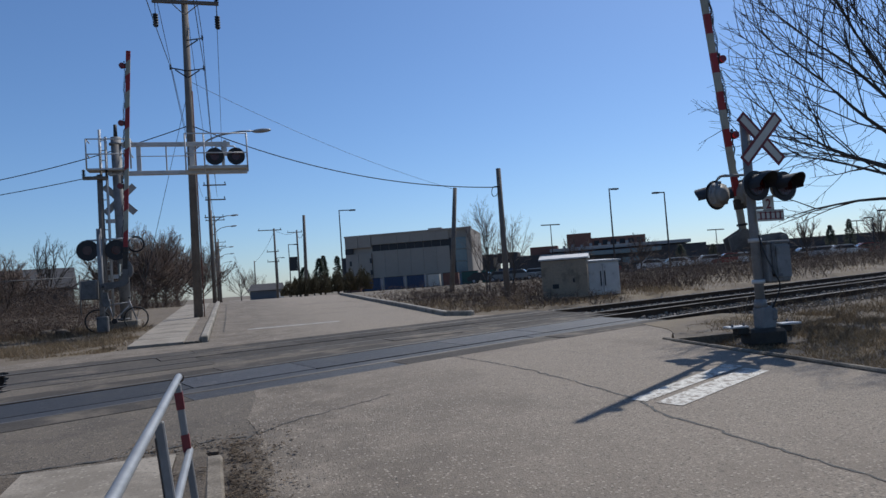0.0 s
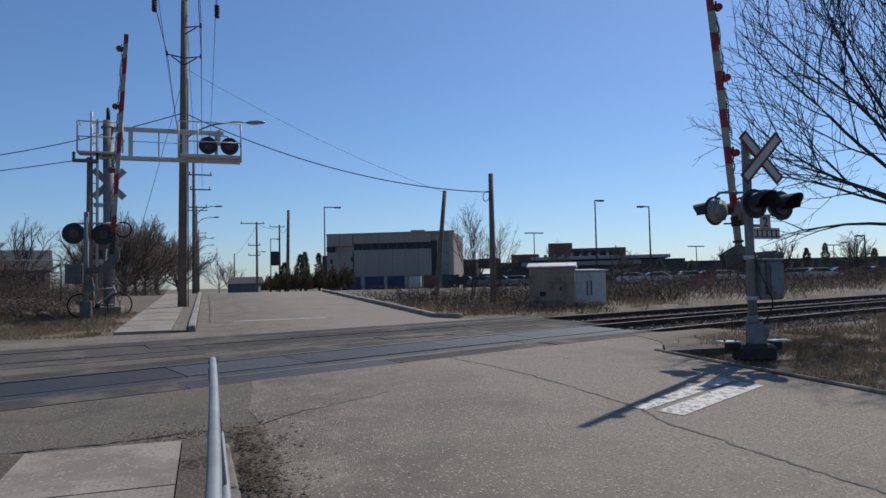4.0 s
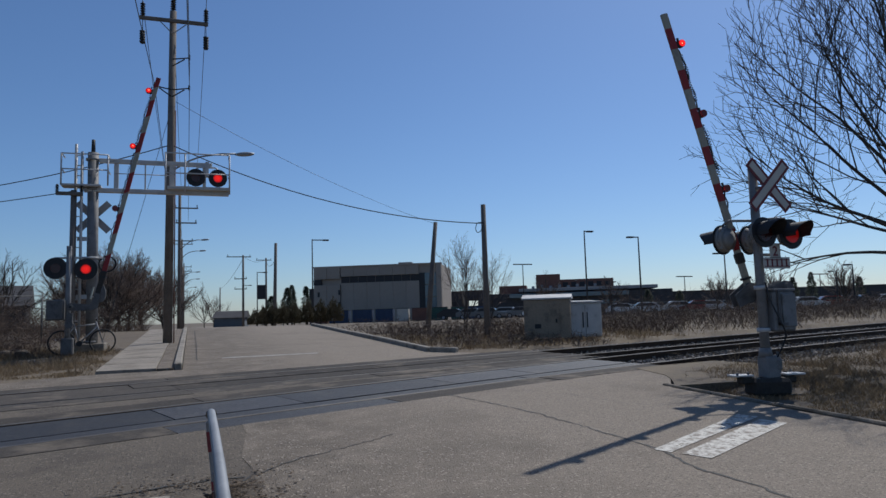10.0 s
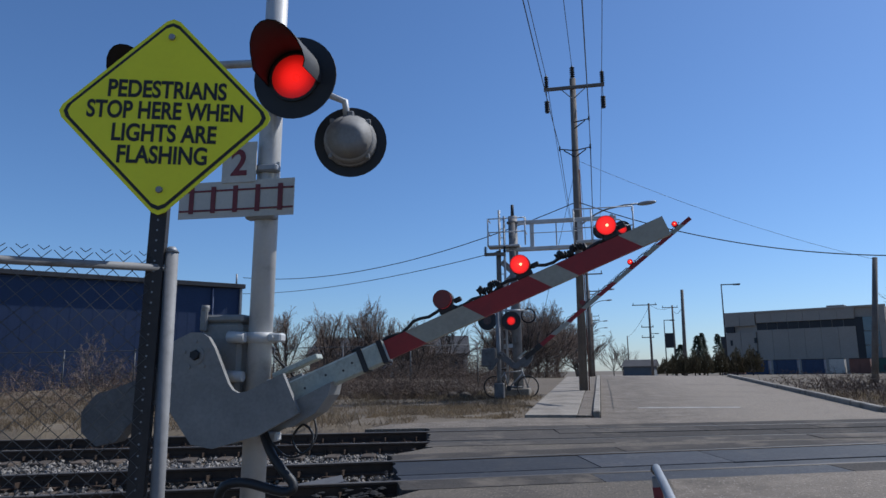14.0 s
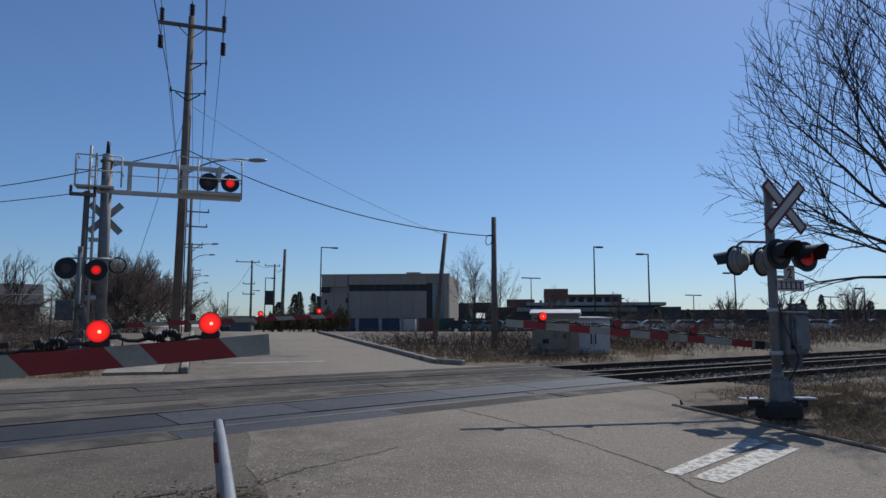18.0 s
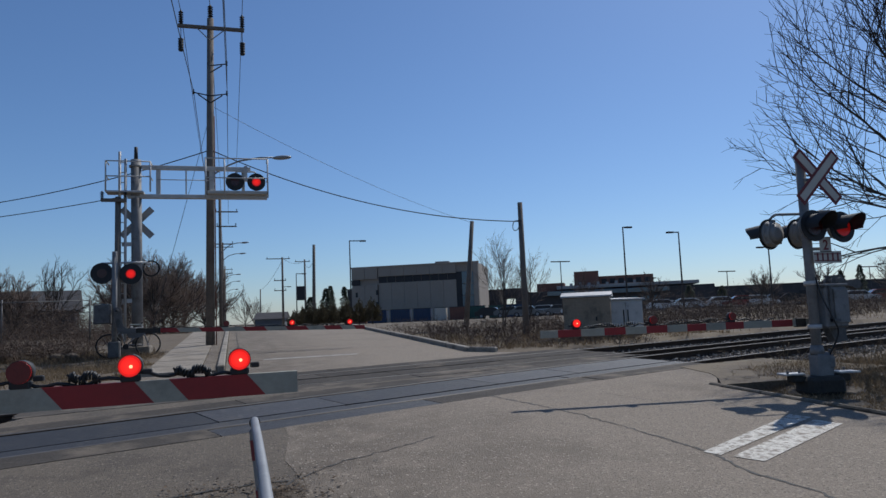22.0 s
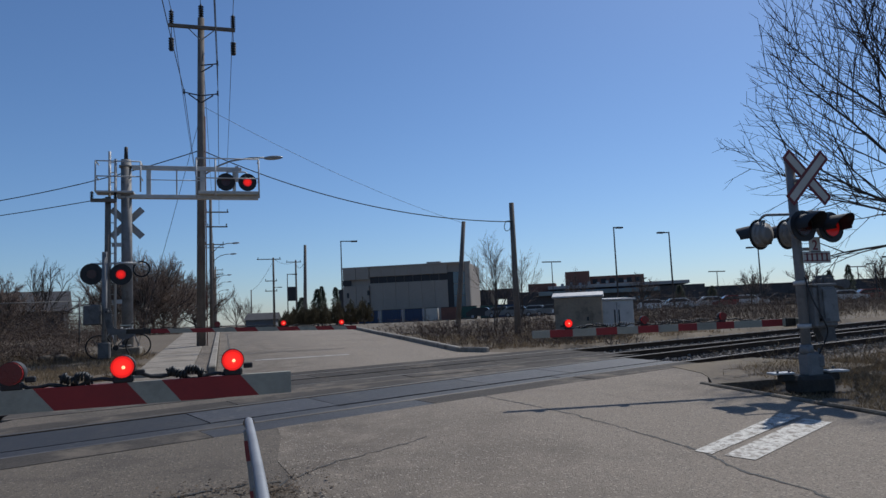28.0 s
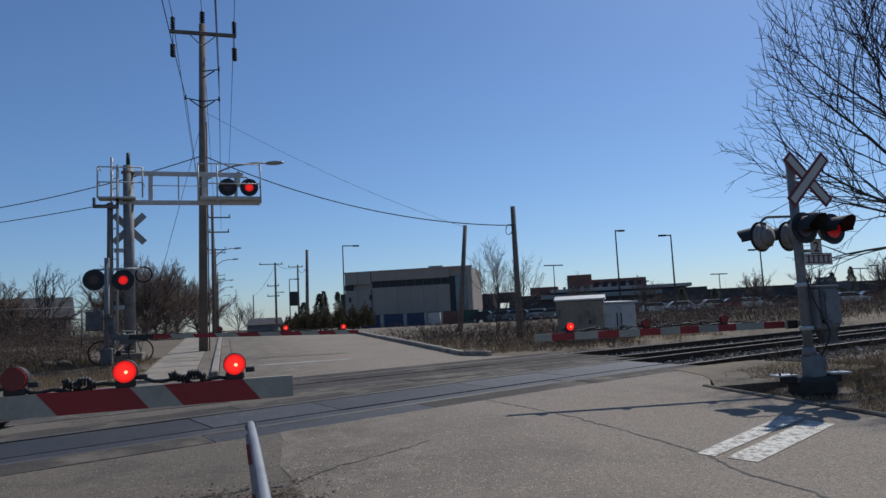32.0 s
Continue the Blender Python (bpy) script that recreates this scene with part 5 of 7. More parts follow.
# ---- signs and fence by the near gate ----
def diamond_sign(name, x, y, z, az, half, face, label, words=(), lean=0.0):
    root = thing(name, pose(x, y, gz(y), 0, lean, az), label, "road sign", "diamond signs")
    zc = z - gz(y)

    def dia(bm, h, yy, th):
        r = 0.09 * h
        o = []
        for k in range(4):
            a0 = math.pi / 2 * k
            c = (h - r * 1.41) * math.cos(a0), (h - r * 1.41) * math.sin(a0)
            for s in (-45, 0, 45):
                o.append((c[0] + r * math.cos(a0 + math.radians(s)), c[1] + r * math.sin(a0 + math.radians(s))))
        b2 = bmesh.new()
        slab(b2, o, th)
        bmesh.ops.translate(b2, vec=(0, yy, zc), verts=b2.verts)
        me = bpy.data.meshes.new("tmp")
        b2.to_mesh(me)
        b2.free()
        bm.from_mesh(me)
        bpy.data.meshes.remove(me)
    plate = part("sign_plate", made(dia, half, 0.0, 0.004), face, root)
    part("border_line", made(dia, half * 0.955, -0.003, 0.003), M_BLACK, plate)
    part("sign_face", made(dia, half * 0.915, -0.0055, 0.003), face, plate)
    for dz in (half * 0.77, -half * 0.73):
        part("bolt", made(cyl, (0, -0.008, zc + dz), (0, -0.018, zc + dz), 0.016, 0.013, 10), M_GALV, plate)
    for k, w in enumerate(words):
        text(plate, w, (0, -0.0085, zc + (0.076, -0.023, -0.128, -0.228)[k]), 0.111, M_BLACK, width=(0.515, 0.675, 0.45, 0.385)[k], bold=0.0028)
    bm = made(box, (0, 0.035, (zc + half * 0.9) / 2), (0.07, 0.045, zc + half * 0.9))
    post = part("post", bm, M_POST if words else M_GALV, root, "perforated dark steel post")
    for k in range(46):
        part("punched_hole", made(cyl, (0, 0.0118, 0.3 + 0.045 * k), (0, 0.0108, 0.3 + 0.045 * k), 0.0045, 0.0045, 6), M_GALV, post)
    return root


diamond_sign("pedestrian_sign", -1.843, 2.537, 2.662, 17.4, 0.476, M_YELLOW, "bright yellow diamond sign with black lettering for pedestrians",
             ("PEDESTRIANS", "STOP HERE WHEN", "LIGHTS ARE", "FLASHING"), 1.2)
diamond_sign("warning_sign", -5.35, 4.45, 1.86, 48, 0.40, M_AMBER, "amber diamond warning sign with a black border beyond the fence")


def chain_fence(name, p0, p1, h, label, pitch=0.075, post_every=2.4, r=0.001, steel=None):
    steel = steel or M_GALV
    root = thing(name, Matrix(), label, "fence")
    a, b = Vector((*p0, 0)), Vector((*p1, 0))
    ln = (b - a).length
    d = (b - a).normalized()
    n = max(1, round(ln / post_every))

    def at(u, z):
        p = a + d * u
        return Vector((p.x, p.y, gz(p.y) + z))
    for i in range(n + 1):
        u = ln * i / n
        part("fence_post", made(cyl, at(u, -0.1), at(u, h + 0.02), 0.029, 0.029, 12), steel, root)
        part("post_cap", made(cyl, at(u, h + 0.02), at(u, h + 0.045), 0.033, 0.015, 12), M_GALV, root)
    part("top_rail", made(tube, [at(ln * k / 8, h - 0.05) for k in range(9)], 0.017, 8), steel, root)
    # woven wire: two families of thin slanted wires, with barbs above
    verts, faces = [], []

    def wire3(p, q):
        o = len(verts)
        w = Vector((0, 0, r * 1.6))
        s = d * r * 1.2
        for c in (p, q):
            verts.extend([c + w * 0.7, c - w * 0.7 + s, c - w * 0.7 - s])
        faces.extend([(o, o + 1, o + 4, o + 3), (o + 1, o + 2, o + 5, o + 4), (o + 2, o, o + 3, o + 5)])
    k = -h
    while k < ln:
        for sgn in (1, -1):
            u0, u1 = (k, k + h) if sgn > 0 else (k + h, k)
            z0, z1 = 0.04, h + 0.0
            ua, za, ub, zb = u0, z0, u1, z1
            if ua < 0:
                za, ua = za + (0 - ua) / (ub - ua) * (zb - za), 0
            if ub < 0:
                zb, ub = zb - (0 - ub) / (ua - ub) * (zb - za), 0
            if ua > ln:
                za, ua = za + (ua - ln) / (ua - ub) * (zb - za), ln
            if ub > ln:
                zb, ub = zb - (ub - ln) / (ub - ua) * (zb - za), ln
            if abs(zb - za) > 0.02:
                wire3(at(ua, za), at(ub, zb))
        k += pitch
    u = pitch / 2
    while u < ln:
        wire3(at(u, h), at(u - 0.02, h + 0.016))
        wire3(at(u, h), at(u + 0.02, h + 0.016))
        u += pitch
    raw("chain_link", verts, faces, M_WIRE, root)["kind"] = "stuff"
    return root


chain_fence("chain_link_fence", (-1.765, 2.615), (-6.2, -2.4), 1.94, "weathered chain-link fence with twisted barbs along the tracks", steel=M_SHADEALU, r=0.0013)
chain_fence("chain_link_fence", (-5.1, 29.6), (-30, 22.5), 1.75, "weathered chain-link fence in front of brush", pitch=0.22, r=0.002, post_every=3.0, steel=M_WIRE)


# ---- road markings and cracks ----
def marking(pts, material, label, z=0.006):
    bm = bmesh.new()
    bm.faces.new([bm.verts.new((x, y, gz(y) + z)) for x, y in pts])
    ob = part("road_marking", bm, material)
    tagged(ob, label, "road marking", "road markings")


marking([(4.49, 5.05), (6.35, 6.0), (6.27, 6.3), (4.37, 5.3)], M_PAINT, "worn white stop bar painted on the asphalt")
marking([(4.31, 5.38), (6.35, 6.42), (6.28, 6.66), (4.25, 5.55)], M_PAINT, "worn white stop bar painted on the asphalt")
marking([(0.9, 18.1), (3.3, 18.25), (3.3, 18.48), (0.9, 18.33)], M_PAINT_OLD, "faded white stop bar beyond the tracks")


def crack(pts, w=0.018, seed=1):
    rnd = random.Random(seed)
    fine_ = []
    for (x0, y0), (x1, y1) in zip(pts, pts[1:]):
        n = max(2, int(math.hypot(x1 - x0, y1 - y0) / 0.07))
        for i in range(n):
            t = i / n
            fine_.append((x0 + (x1 - x0) * t + rnd.gauss(0, 0.012), y0 + (y1 - y0) * t + rnd.gauss(0, 0.012)))
    fine_.append(pts[-1])
    bm = bmesh.new()
    prev = None
    for i, (x, y) in enumerate(fine_):
        a, b = fine_[max(i - 1, 0)], fine_[min(i + 1, len(fine_) - 1)]
        dx, dy = b[0] - a[0], b[1] - a[1]
        k = math.hypot(dx, dy) or 1
        ww = w * rnd.uniform(0.3, 1.2) / 2
        cur = [bm.verts.new((x - dy / k * ww, y + dx / k * ww, gz(y) + 0.0045)), bm.verts.new((x + dy / k * ww, y - dx / k * ww, gz(y) + 0.0045))]
        if prev:
            bm.faces.new((prev[0], prev[1], cur[1], cur[0]))
        prev = cur
    tagged(part("crack", bm, M_CRACK), "dark ragged crack in the asphalt", "crack", "cracks in the road", "structure")


crack([(3.4, 10.1), (3.71, 9.89), (4.03, 8.58), (4.19, 7.79), (4.27, 6.67), (4.3, 5.5), (4.14, 4.81), (4.2, 4.34), (4.18, 4.0), (4.25, 2.6), (4.1, 0.5)], 0.03, 1)
crack([(0.45, 5.7), (0.66, 6.13), (1.17, 6.62), (1.86, 7.01), (2.21, 7.3)], 0.022, 2)
crack([(-1.6, 5.85), (-0.41, 5.94), (0.17, 6.1), (0.34, 6.17), (0.6, 6.1)], 0.04, 3)
crack([(5.3, 9.2), (5.6, 7.9), (6.4, 7.2)], 0.01, 5)
crack([(0.3, 18), (0.32, 24), (0.3, 34)], 0.03, 7)


# ---- buildings ----
def frame_of(p0, p1):
    """Pose of a wall line: local x along it, local y behind it."""
    return pose(p0[0], p0[1], 0.6, 0, 0, math.degrees(math.atan2(p1[1] - p0[1], p1[0] - p0[0]))), math.hypot(p1[0] - p0[0], p1[1] - p0[1])


def office_block():
    m, ln = frame_of((21.4, 128.3), (42.7, 117.6))
    root = thing("office_building", m, "two-storey beige panel building with a dark window band", "building")
    h = 10.3
    part("wall", made(box, (ln / 2, 8.2, h / 2 - 0.4), (ln, 15.6, h + 0.8), bevel=0.05), M_BLDG, root)
    for k in range(6):
        w = 2.43
        part("panel", made(box, (5.1 + w * (k + 0.5), 0.28, 3.7), (w - 0.02, 0.24, 7.4), bevel=0.02), M_BLDG, root)
        part("panel", made(box, (5.1 + w * (k + 0.5), 0.2, 9.45), (w - 0.02, 0.36, 1.7), bevel=0.02), M_BLDG, root)
    for k in range(2):
        part("panel", made(box, (1.25 + 2.5 * k, 0.14, 9.25), (2.45, 0.5, 2.1), bevel=0.02), M_BLDG, root)
        part("panel", made(box, (1.25 + 2.5 * k, 0.14, 3.5), (2.45, 0.5, 7.2), bevel=0.02), M_BLDG, root)
    for k in range(9):
        part("window", made(box, (5.1 + 1.62 * (k + 0.5), 0.36, 8.0), (1.54, 0.08, 1.15)), M_BAND, root)
    part("window", made(box, (0.75, 0.1, 7.65), (1.5, 0.5, 1.0)), M_BAND, root)
    for x, z in ((0.95, 5.4), (0.95, 3.3), (4.85, 5.7), (4.85, 3.5)):
        part("window", made(box, (x, -0.12, z), (0.4, 0.06, 0.9)), M_BAND, root)
    # flat dark strip painted in for the shadow beside the glass
    part("shadow_gap", made(box, (20.2, 0.3, 4.4), (1.2, 0.12, 8.8)), M_BAND, root)
    for k in range(4):
        part("glass_pane", made(box, (21.8, 0.2, 1.1 + 2.2 * k), (2.1, 0.2, 2.1)), M_GLASS, root)
    part("annex", made(box, (-0.6, 5.0, 3.3), (1.2, 8.0, 6.6), bevel=0.04), M_ROOF, root, "dark lower side wing")
    part("pier", made(box, (23.35, 0.0, h / 2), (0.9, 0.6, h + 0.3), bevel=0.04), M_BLDG, root)
    part("parapet", made(box, (ln / 2, 0.15, h + 0.12), (ln + 0.2, 0.5, 0.3), bevel=0.03), M_BLDG, root)
    part("roof_unit", made(box, (16.5, 5, h + 0.5), (2.6, 2, 0.7), bevel=0.05), M_GREY, root)


office_block()


def hospital_block():
    m, ln = frame_of((58, 140), (92, 121))
    root = thing("institution_building", m, "long low institutional building with a brick tower and pale roof", "building")
    # the storey's shade is put into its dark wall colour
    part("wall", made(box, (ln / 2 + 2, 8, 2.4), (ln + 2, 16, 5.6), bevel=0.05), M_ROOF, root, "shaded lower storey")
    part("roof", made(box, (ln / 2 + 5, 7, 5.8), (ln - 10, 15, 0.7), bevel=0.05), M_GALV, root, "pale blue-grey flat roof edge")
    part("canopy", made(box, (ln / 2 + 1, -0.6, 4.6), (ln - 14, 1.2, 0.9), bevel=0.05), M_GLASS, root, "blue-green glazed band")
    part("tower", made(box, (16.3, 5, 7.0), (5.2, 6, 4.4), bevel=0.05), M_BRICK, root, "red-brick tower")
    part("upper_storey", made(box, (24.5, 6, 6.7), (11.5, 6, 2.6), bevel=0.05), M_BRICK, root, "red-brick upper storey")
    part("upper_storey", made(box, (8.5, 6, 6.0), (6.0, 6, 2.0), bevel=0.05), M_BRICK, root)
    part("upper_storey", made(box, (0.5, 5, 5.2), (4.5, 6, 2.2), bevel=0.05), M_ROOF, root)
    for k in range(9):
        part("window", made(box, (12 + 2.3 * k, -0.03, 2.6), (1.6, 0.1, 1.4)), M_GLASS, root)
    for k in range(6):
        part("window", made(box, (20 + 1.8 * k, 2.97, 6.9), (1.1, 0.1, 1.0)), M_BAND, root)
    for k in range(8):
        part("roof_vent", made(box, (13 + 1.9 * k, 2.2, 6.4 + 0.2 * (k % 2)), (0.6, 0.6, 0.6)), M_GALV, root)


hospital_block()


M_HOUSE = mat("grey_siding", (0.13, 0.14, 0.155), (0.1, 0.11, 0.12), 0.85, scale=1, fine=10, bump=0.05)


def low_block(p0, p1, depth, h, wall_m, label, windows=0, roof_h=0.0):
    m, ln = frame_of(p0, p1)
    root = thing("low_building", m, label, "building", "distant buildings")
    part("wall", made(box, (ln / 2, depth / 2, h / 2 - 0.3), (ln, depth, h + 0.6), bevel=0.04), wall_m, root)
    if roof_h:
        bm = bmesh.new()
        slab(bm, [(-0.4, h), (depth + 0.4, h), (depth / 2, h + roof_h)], ln + 0.6, "X")
        part("roof", bm, M_ROOF, root, m=pose(ln / 2, 0, 0))
    else:
        part("roof", made(box, (ln / 2, depth / 2, h + 0.12), (ln + 0.3, depth + 0.3, 0.25), bevel=0.03), M_ROOF, root)
    for k in range(windows):
        part("window", made(box, (ln * (k + 0.5) / windows, -0.02, h * 0.55), (1.3, 0.08, 1.2)), M_BAND, root)


low_block((86, 128), (150, 92), 14, 4.4, M_ROOF, "long dark low commercial building behind the parking lot", 14)
low_block((150, 95), (185, 60), 12, 3.6, M_BRICK, "low brick building in the distance", 8)
low_block((47, 150), (57, 144), 10, 6.0, M_ROOF, "dark flat-roofed block in the distance", 3)
low_block((3.2, 104), (7.2, 103.3), 7, 1.5, M_HOUSE, "small grey house with a dark gabled roof", 0, 1.0)
low_block((-26, 60), (-12, 62), 8, 2.6, M_ROOF, "dark low house behind trees", 3, 1.8)


def blue_hall():
    m, ln = frame_of((-41, 11), (-19.3, 35))
    root = thing("blue_warehouse", m, "large dark blue metal-clad warehouse beyond the tracks", "warehouse")
    h = 5.72
    part("wall", made(box, (ln / 2, 9, h / 2), (ln, 17.8, h)), M_BLUE, root)
    n = 64
    bm = many(box, [((ln * (k + 0.5) / n, 0.099, h / 2), (ln / n * 0.3, 0.006, h)) for k in range(n)])
    part("cladding_rib", bm, M_BLUE, root)["kind"] = "stuff"
    part("eave_trim", made(box, (ln / 2, 0.0, h + 0.05), (ln + 0.3, 0.3, 0.24), bevel=0.02), M_ROOF, root)
    part("corner_trim", made(box, (ln - 0.05, 0.05, h / 2), (0.12, 0.16, h)), M_GALV, root)
    part("downpipe", made(cyl, (ln - 1.6, 0.0, 0.2), (ln - 1.6, 0.0, h), 0.06, 0.06, 8), M_BLUE, root)
    part("service_mast", made(cyl, (ln - 0.3, 0.1, h), (ln - 0.3, 0.1, h + 0.75), 0.05, 0.05, 8), M_GALV, root)


blue_hall()


def relay_cabinets():
    for x0, y0, x1, y1, depth, h, material, lab in ((10.3, 20.25, 11.55, 19.45, 0.8, 1.26, M_CABINET, "weathered tan steel relay cabinet with a pale roof beside the tracks"), (11.72, 19.95, 13.0, 19.9, 0.9, 1.12, M_ALU, "silver steel relay case with double doors beside the tracks")):
        a = math.degrees(math.atan2(y1 - y0, x1 - x0))
        ln = math.hypot(x1 - x0, y1 - y0)
        root = thing("relay_cabinet", pose(x0, y0, gz((y0 + y1) / 2), 0, 0, a), lab, "equipment cabinet", "track equipment")
        part("body", made(box, (ln / 2, depth / 2, h / 2), (ln, depth, h), bevel=0.02), material, root)
        bm = bmesh.new()
        slab(bm, [(-0.06, h + 0.004), (depth + 0.06, h + 0.004), (depth + 0.06, h + 0.05), (depth / 2, h + 0.17), (-0.06, h + 0.05)] if material is M_CABINET else [(-0.05, h + 0.004), (depth + 0.05, h + 0.004), (depth + 0.05, h + 0.09), (-0.05, h + 0.05)], ln + 0.12, "X")
        part("roof", bm, M_ALU, root, "pale sheet-metal roof", pose(ln / 2, 0, 0))
        if material is M_ALU:
            for k in (0, 1):
                d = part("door", made(box, (ln * (0.27 + 0.46 * k), -0.012, h / 2), (ln * 0.43, 0.02, h * 0.86), bevel=0.006), M_ALU, root)
                part("handle", made(box, (ln * (0.44 + 0.12 * k), -0.035, h * 0.5), (0.03, 0.03, 0.5), bevel=0.004), M_BLACK, d)
        else:
            d = part("door", made(box, (ln * 0.52, -0.012, h / 2), (ln * 0.5, 0.02, h * 0.8), bevel=0.006), material, root)
            part("handle", made(box, (ln * 0.7, -0.03, h * 0.45), (0.05, 0.03, 0.12), bevel=0.004), M_BLACK, d)
            part("vent", made(box, (ln * 0.3, -0.02, h * 0.32), (0.2, 0.02, 0.14)), M_BLACK, root)


relay_cabinets()


# ---- vehicles ----
CAR_PAINTS = [mat("car_paint_" + n, c, tuple(v * 0.9 for v in c), 0.3, 0.2, scale=1, bump=0.0) for n, c in (("white", (0.6, 0.6, 0.6)), ("silver", (0.35, 0.36, 0.38)), ("black", (0.02, 0.02, 0.024)), ("blue", (0.03, 0.05, 0.11)), ("red", (0.22, 0.02, 0.02)), ("grey", (0.13, 0.135, 0.14)))]


def car(paint, x, y, az, name_of, suv=False):
    h = 1.72 if suv else 1.45
    root = thing("car", pose(x, y, gz(y), 0, 0, az), "parked " + name_of + (" sport utility car" if suv else " saloon car") + " on the lot", "car", "parked cars")
    side = [(-2.2, 0.35), (2.2, 0.35), (2.25, 0.62), (2.1, 0.78), (1.2, 0.92), (0.55, h - 0.05), (0.3, h), (-1.1, h), (-1.35, h - 0.06), (-1.95, 0.98), (-2.2, 0.9), (-2.25, 0.6)]
    bm = bmesh.new()
    slab(bm, side, 1.76)
    part("body", bm, paint, root)
    bm = bmesh.new()
    slab(bm, [(1.0, 0.95), (0.52, h - 0.1), (-1.08, h - 0.1), (-1.6, 0.98)], 1.78)
    part("side_window", bm, M_BAND, root)
    part("windscreen", made(slab, [(1.14, 0.95), (1.18, 0.955), (0.585, h - 0.06), (0.55, h - 0.07)], 1.5), M_GLASS, root)
    for wx in (-1.35, 1.35):
        for wy in (-0.8, 0.8):
            w = part("wheel", made(cyl, (wx, wy - 0.1, 0.32), (wx, wy + 0.1, 0.32), 0.32, 0.32, 16), M_TYRE, root)
            part("rim", made(cyl, (wx, wy - 0.105, 0.32), (wx, wy + 0.105, 0.32), 0.2, 0.2, 12), M_GALV, w)
    for s in (-0.6, 0.6):
        part("headlight", made(box, (2.2, s, 0.68), (0.08, 0.35, 0.14), bevel=0.02), M_GALV, root)
        part("tail_light", made(box, (-2.22, s * 1.15, 0.78), (0.06, 0.25, 0.16), bevel=0.02), M_LENS_DULL, root)
    return root


NAMES = ("white", "silver", "black", "blue", "red", "grey")
first_cars = {}
rnd_c = random.Random(11)
SPOTS = []
for i in range(34):
    u = i / 33
    SPOTS.append((33 + 62 * u + rnd_c.uniform(-.3, .3), 86 - 36 * u + rnd_c.uniform(-.4, .4), 150 + rnd_c.choice((0, 180)) + rnd_c.uniform(-3, 3)))
for i in range(20):
    u = i / 19
    SPOTS.append((44 + 52 * u, 95 - 30 * u, 150 + rnd_c.choice((0, 180))))
for k, (x, y, az) in enumerate(SPOTS):
    c = rnd_c.choice((0, 0, 1, 1, 2, 2, 3, 4, 5, 5))
    if c in first_cars:
        copy_thing(first_cars[c], pose(x, y, gz(y), 0, 0, az))
    else:
        first_cars[c] = car(CAR_PAINTS[c], x, y, az, NAMES[c])
for x, y, az, c, suv in ((-19.6, 53.5, 250, 0, True), (-16.9, 55.5, 255, 2, True)):
    car(CAR_PAINTS[c], x, y, az, NAMES[c], suv)
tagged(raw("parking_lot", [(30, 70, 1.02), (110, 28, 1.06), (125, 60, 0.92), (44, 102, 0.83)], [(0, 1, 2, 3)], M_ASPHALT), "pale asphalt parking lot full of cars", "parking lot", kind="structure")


# ---- refuse containers before the office building ----
M_BINBLUE = mat("blue_container_paint", (0.02, 0.045, 0.10), (0.015, 0.035, 0.08), 0.6, scale=1, fine=10, bump=0.05)
M_BINGREEN = mat("green_container_paint", (0.02, 0.075, 0.06), (0.016, 0.06, 0.05), 0.6, scale=1, fine=10, bump=0.05)
for k, (x, material, lab, w) in enumerate(((18.2, M_BRICK, "rust-red", 2.4), (21.0, M_BINBLUE, "dark blue", 2.9), (24.2, M_BINBLUE, "dark blue", 2.9), (27.2, M_BINBLUE, "dark blue", 2.6), (29.7, M_WHITE, "white", 1.7), (32.0, M_BRICK, "rust-red", 2.3), (34.6, M_BINGREEN, "green", 2.4), (37.2, M_BINGREEN, "green", 2.2), (39.6, M_BINBLUE, "dark blue", 2.4))):
    y = 104 - (x - 18) * 0.45
    root = thing("container", pose(x, y, gz(y), 0, 0, -24), lab + " steel refuse container beside the building", "container", "row of containers")
    part("body", made(box, (0, 0, 0.95), (w, 1.8, 1.8), bevel=0.04), material, root)
    part("lid", made(box, (0, 0, 1.9), (w + 0.08, 1.85, 0.08), bevel=0.02), M_ROOF, root)
    for s in (-0.35, 0.0, 0.35):
        part("rib", made(box, (s * w, -0.93, 0.95), (0.1, 0.08, 1.7)), material, root)
    for s in (-0.42, 0.42):
        part("skid", made(box, (s * w, 0, 0.05), (0.12, 1.7, 0.1)), M_ROOF, root)


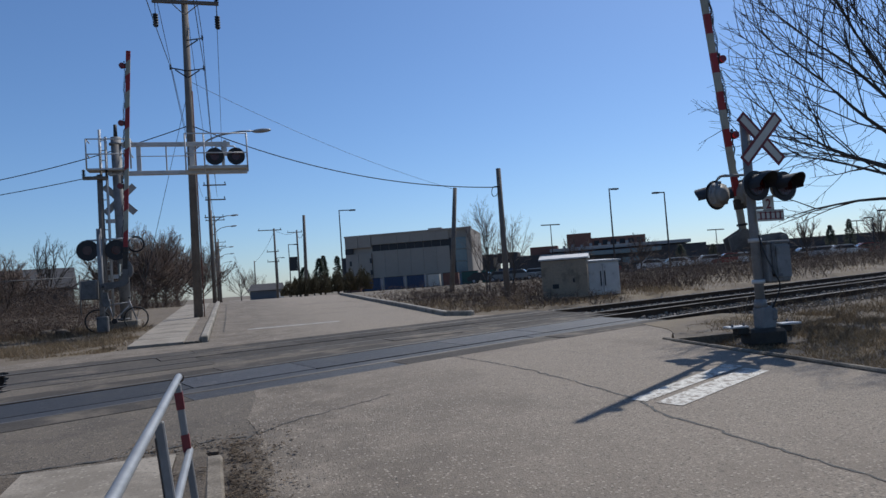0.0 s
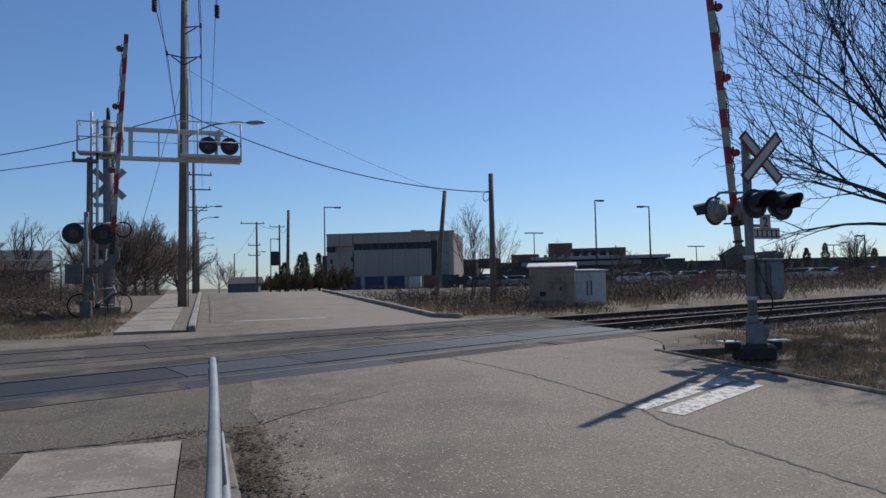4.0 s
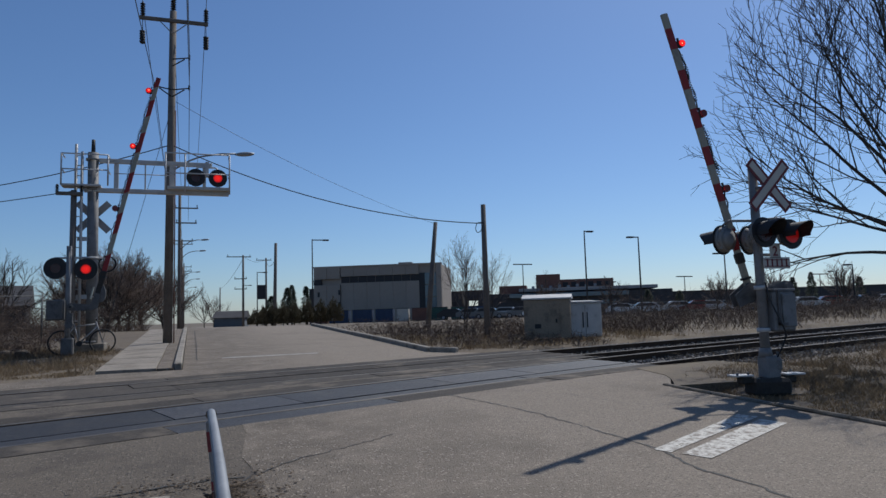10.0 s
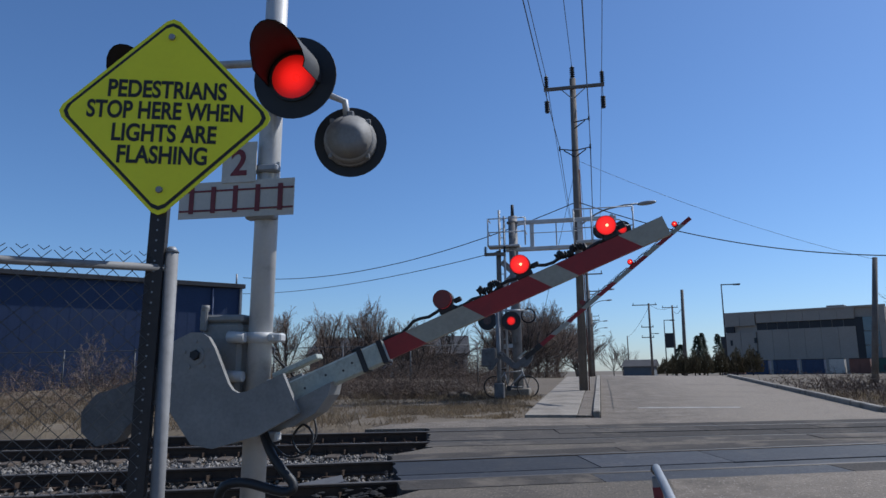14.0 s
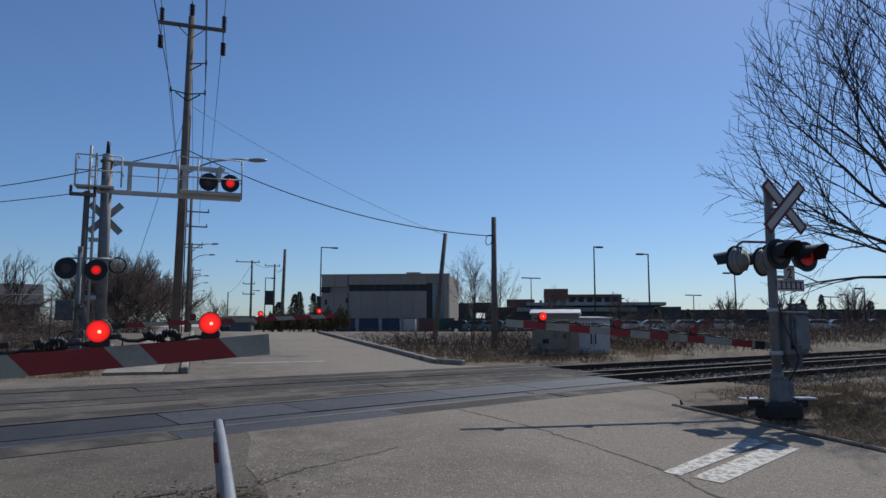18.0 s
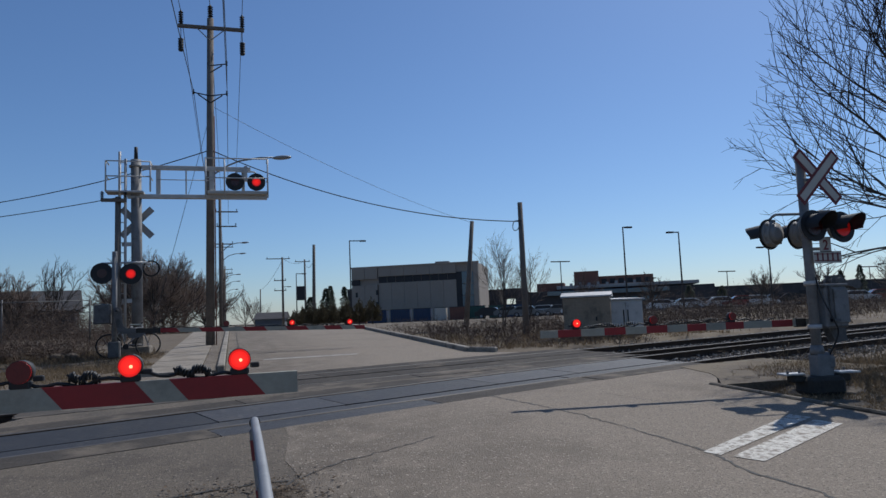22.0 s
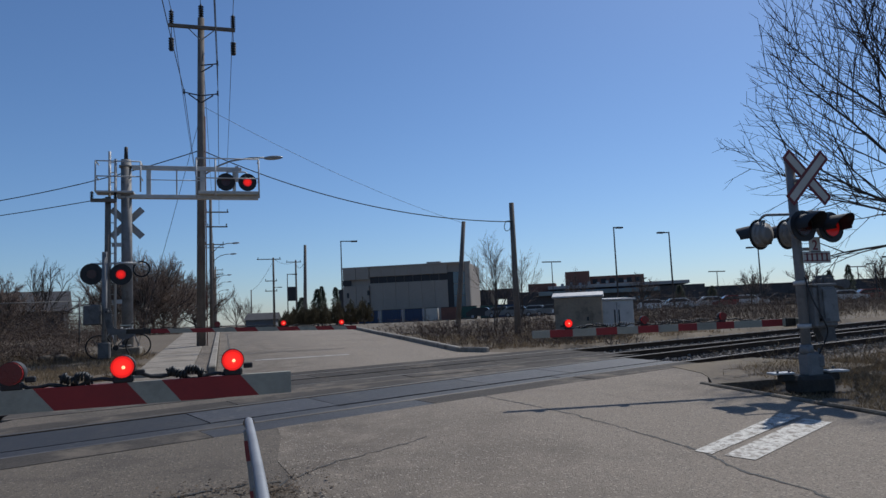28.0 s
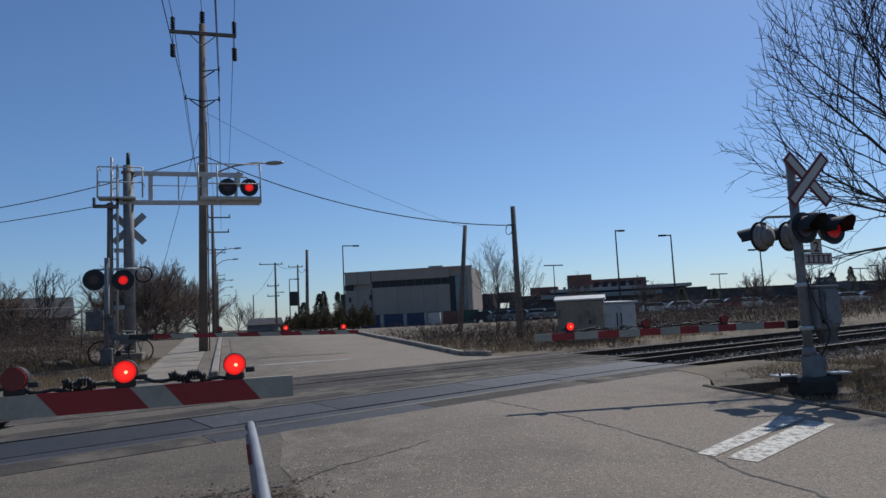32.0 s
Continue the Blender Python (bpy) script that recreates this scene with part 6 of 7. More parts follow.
# ---- bicycle by the far gate ----
def bicycle():
    x, y = -2.74, 22.1
    root = thing("bicycle", pose(x, y, gz(y) - 0.02, 4, 0, 8), "dark bicycle leaning beside the cantilever mast", "bicycle")

    def torus(bm, cx, cz, r, w):
        tube(bm, [(cx + r * math.cos(2 * math.pi * k / 28), 0, cz + r * math.sin(2 * math.pi * k / 28)) for k in range(29)], w, 6)
    for cx in (-0.52, 0.52):
        wheel = part("wheel", made(torus, cx, 0.34, 0.33, 0.024), M_TYRE, root)
        bm = bmesh.new()
        for k in range(12):
            a = math.pi * 2 * k / 12
            cyl(bm, (cx, 0, 0.34), (cx + 0.32 * math.cos(a), 0, 0.34 + 0.32 * math.sin(a)), 0.003, 0.003, 3, False)
        cyl(bm, (cx, -0.05, 0.34), (cx, 0.05, 0.34), 0.025, 0.025, 8)
        part("spokes", bm, M_GALV, wheel)
    part("frame", many(cyl, [((-0.52, 0, 0.34), (-0.08, 0, 0.3), 0.016), ((-0.52, 0, 0.34), (-0.2, 0, 0.78), 0.014), ((-0.08, 0, 0.3), (-0.22, 0, 0.86), 0.018), ((-0.08, 0, 0.3), (0.36, 0, 0.76), 0.02), ((-0.2, 0, 0.78), (0.36, 0, 0.84), 0.018), ((0.34, 0, 0.9), (0.52, 0, 0.34), 0.018)]), M_GALV, root)
    part("saddle", made(box, (-0.24, 0, 0.9), (0.26, 0.12, 0.05), bevel=0.02), M_BLACK, root)
    part("handlebar", made(tube, [(0.36, -0.28, 1.0), (0.34, -0.08, 0.96), (0.34, 0.08, 0.96), (0.36, 0.28, 1.0)], 0.014), M_BLACK, root)
    part("crank", made(cyl, (-0.08, -0.04, 0.3), (-0.08, 0.04, 0.3), 0.08, 0.08, 14), M_BLACK, root)


bicycle()


# ---- trees ----
def limb_tube(verts, faces, pts, r0, r1, seg):
    o = len(verts)
    n = len(pts)
    for i, p in enumerate(pts):
        d = (pts[min(i + 1, n - 1)] - pts[max(i - 1, 0)])
        d = d.normalized() if d.length > 1e-6 else Vector((0, 0, 1))
        u = d.orthogonal().normalized()
        v = d.cross(u)
        r = r0 + (r1 - r0) * i / (n - 1)
        for k in range(seg):
            a = 2 * math.pi * k / seg
            q = p + (u * math.cos(a) + v * math.sin(a)) * r
            verts.append((q.x, q.y, q.z))
    for i in range(n - 1):
        for k in range(seg):
            a, b = o + i * seg + k, o + i * seg + (k + 1) % seg
            faces.append((a, b, b + seg, a + seg))


def grow(rnd, start, direction, length, radius, level, spec, out):
    """One branch and its twigs. spec: children, spread, lift and share of length for each level."""
    kids, spread, lift, share, wob = spec[level]
    n = 6 if level < 2 else (4 if level < 3 else 2)
    pts, d = [start.copy()], direction.normalized()
    for i in range(n):
        d = (d + Vector((rnd.gauss(0, wob), rnd.gauss(0, wob), rnd.gauss(0, wob) + lift / n))).normalized()
        pts.append(pts[-1] + d * (length / n))
    tip = radius * (0.35 if level < 3 else 0.5)
    out[0 if level < 2 else 1].append((pts, radius, tip, 8 if level == 0 else (6 if level == 1 else 3)))
    if level + 1 >= len(spec):
        return
    for k in range(kids):
        t = 0.18 + 0.8 * (k + rnd.uniform(0.1, 0.9)) / kids
        i = min(int(t * n), n - 1)
        p = pts[i].lerp(pts[i + 1], t * n - i)
        dd = (pts[i + 1] - pts[i]).normalized()
        side = dd.orthogonal().normalized()
        side.rotate(Matrix.Rotation(rnd.uniform(0, 2 * math.pi), 3, dd))
        ang = math.radians(rnd.gauss(spread, 8))
        nd = dd * math.cos(ang) + side * math.sin(ang)
        grow(rnd, p, nd, length * share * rnd.uniform(0.6, 1.1) * (1.15 - 0.5 * t), max(radius * (0.62 - 0.25 * t) if level < 2 else radius * 0.55, 0.0042), level + 1, spec, out)


def bare_tree(x, y, seed, trunk_h, trunk_r, limbs, limb_len, spec, label, elev=(12, 70), group="bare trees", thin=1.0, base=None):
    rnd = random.Random(seed)
    root = thing("tree", pose(x, y, gz(y) if base is None else base), label, "tree", group)
    out = ([], [])
    top = Vector((rnd.gauss(0, 0.1), rnd.gauss(0, 0.1), trunk_h))
    out[0].append(([Vector((0, 0, -0.2)), Vector((0, 0, 0.15)), top * 0.5, top], trunk_r, trunk_r * 0.55, 12))
    for k in range(limbs):
        t = k / max(1, limbs - 1)
        a = k * 2.4 + rnd.uniform(-0.4, 0.4)
        e = math.radians(elev[0] + (elev[1] - elev[0]) * t + rnd.uniform(-6, 6))
        d = Vector((math.cos(a) * math.cos(e), math.sin(a) * math.cos(e), math.sin(e)))
        grow(rnd, top * (0.55 + 0.45 * t), d, limb_len * rnd.uniform(0.85, 1.1), trunk_r * 0.42, 0, spec, out)
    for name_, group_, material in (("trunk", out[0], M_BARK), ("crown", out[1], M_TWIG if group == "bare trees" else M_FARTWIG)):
        verts, faces = [], []
        for pts, r0, r1, seg in group_:
            limb_tube(verts, faces, pts, r0 * thin, r1 * thin, seg)
        raw(name_, verts, faces, material, root)
    return root


DENSE = [(9, 30, 0.5, 0.55, 0.09), (9, 32, 0.4, 0.5, 0.1), (7, 35, 0.3, 0.5, 0.1), (0, 0, 0, 0, 0.1)]
SMALL = [(7, 30, 0.5, 0.55, 0.09), (6, 32, 0.4, 0.5, 0.1), (5, 35, 0.3, 0.5, 0.1), (0, 0, 0, 0, 0.1)]


def spreading_tree(x, y, seed, label):
    """A wide open crown: long rising limbs that fork again and again, cut off by a round outline."""
    rnd = random.Random(seed)
    root = thing("tree", pose(x, y, gz(y)), label, "tree", "bare trees")
    stout, fine = [], []

    def inside(p):
        a = math.atan2(p.y, p.x)
        k = 1 + 0.09 * math.sin(3 * a + 1) + 0.07 * math.sin(7 * a + p.z)
        r = 4.75 if p.z > 3.2 else 4.75 - 0.75 * (3.2 - p.z)
        return (p.x * p.x + p.y * p.y) / (r * k) ** 2 + ((p.z - 4.4) / 6.0) ** 2 < 1

    def shoot(p, d, length, r, level, lift):
        n = max(3, int(length / (0.42, 0.3, 0.2, 0.16)[level]))
        step, pts = length / n, [p.copy()]
        bend = Vector((rnd.gauss(0, 0.02), rnd.gauss(0, 0.02), lift + 0.012 * level))
        kids = []
        gap = (0.33, 0.22, 0.165)[level] if level < 3 else 9
        since, turn = rnd.uniform(0, gap), rnd.uniform(0, 6.28)
        start = (0.9, 0.22, 0.12, 0)[level]
        for i in range(n):
            d = (d + bend + Vector((rnd.gauss(0, 0.05), rnd.gauss(0, 0.05), rnd.gauss(0, 0.05)))).normalized()
            q = pts[-1] + d * step
            if not inside(q):
                break
            pts.append(q)
            since += step
            if i * step > start and since > gap:
                since = rnd.uniform(-0.1, 0.1)
                turn += 2.4 + rnd.uniform(-0.5, 0.5)
                kids.append((q.copy(), d.copy(), turn, 1 - i / n))
        if len(pts) < 3:
            return
        (stout if level < 2 else fine).append((pts, r, r * (0.1, 0.22, 0.4, 0.6)[level], (8, 6, 4, 3)[level]))
        if level == 3:
            return
        for q, dd, tw, left in kids:
            side = dd.orthogonal().normalized()
            side.rotate(Matrix.Rotation(tw, 3, dd))
            ang = math.radians(rnd.uniform(28, 50))
            nd = dd * math.cos(ang) + side * math.sin(ang)
            nd.z += 2.2 * lift
            ln = length * (0.34 + 0.5 * left) * (0.74, 0.64, 0.5)[level] * rnd.uniform(0.75, 1.15)
            ln = max(ln, 0.22)
            shoot(q, nd.normalized(), ln, max((r * (0.25 + 0.75 * left)) * (0.45, 0.48, 0.55)[level], (0.012, 0.009, 0.0065)[level]), level + 1, lift)

    stout.append(([Vector((0, 0, -0.2)), Vector((0, 0, 0.2)), Vector((0.02, 0.03, 1.2)), Vector((0, 0.05, 2.6))], 0.26, 0.19, 14))
    for k in range(27):
        t = (k / 26) ** 1.25
        a = k * 2.39996 + rnd.uniform(-0.2, 0.2)
        e = math.radians(13 + 60 * t)
        d = Vector((math.cos(a) * math.cos(e), math.sin(a) * math.cos(e), math.sin(e)))
        shoot(Vector((0, 0.05, 2.1 + 1.0 * t)), d, rnd.uniform(5.6, 7.4), 0.052, 0, -0.035 + 0.085 * min(1, 2.2 * t))
    for name_, group_, material in (("trunk", stout, M_BARK), ("crown", fine, M_TWIG)):
        verts, faces = [], []
        for pts, r0, r1, seg in group_:
            limb_tube(verts, faces, pts, r0, r1, seg)
        raw(name_, verts, faces, material, root)


spreading_tree(15.4, 10.2, 8, "large leafless tree with fine spreading twigs on the grass verge")
bare_tree(-12.9, 58.6, 2, 1.6, 0.14, 7, 3.6, SMALL, "small bare tree behind the fence", (35, 80), thin=1.1)
bare_tree(-17.5, 62, 3, 1.4, 0.12, 7, 2.6, SMALL, "small bare tree behind the fence", (30, 80), thin=1.1)
bare_tree(-10.3, 66, 13, 1.2, 0.12, 7, 2.4, SMALL, "small bare tree behind the fence", (30, 80), thin=1.1)
for k, (x, y, s, ln) in enumerate(((10.9, 27.0, 21, 2.4), (11.6, 28.5, 22, 2.9), (12.2, 27.5, 23, 2.2))):
    bare_tree(x, y, s, 0.7, 0.06, 5, ln, SMALL, "thin bare sapling in the brush beside the tracks", (58, 86), "saplings", thin=0.75)
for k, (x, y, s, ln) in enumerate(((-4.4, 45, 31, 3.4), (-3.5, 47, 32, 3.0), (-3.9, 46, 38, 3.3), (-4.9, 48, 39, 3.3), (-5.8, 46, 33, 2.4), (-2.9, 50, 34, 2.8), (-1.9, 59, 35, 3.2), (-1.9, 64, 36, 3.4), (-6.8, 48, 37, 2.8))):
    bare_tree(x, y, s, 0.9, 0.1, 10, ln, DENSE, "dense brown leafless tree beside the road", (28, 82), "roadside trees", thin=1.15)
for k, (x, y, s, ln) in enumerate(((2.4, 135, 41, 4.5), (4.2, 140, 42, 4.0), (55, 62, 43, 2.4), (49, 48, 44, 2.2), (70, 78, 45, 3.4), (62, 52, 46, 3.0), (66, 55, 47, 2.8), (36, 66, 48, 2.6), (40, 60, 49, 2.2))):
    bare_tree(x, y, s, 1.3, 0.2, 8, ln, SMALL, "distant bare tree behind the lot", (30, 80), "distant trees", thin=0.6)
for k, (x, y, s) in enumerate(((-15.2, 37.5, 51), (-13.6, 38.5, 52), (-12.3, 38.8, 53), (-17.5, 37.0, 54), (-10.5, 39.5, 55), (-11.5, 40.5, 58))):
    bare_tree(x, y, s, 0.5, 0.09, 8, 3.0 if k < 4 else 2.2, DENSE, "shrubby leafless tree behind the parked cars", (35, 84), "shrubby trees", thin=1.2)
bare_tree(-13.9, 17.2, 61, 0.6, 0.035, 5, 1.3, SMALL, "pale bare sapling before the blue warehouse", (30, 80), "saplings", thin=0.8)


def conifer(x, y, h, r, seed, material, label, group, columnar=False):
    rnd = random.Random(seed)
    root = thing("conifer", pose(x, y, gz(y)), label, "tree", group)
    part("trunk", made(cyl, (0, 0, 0), (0, 0, h * 0.9), 0.12, 0.03, 8), M_BARK, root)
    verts, faces = [], []
    n = int(900 * h * max(r, 0.5) / 4)
    for k in range(n):
        t = rnd.random() ** 0.75
        prof = (1 - t) ** 0.8 if not columnar else min(1, 4 * (1 - t)) * min(1, 0.5 + t * 3)
        prof *= 0.9 + 0.16 * math.sin(t * h * 5 + rnd.uniform(-.5, .5))
        a, q = rnd.uniform(0, 6.283), rnd.random() ** 0.5
        rr = r * prof * q
        p = Vector((rr * math.cos(a), rr * math.sin(a), 0.15 + h * t))
        s = rnd.uniform(0.1, 0.24)
        d = Vector((math.cos(a), math.sin(a), rnd.uniform(-0.6, 0.2) if not columnar else 1.2)).normalized()
        w = d.orthogonal().normalized() * s * 0.4
        o = len(verts)
        verts += [tuple(p - w), tuple(p + w), tuple(p + d * s * 1.6)]
        faces.append((o, o + 1, o + 2))
    raw("crown", verts, faces, material, root)


for k, (x, y, h, r) in enumerate(((11.2, 86, 4.4, 1.5), (12.0, 88, 4.8, 1.2), (13.6, 87, 4.6, 1.0), (9.3, 86, 3.4, 1.7), (96, 90, 5.2, 1.6), (99, 89, 6.0, 1.5), (104, 84, 4.8, 1.6), (110, 82, 5.0, 1.7), (117, 78, 5.4, 1.7), (123, 75, 6.0, 1.8), (74, 100, 4.0, 1.8), (79, 98, 3.6, 1.8))):
    conifer(x, y, h, r, 70 + k, M_CONIFER, "dark green spruce in the distance", "spruces")
def bush(x, y, h, r, seed):
    """A dense rounded shrub of small upright sprays."""
    rnd = random.Random(seed)
    root = thing("shrub", pose(x, y, gz(y)), "dense olive-brown evergreen shrub beside the road", "shrub", "roadside shrubs")
    part("stem", made(cyl, (0, 0, 0), (0, 0, h * 0.5), 0.05, 0.03, 6), M_BARK, root)
    verts, faces = [], []
    for k in range(int(1500 * h * r)):
        a, e, q = rnd.uniform(0, 6.283), math.asin(rnd.uniform(-0.15, 1)), 0.45 + 0.55 * rnd.random() ** 0.5
        wob = 1 + 0.16 * math.sin(3 * a + seed) + 0.12 * math.sin(5 * e + 2 * a)
        p = Vector((r * q * wob * math.cos(a) * math.cos(e), r * q * wob * math.sin(a) * math.cos(e), h * 0.12 + h * 0.85 * q * wob * max(0, math.sin(e))))
        d = (p * 0.5 + Vector((rnd.gauss(0, .3), rnd.gauss(0, .3), 0.7))).normalized()
        s = rnd.uniform(0.06, 0.14)
        w = d.orthogonal().normalized() * s * 0.4
        o = len(verts)
        verts += [tuple(p - w), tuple(p + w), tuple(p + d * s * 1.7)]
        faces.append((o, o + 1, o + 2))
    raw("foliage", verts, faces, M_CEDAR, root)


for k, (x, y, h, r) in enumerate(((6.15, 62, 1.5, 0.7), (6.4, 58, 1.5, 0.65), (7.0, 56, 1.6, 0.6), (7.6, 54, 1.5, 0.6), (8.3, 52, 1.7, 0.6), (9.1, 51, 1.6, 0.6), (9.9, 50, 1.7, 0.6), (5.9, 67, 1.4, 0.8))):
    bush(x, y, h, r, 90 + k)


# ---- brush, grass and litter ----
def brush(name, patches, label, seed, material, thick=0.008):
    """Thickets of thin bent stems: (x, y, half width, half depth, height, stems)."""
    rnd = random.Random(seed)
    verts, faces = [], []
    for x, y, rx, ry, h, n in patches:
        for k in range(n):
            px, py = x + rnd.uniform(-rx, rx), y + rnd.uniform(-ry, ry)
            p = Vector((px, py, gz(py) - 0.12))
            d = Vector((rnd.gauss(0, 0.55), rnd.gauss(0, 0.55), 1)).normalized()
            hh = h * (0.22 + 0.85 * rnd.random() ** 1.8)
            pts = [p, p + d * hh * 0.5, p + d * hh * 0.8 + Vector((rnd.gauss(0, .12), rnd.gauss(0, .12), 0)) * hh, p + d * hh + Vector((rnd.gauss(0, .3), rnd.gauss(0, .3), -0.1)) * hh]
            limb_tube(verts, faces, pts, thick, thick * 0.4, 3)
            for j in range(3):
                q = pts[1].lerp(pts[3], rnd.random())
                e = Vector((rnd.gauss(0, 1), rnd.gauss(0, 1), rnd.uniform(0, 1))).normalized()
                limb_tube(verts, faces, [q, q + e * hh * 0.18, q + e * hh * 0.3 + Vector((0, 0, 0.06 * hh))], thick * 0.55, thick * 0.25, 3)
    tagged(raw(name, verts, faces, material), label, "brush", kind="stuff")


brush("brush_by_track", [(9.5, 19.5, 2.5, 1.6, 0.5, 500), (9.2, 24, 2.6, 3, 0.75, 900), (14.5, 25, 3, 4, 0.9, 1200), (20, 26, 4, 5, 1.0, 900), (27, 29, 5, 5, 1.1, 900), (36, 32, 6, 5, 1.2, 900), (46, 35, 6, 5, 1.4, 800), (57, 38, 7, 5, 1.5, 700), (8.4, 29, 1.8, 4, 0.7, 200), (23, 32, 4, 2, 1.8, 260)],
      "tangled brown leafless brush beyond the tracks", 5, M_BRUSH, 0.011)
brush("brush_by_fence", [(-5.6, 23.2, 1.8, 1.2, 0.8, 800), (-9, 23.6, 2.6, 1.8, 0.8, 900), (-13.5, 24, 3, 2, 0.9, 600), (-8, 30, 4, 2, 1.5, 420), (-14, 30, 4, 2, 1.8, 420), (-20, 29, 4, 3, 1.8, 380), (-7, 38, 3, 2, 2.0, 380), (-12, 40, 5, 2, 2.3, 420), (-20, 40, 6, 3, 2.6, 420), (-5.0, 33, 1.2, 3, 1.2, 220), (-4.5, 44, 2.2, 3, 2.6, 420)],
      "tangled brown brush along the fence and lot", 6, M_BRUSH, 0.012)
brush("brush_by_warehouse", [(-19, 28, 3.5, 3, 1.3, 420), (-24, 23, 4, 3, 1.4, 420), (-29, 18, 4, 3, 1.4, 380), (-15, 23, 3, 3, 1.0, 360), (-14, 18.5, 3, 2, 0.7, 260)],
      "dry brown brush before the blue warehouse", 7, M_BRUSH, 0.011)
brush("weeds_by_verge", [(10.5, 9.0, 2.5, 1.0, 0.4, 160), (8.7, 10.3, 0.7, 0.9, 0.13, 700), (9.4, 10.9, 1.0, 0.6, 0.16, 300), (14, 11, 4, 1.6, 0.5, 360), (19, 12.5, 4, 1.5, 0.5, 300), (12, 7, 3, 2, 0.35, 160), (16, 8.5, 4, 2, 0.45, 240)],
      "dead weeds on the verge beside the near track", 8, M_GRASS, 0.006)


def grass(name, fields, label, seed, material):
    rnd = random.Random(seed)
    verts, faces = [], []
    for x0, x1, y0, y1, h, n in fields:
        for k in range(n):
            x, y = rnd.uniform(x0, x1), rnd.uniform(y0, y1)
            if noise.noise(Vector((x * 0.9, y * 0.9, seed))) < -0.15:
                continue
            if min(abs(y - track_a(x)), abs(y - track_b(x))) < 1.9 or (track_a(x) < y < track_b(x)):
                continue
            z = ground_h(x, y) - 0.01
            a = rnd.uniform(0, 6.283)
            hh = h * rnd.uniform(0.3, 1.1)
            w = rnd.uniform(0.004, 0.011)
            c, s = math.cos(a) * w, math.sin(a) * w
            lx, ly = rnd.gauss(0, 0.6) * hh, rnd.gauss(0, 0.6) * hh
            o = len(verts)
            verts += [(x - c, y - s, z), (x + c, y + s, z), (x + lx, y + ly, z + hh)]
            faces.append((o, o + 1, o + 2))
    tagged(raw(name, verts, faces, material), label, "grass", kind="stuff")


grass("dry_grass", [(-22, -1.8, 16.5, 23, 0.2, 26000), (-30, -4, 11, 17, 0.3, 30000), (6.2, 16, 17.5, 24, 0.2, 15000), (8.0, 24, 6.0, 12.5, 0.2, 22000), (7.3, 12, 8.6, 10.8, 0.12, 9000), (-7, -2.0, 3.0, 6.6, 0.15, 9000), (-1.7, -0.6, 30, 37, 0.1, 1500), (12, 40, 19, 34, 0.35, 9000), (40, 75, 26, 46, 0.5, 5000), (-8, -2.2, 21.5, 24, 0.25, 6000)],
      "dry straw-coloured winter grass", 3, M_GRASS)
grass("reviving_grass", [(7.3, 10.5, 4.5, 9.4, 0.06, 26000), (7.3, 12, 0, 5, 0.06, 9000), (-5.5, -1.75, 15.9, 19.5, 0.07, 12000)],
      "short grass turning green beside the kerb", 4, M_GREENGRASS)


def litter():
    rnd = random.Random(9)
    verts, faces = [], []
    for k in range(5600):
        if k < 1700:
            x, y = 0.46 + abs(rnd.gauss(0, 0.14)), rnd.uniform(0.5, 5.9)
        elif k > 2600:
            x, y = (0.06 + 0.22 * rnd.random(), rnd.uniform(0.5, 5.0)) if k < 3500 else (0.45 + abs(rnd.gauss(0.03, 0.12)), rnd.uniform(1.5, 5.7))
            if noise.noise(Vector((x * 3, y * 3, 2))) < -0.05:
                continue
        elif k < 2000:
            x, y = rnd.gauss(0.15, 0.3), rnd.gauss(5.9, 0.2)
        else:
            x, y = rnd.uniform(0.4, 1.0), rnd.uniform(2, 6.6)
        s = rnd.uniform(0.006, 0.03) if k < 2200 else rnd.uniform(0.003, 0.008)
        z = gz(y) + rnd.uniform(0.003, 0.03)
        if k > 2600:
            # long dry straws and twigs on the soil
            s, z = rnd.uniform(0.015, 0.06), gz(y) + (0.05 if x < 0.3 else 0.035) + rnd.uniform(0, 0.02)
        a = rnd.uniform(0, 6.283)
        o = len(verts)
        c, sn = math.cos(a) * s, math.sin(a) * s
        if k > 2600:
            w = rnd.uniform(0.05, 0.14)
            verts += [(x - c, y - sn, z), (x + sn * w, y - c * w, z + 0.004), (x + c, y + sn, z + rnd.uniform(-.005, .02)), (x - sn * w, y + c * w, z + 0.006)]
            faces.append((o, o + 1, o + 2, o + 3))
            continue
        verts += [(x - c, y - sn, z), (x + sn * .5, y - c * .5, z + rnd.uniform(0, .012)), (x + c, y + sn, z + rnd.uniform(0, .015)), (x - sn * .5, y + c * .5, z + 0.004)]
        faces.append((o, o + 1, o + 2, o + 3))
    tagged(raw("leaf_litter", verts, faces, M_LEAF), "dead leaves and twigs gathered along the broken kerb", "litter", kind="stuff")
    verts, faces = [], []
    tri = [(0, 2, 4), (2, 1, 4), (1, 3, 4), (3, 0, 4)]
    for k in range(1500):
        x = 0.6 + abs(rnd.gauss(0, 0.5)) if k < 900 else rnd.uniform(-1.6, 2.5)
        y = rnd.uniform(1, 6.5) if k < 900 else rnd.uniform(5.8, 7.4)
        s = rnd.uniform(0.002, 0.007)
        z = gz(y) + 0.002
        o = len(verts)
        verts += [(x + s, y, z), (x - s, y, z), (x, y + s * rnd.uniform(.6, 1), z), (x, y - s, z), (x, y, z + s)]
        faces += [(o + a, o + b, o + c) for a, b, c in tri]
    tagged(raw("gravel", verts, faces, M_GRIT), "loose gravel on the edge of the asphalt", "gravel", kind="stuff")


litter()


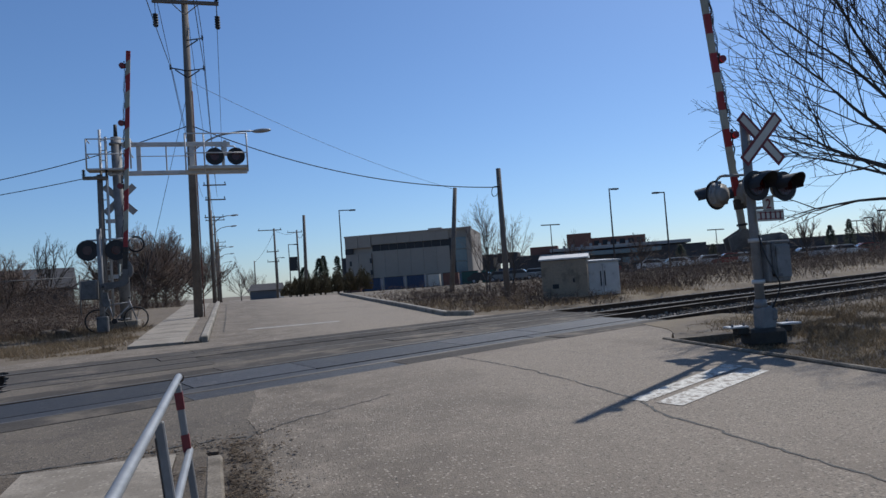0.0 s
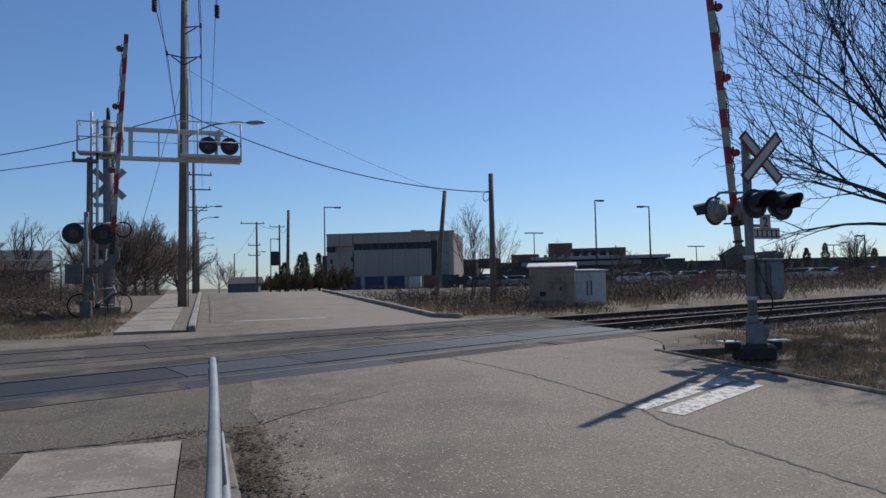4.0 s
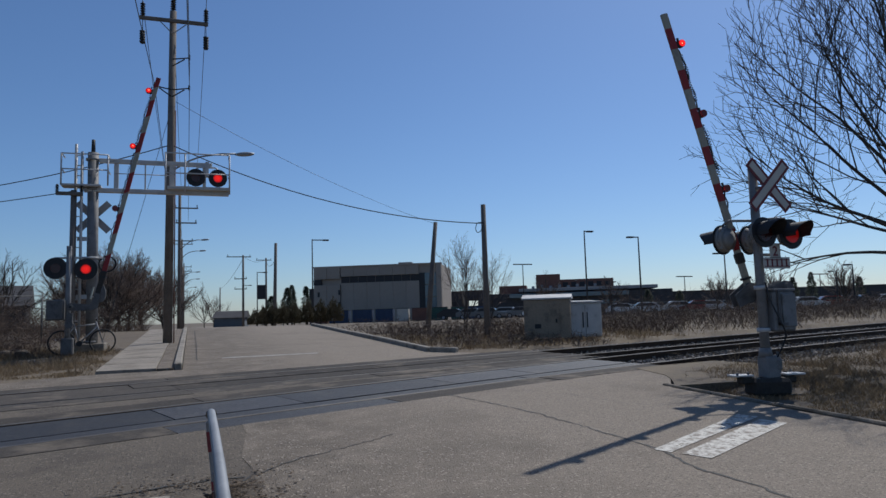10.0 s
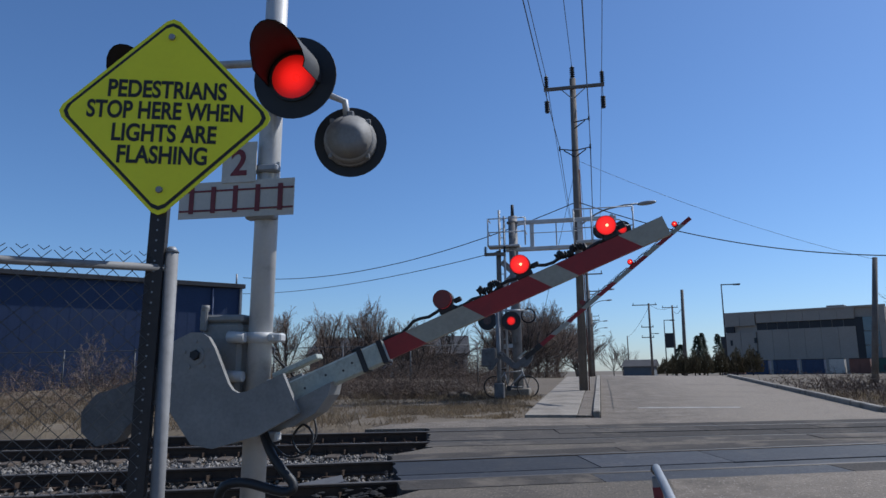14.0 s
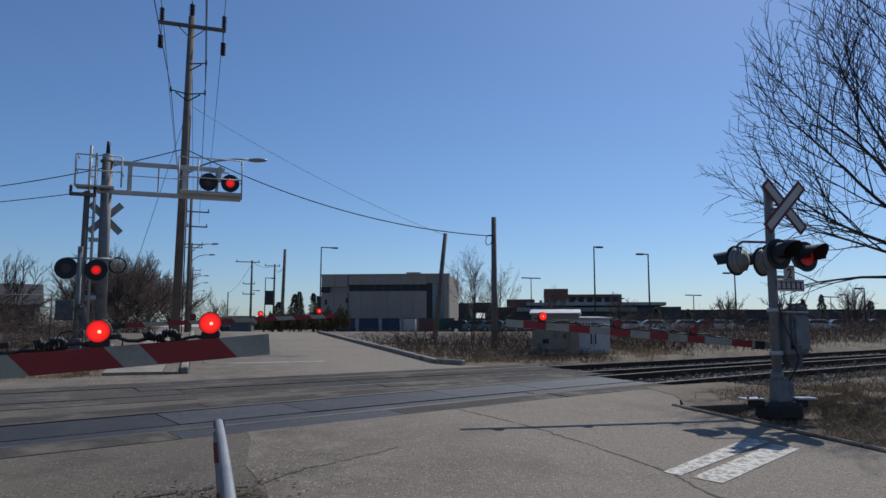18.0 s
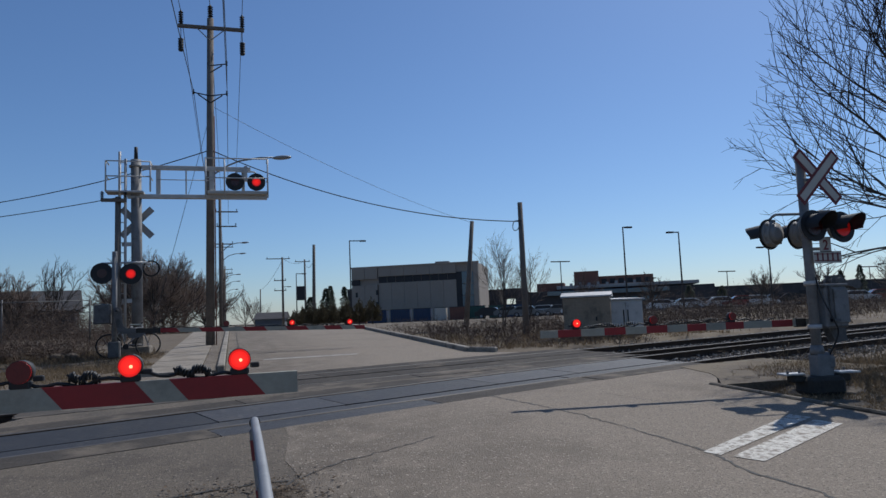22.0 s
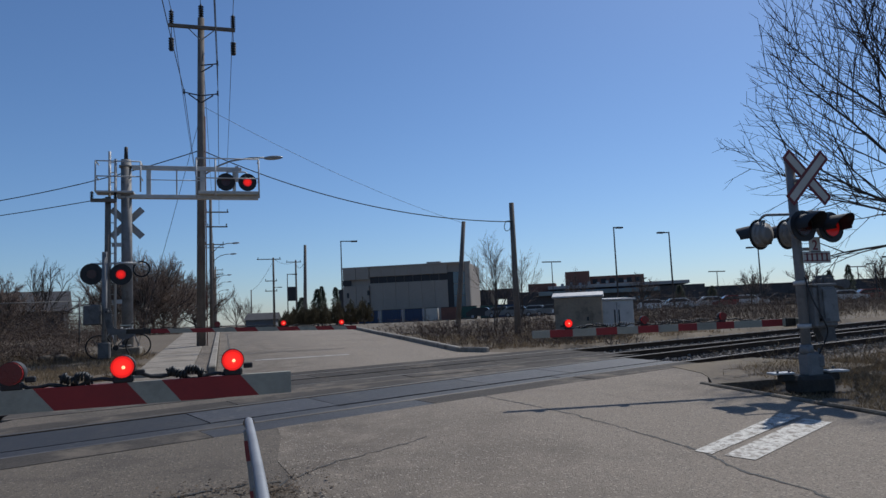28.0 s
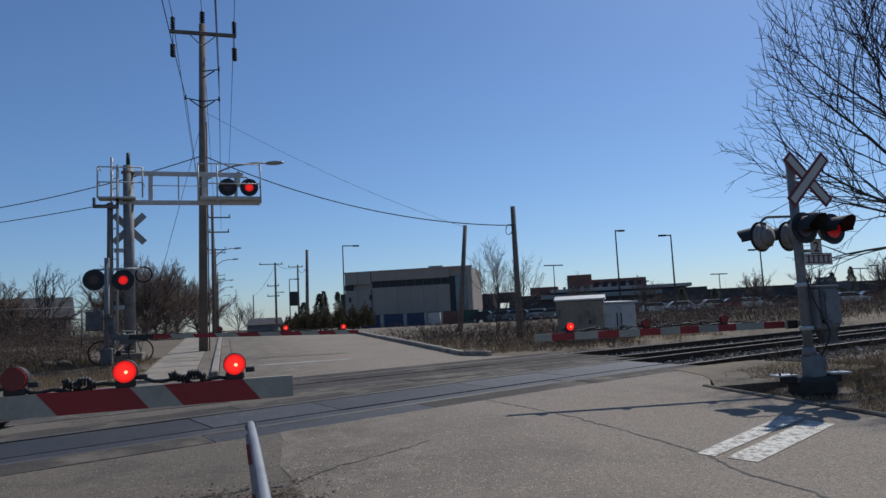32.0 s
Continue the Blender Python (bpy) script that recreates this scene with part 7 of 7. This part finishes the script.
def dirt_bank():
    """A low ragged bank of soil, leaves and broken asphalt along the edge of the road."""
    nx, ny, verts, faces = 36, 150, [], []
    for j in range(ny + 1):
        y = 0.6 + 5.5 * j / ny
        wide = 0.2 + 0.1 * noise.noise(Vector((y * 1.1, 4, 0))) + 0.1 * noise.noise(Vector((y * 4, 9, 0)))
        for i in range(nx + 1):
            u = i / nx
            x = 0.36 + 0.85 * u
            k = max(0.0, 1 - ((x - 0.52) / wide) ** 2) * min(1.0, (6.1 - y) * 2)
            h = k * (0.03 + 0.03 * noise.noise(Vector((x * 9, y * 9, 1))) + 0.018 * noise.noise(Vector((x * 27, y * 27, 5))))
            verts.append((x, y, gz(y) - 0.012 + h + 0.01 * (k > 0)))
    w = nx + 1
    faces = [(j * w + i, j * w + i + 1, (j + 1) * w + i + 1, (j + 1) * w + i) for j in range(ny) for i in range(nx)]
    tagged(raw("dirt_bank", verts, faces, M_DIRT, smooth=True), "low bank of dark soil along the broken kerb", "soil", kind="structure")


dirt_bank()


def broken_edges():
    """Dark broken asphalt where the crossing panels end."""
    rnd = random.Random(12)
    verts, faces = [], []
    tri = [(0, 2, 4), (2, 1, 4), (1, 3, 4), (3, 0, 4)]
    for k in range(900):
        side = rnd.random() < 0.8
        x = (CROSS_L - abs(rnd.gauss(0, 0.22)) + 0.12) if side else CROSS_R + abs(rnd.gauss(0, 0.2)) - 0.1
        t = track_a if rnd.random() < 0.65 else track_b
        off = rnd.choice((rnd.uniform(-1.6, -0.82), rnd.uniform(-0.62, 0.62), rnd.uniform(0.82, 1.5)))
        y = t(x) + off
        s = rnd.uniform(0.02, 0.075)
        z = gz(y) - rnd.uniform(0.05, 0.18)
        a = rnd.uniform(0, 6.283)
        c, n = math.cos(a) * s, math.sin(a) * s
        o = len(verts)
        verts += [(x + c, y + n, z), (x - c, y - n, z), (x - n * .8, y + c * .8, z + rnd.uniform(-.02, .02)), (x + n * .8, y - c * .8, z), (x, y, z + s * rnd.uniform(.1, .35))]
        faces += [(o + i, o + j, o + m) for i, j, m in tri]
    tagged(raw("broken_asphalt", verts, faces, M_ASPHALT_DARK), "dark broken asphalt lumps at the ends of the crossing", "rubble", kind="stuff")


broken_edges()
loose = part("steel_plate", made(box, (0, 0, 0), (0.75, 0.32, 0.012), bevel=0.003), M_SHADEGREY, m=pose(-3.55, track_a(-3.55) - 0.05, gz(track_a(-3.55)) - 0.13, 6, -9, 24))
tagged(loose, "flat grey steel plate lying between the rails", "steel plate")


# stones and cut branches heaped by the far gate
def stone_row():
    rnd = random.Random(15)
    for k in range(26):
        x, y = -4.4 - 0.42 * k + rnd.uniform(-.15, .15), 22.6 + 0.05 * k + rnd.uniform(-.35, .35)
        s = rnd.uniform(0.1, 0.24)
        bm = bmesh.new()
        vs = bmesh.ops.create_icosphere(bm, subdivisions=2, radius=s)["verts"]
        for v in vs:
            v.co *= 1 + 0.35 * noise.noise(v.co * 5 / s * 0.12 + Vector((k, 0, 0)))
            v.co.z *= 0.6
        st = part("boulder", bm, M_BED, m=pose(x, y, gz(y) + s * 0.25, 0, 0, rnd.uniform(0, 360)))
        tagged(st, "grey-brown boulder among brush by the far gate", "boulder", "row of boulders")


stone_row()


def motions():
    for arm, m0, rows in ARM_ROWS:
        walk(arm, [(t, m0 @ pose(0, 0, 0, 0, -a, 0)) for t, a in rows])
    # lamps turn over twice a second, from the time when the warning begins
    for disc, m, beat in FLIPS:
        rows = []

        def turn(t, a):
            rows.append((t, m @ pose(0, 0, 0, 0, 0, a)))
        turn(0, 180)
        turn(187 / 30, 180)
        if beat == "on":
            for k in range(1, 4):
                turn((187 + k) / 30, 180 + 60 * k)
            turn(32.2, 360)
        else:
            n, state, a = 188, 0, 180
            while n < 960:
                want = int((beat == "L") == ((n - 188) // 15 % 2 == 0))
                if want != state:
                    turn((n - 1) / 30, a)
                    for k in range(1, 4):
                        turn((n + k - 1) / 30, a + 60 * k)
                    a, state = a + 180, want
                n += 15
            turn(32.3, a)
        walk(disc, rows)


motions()
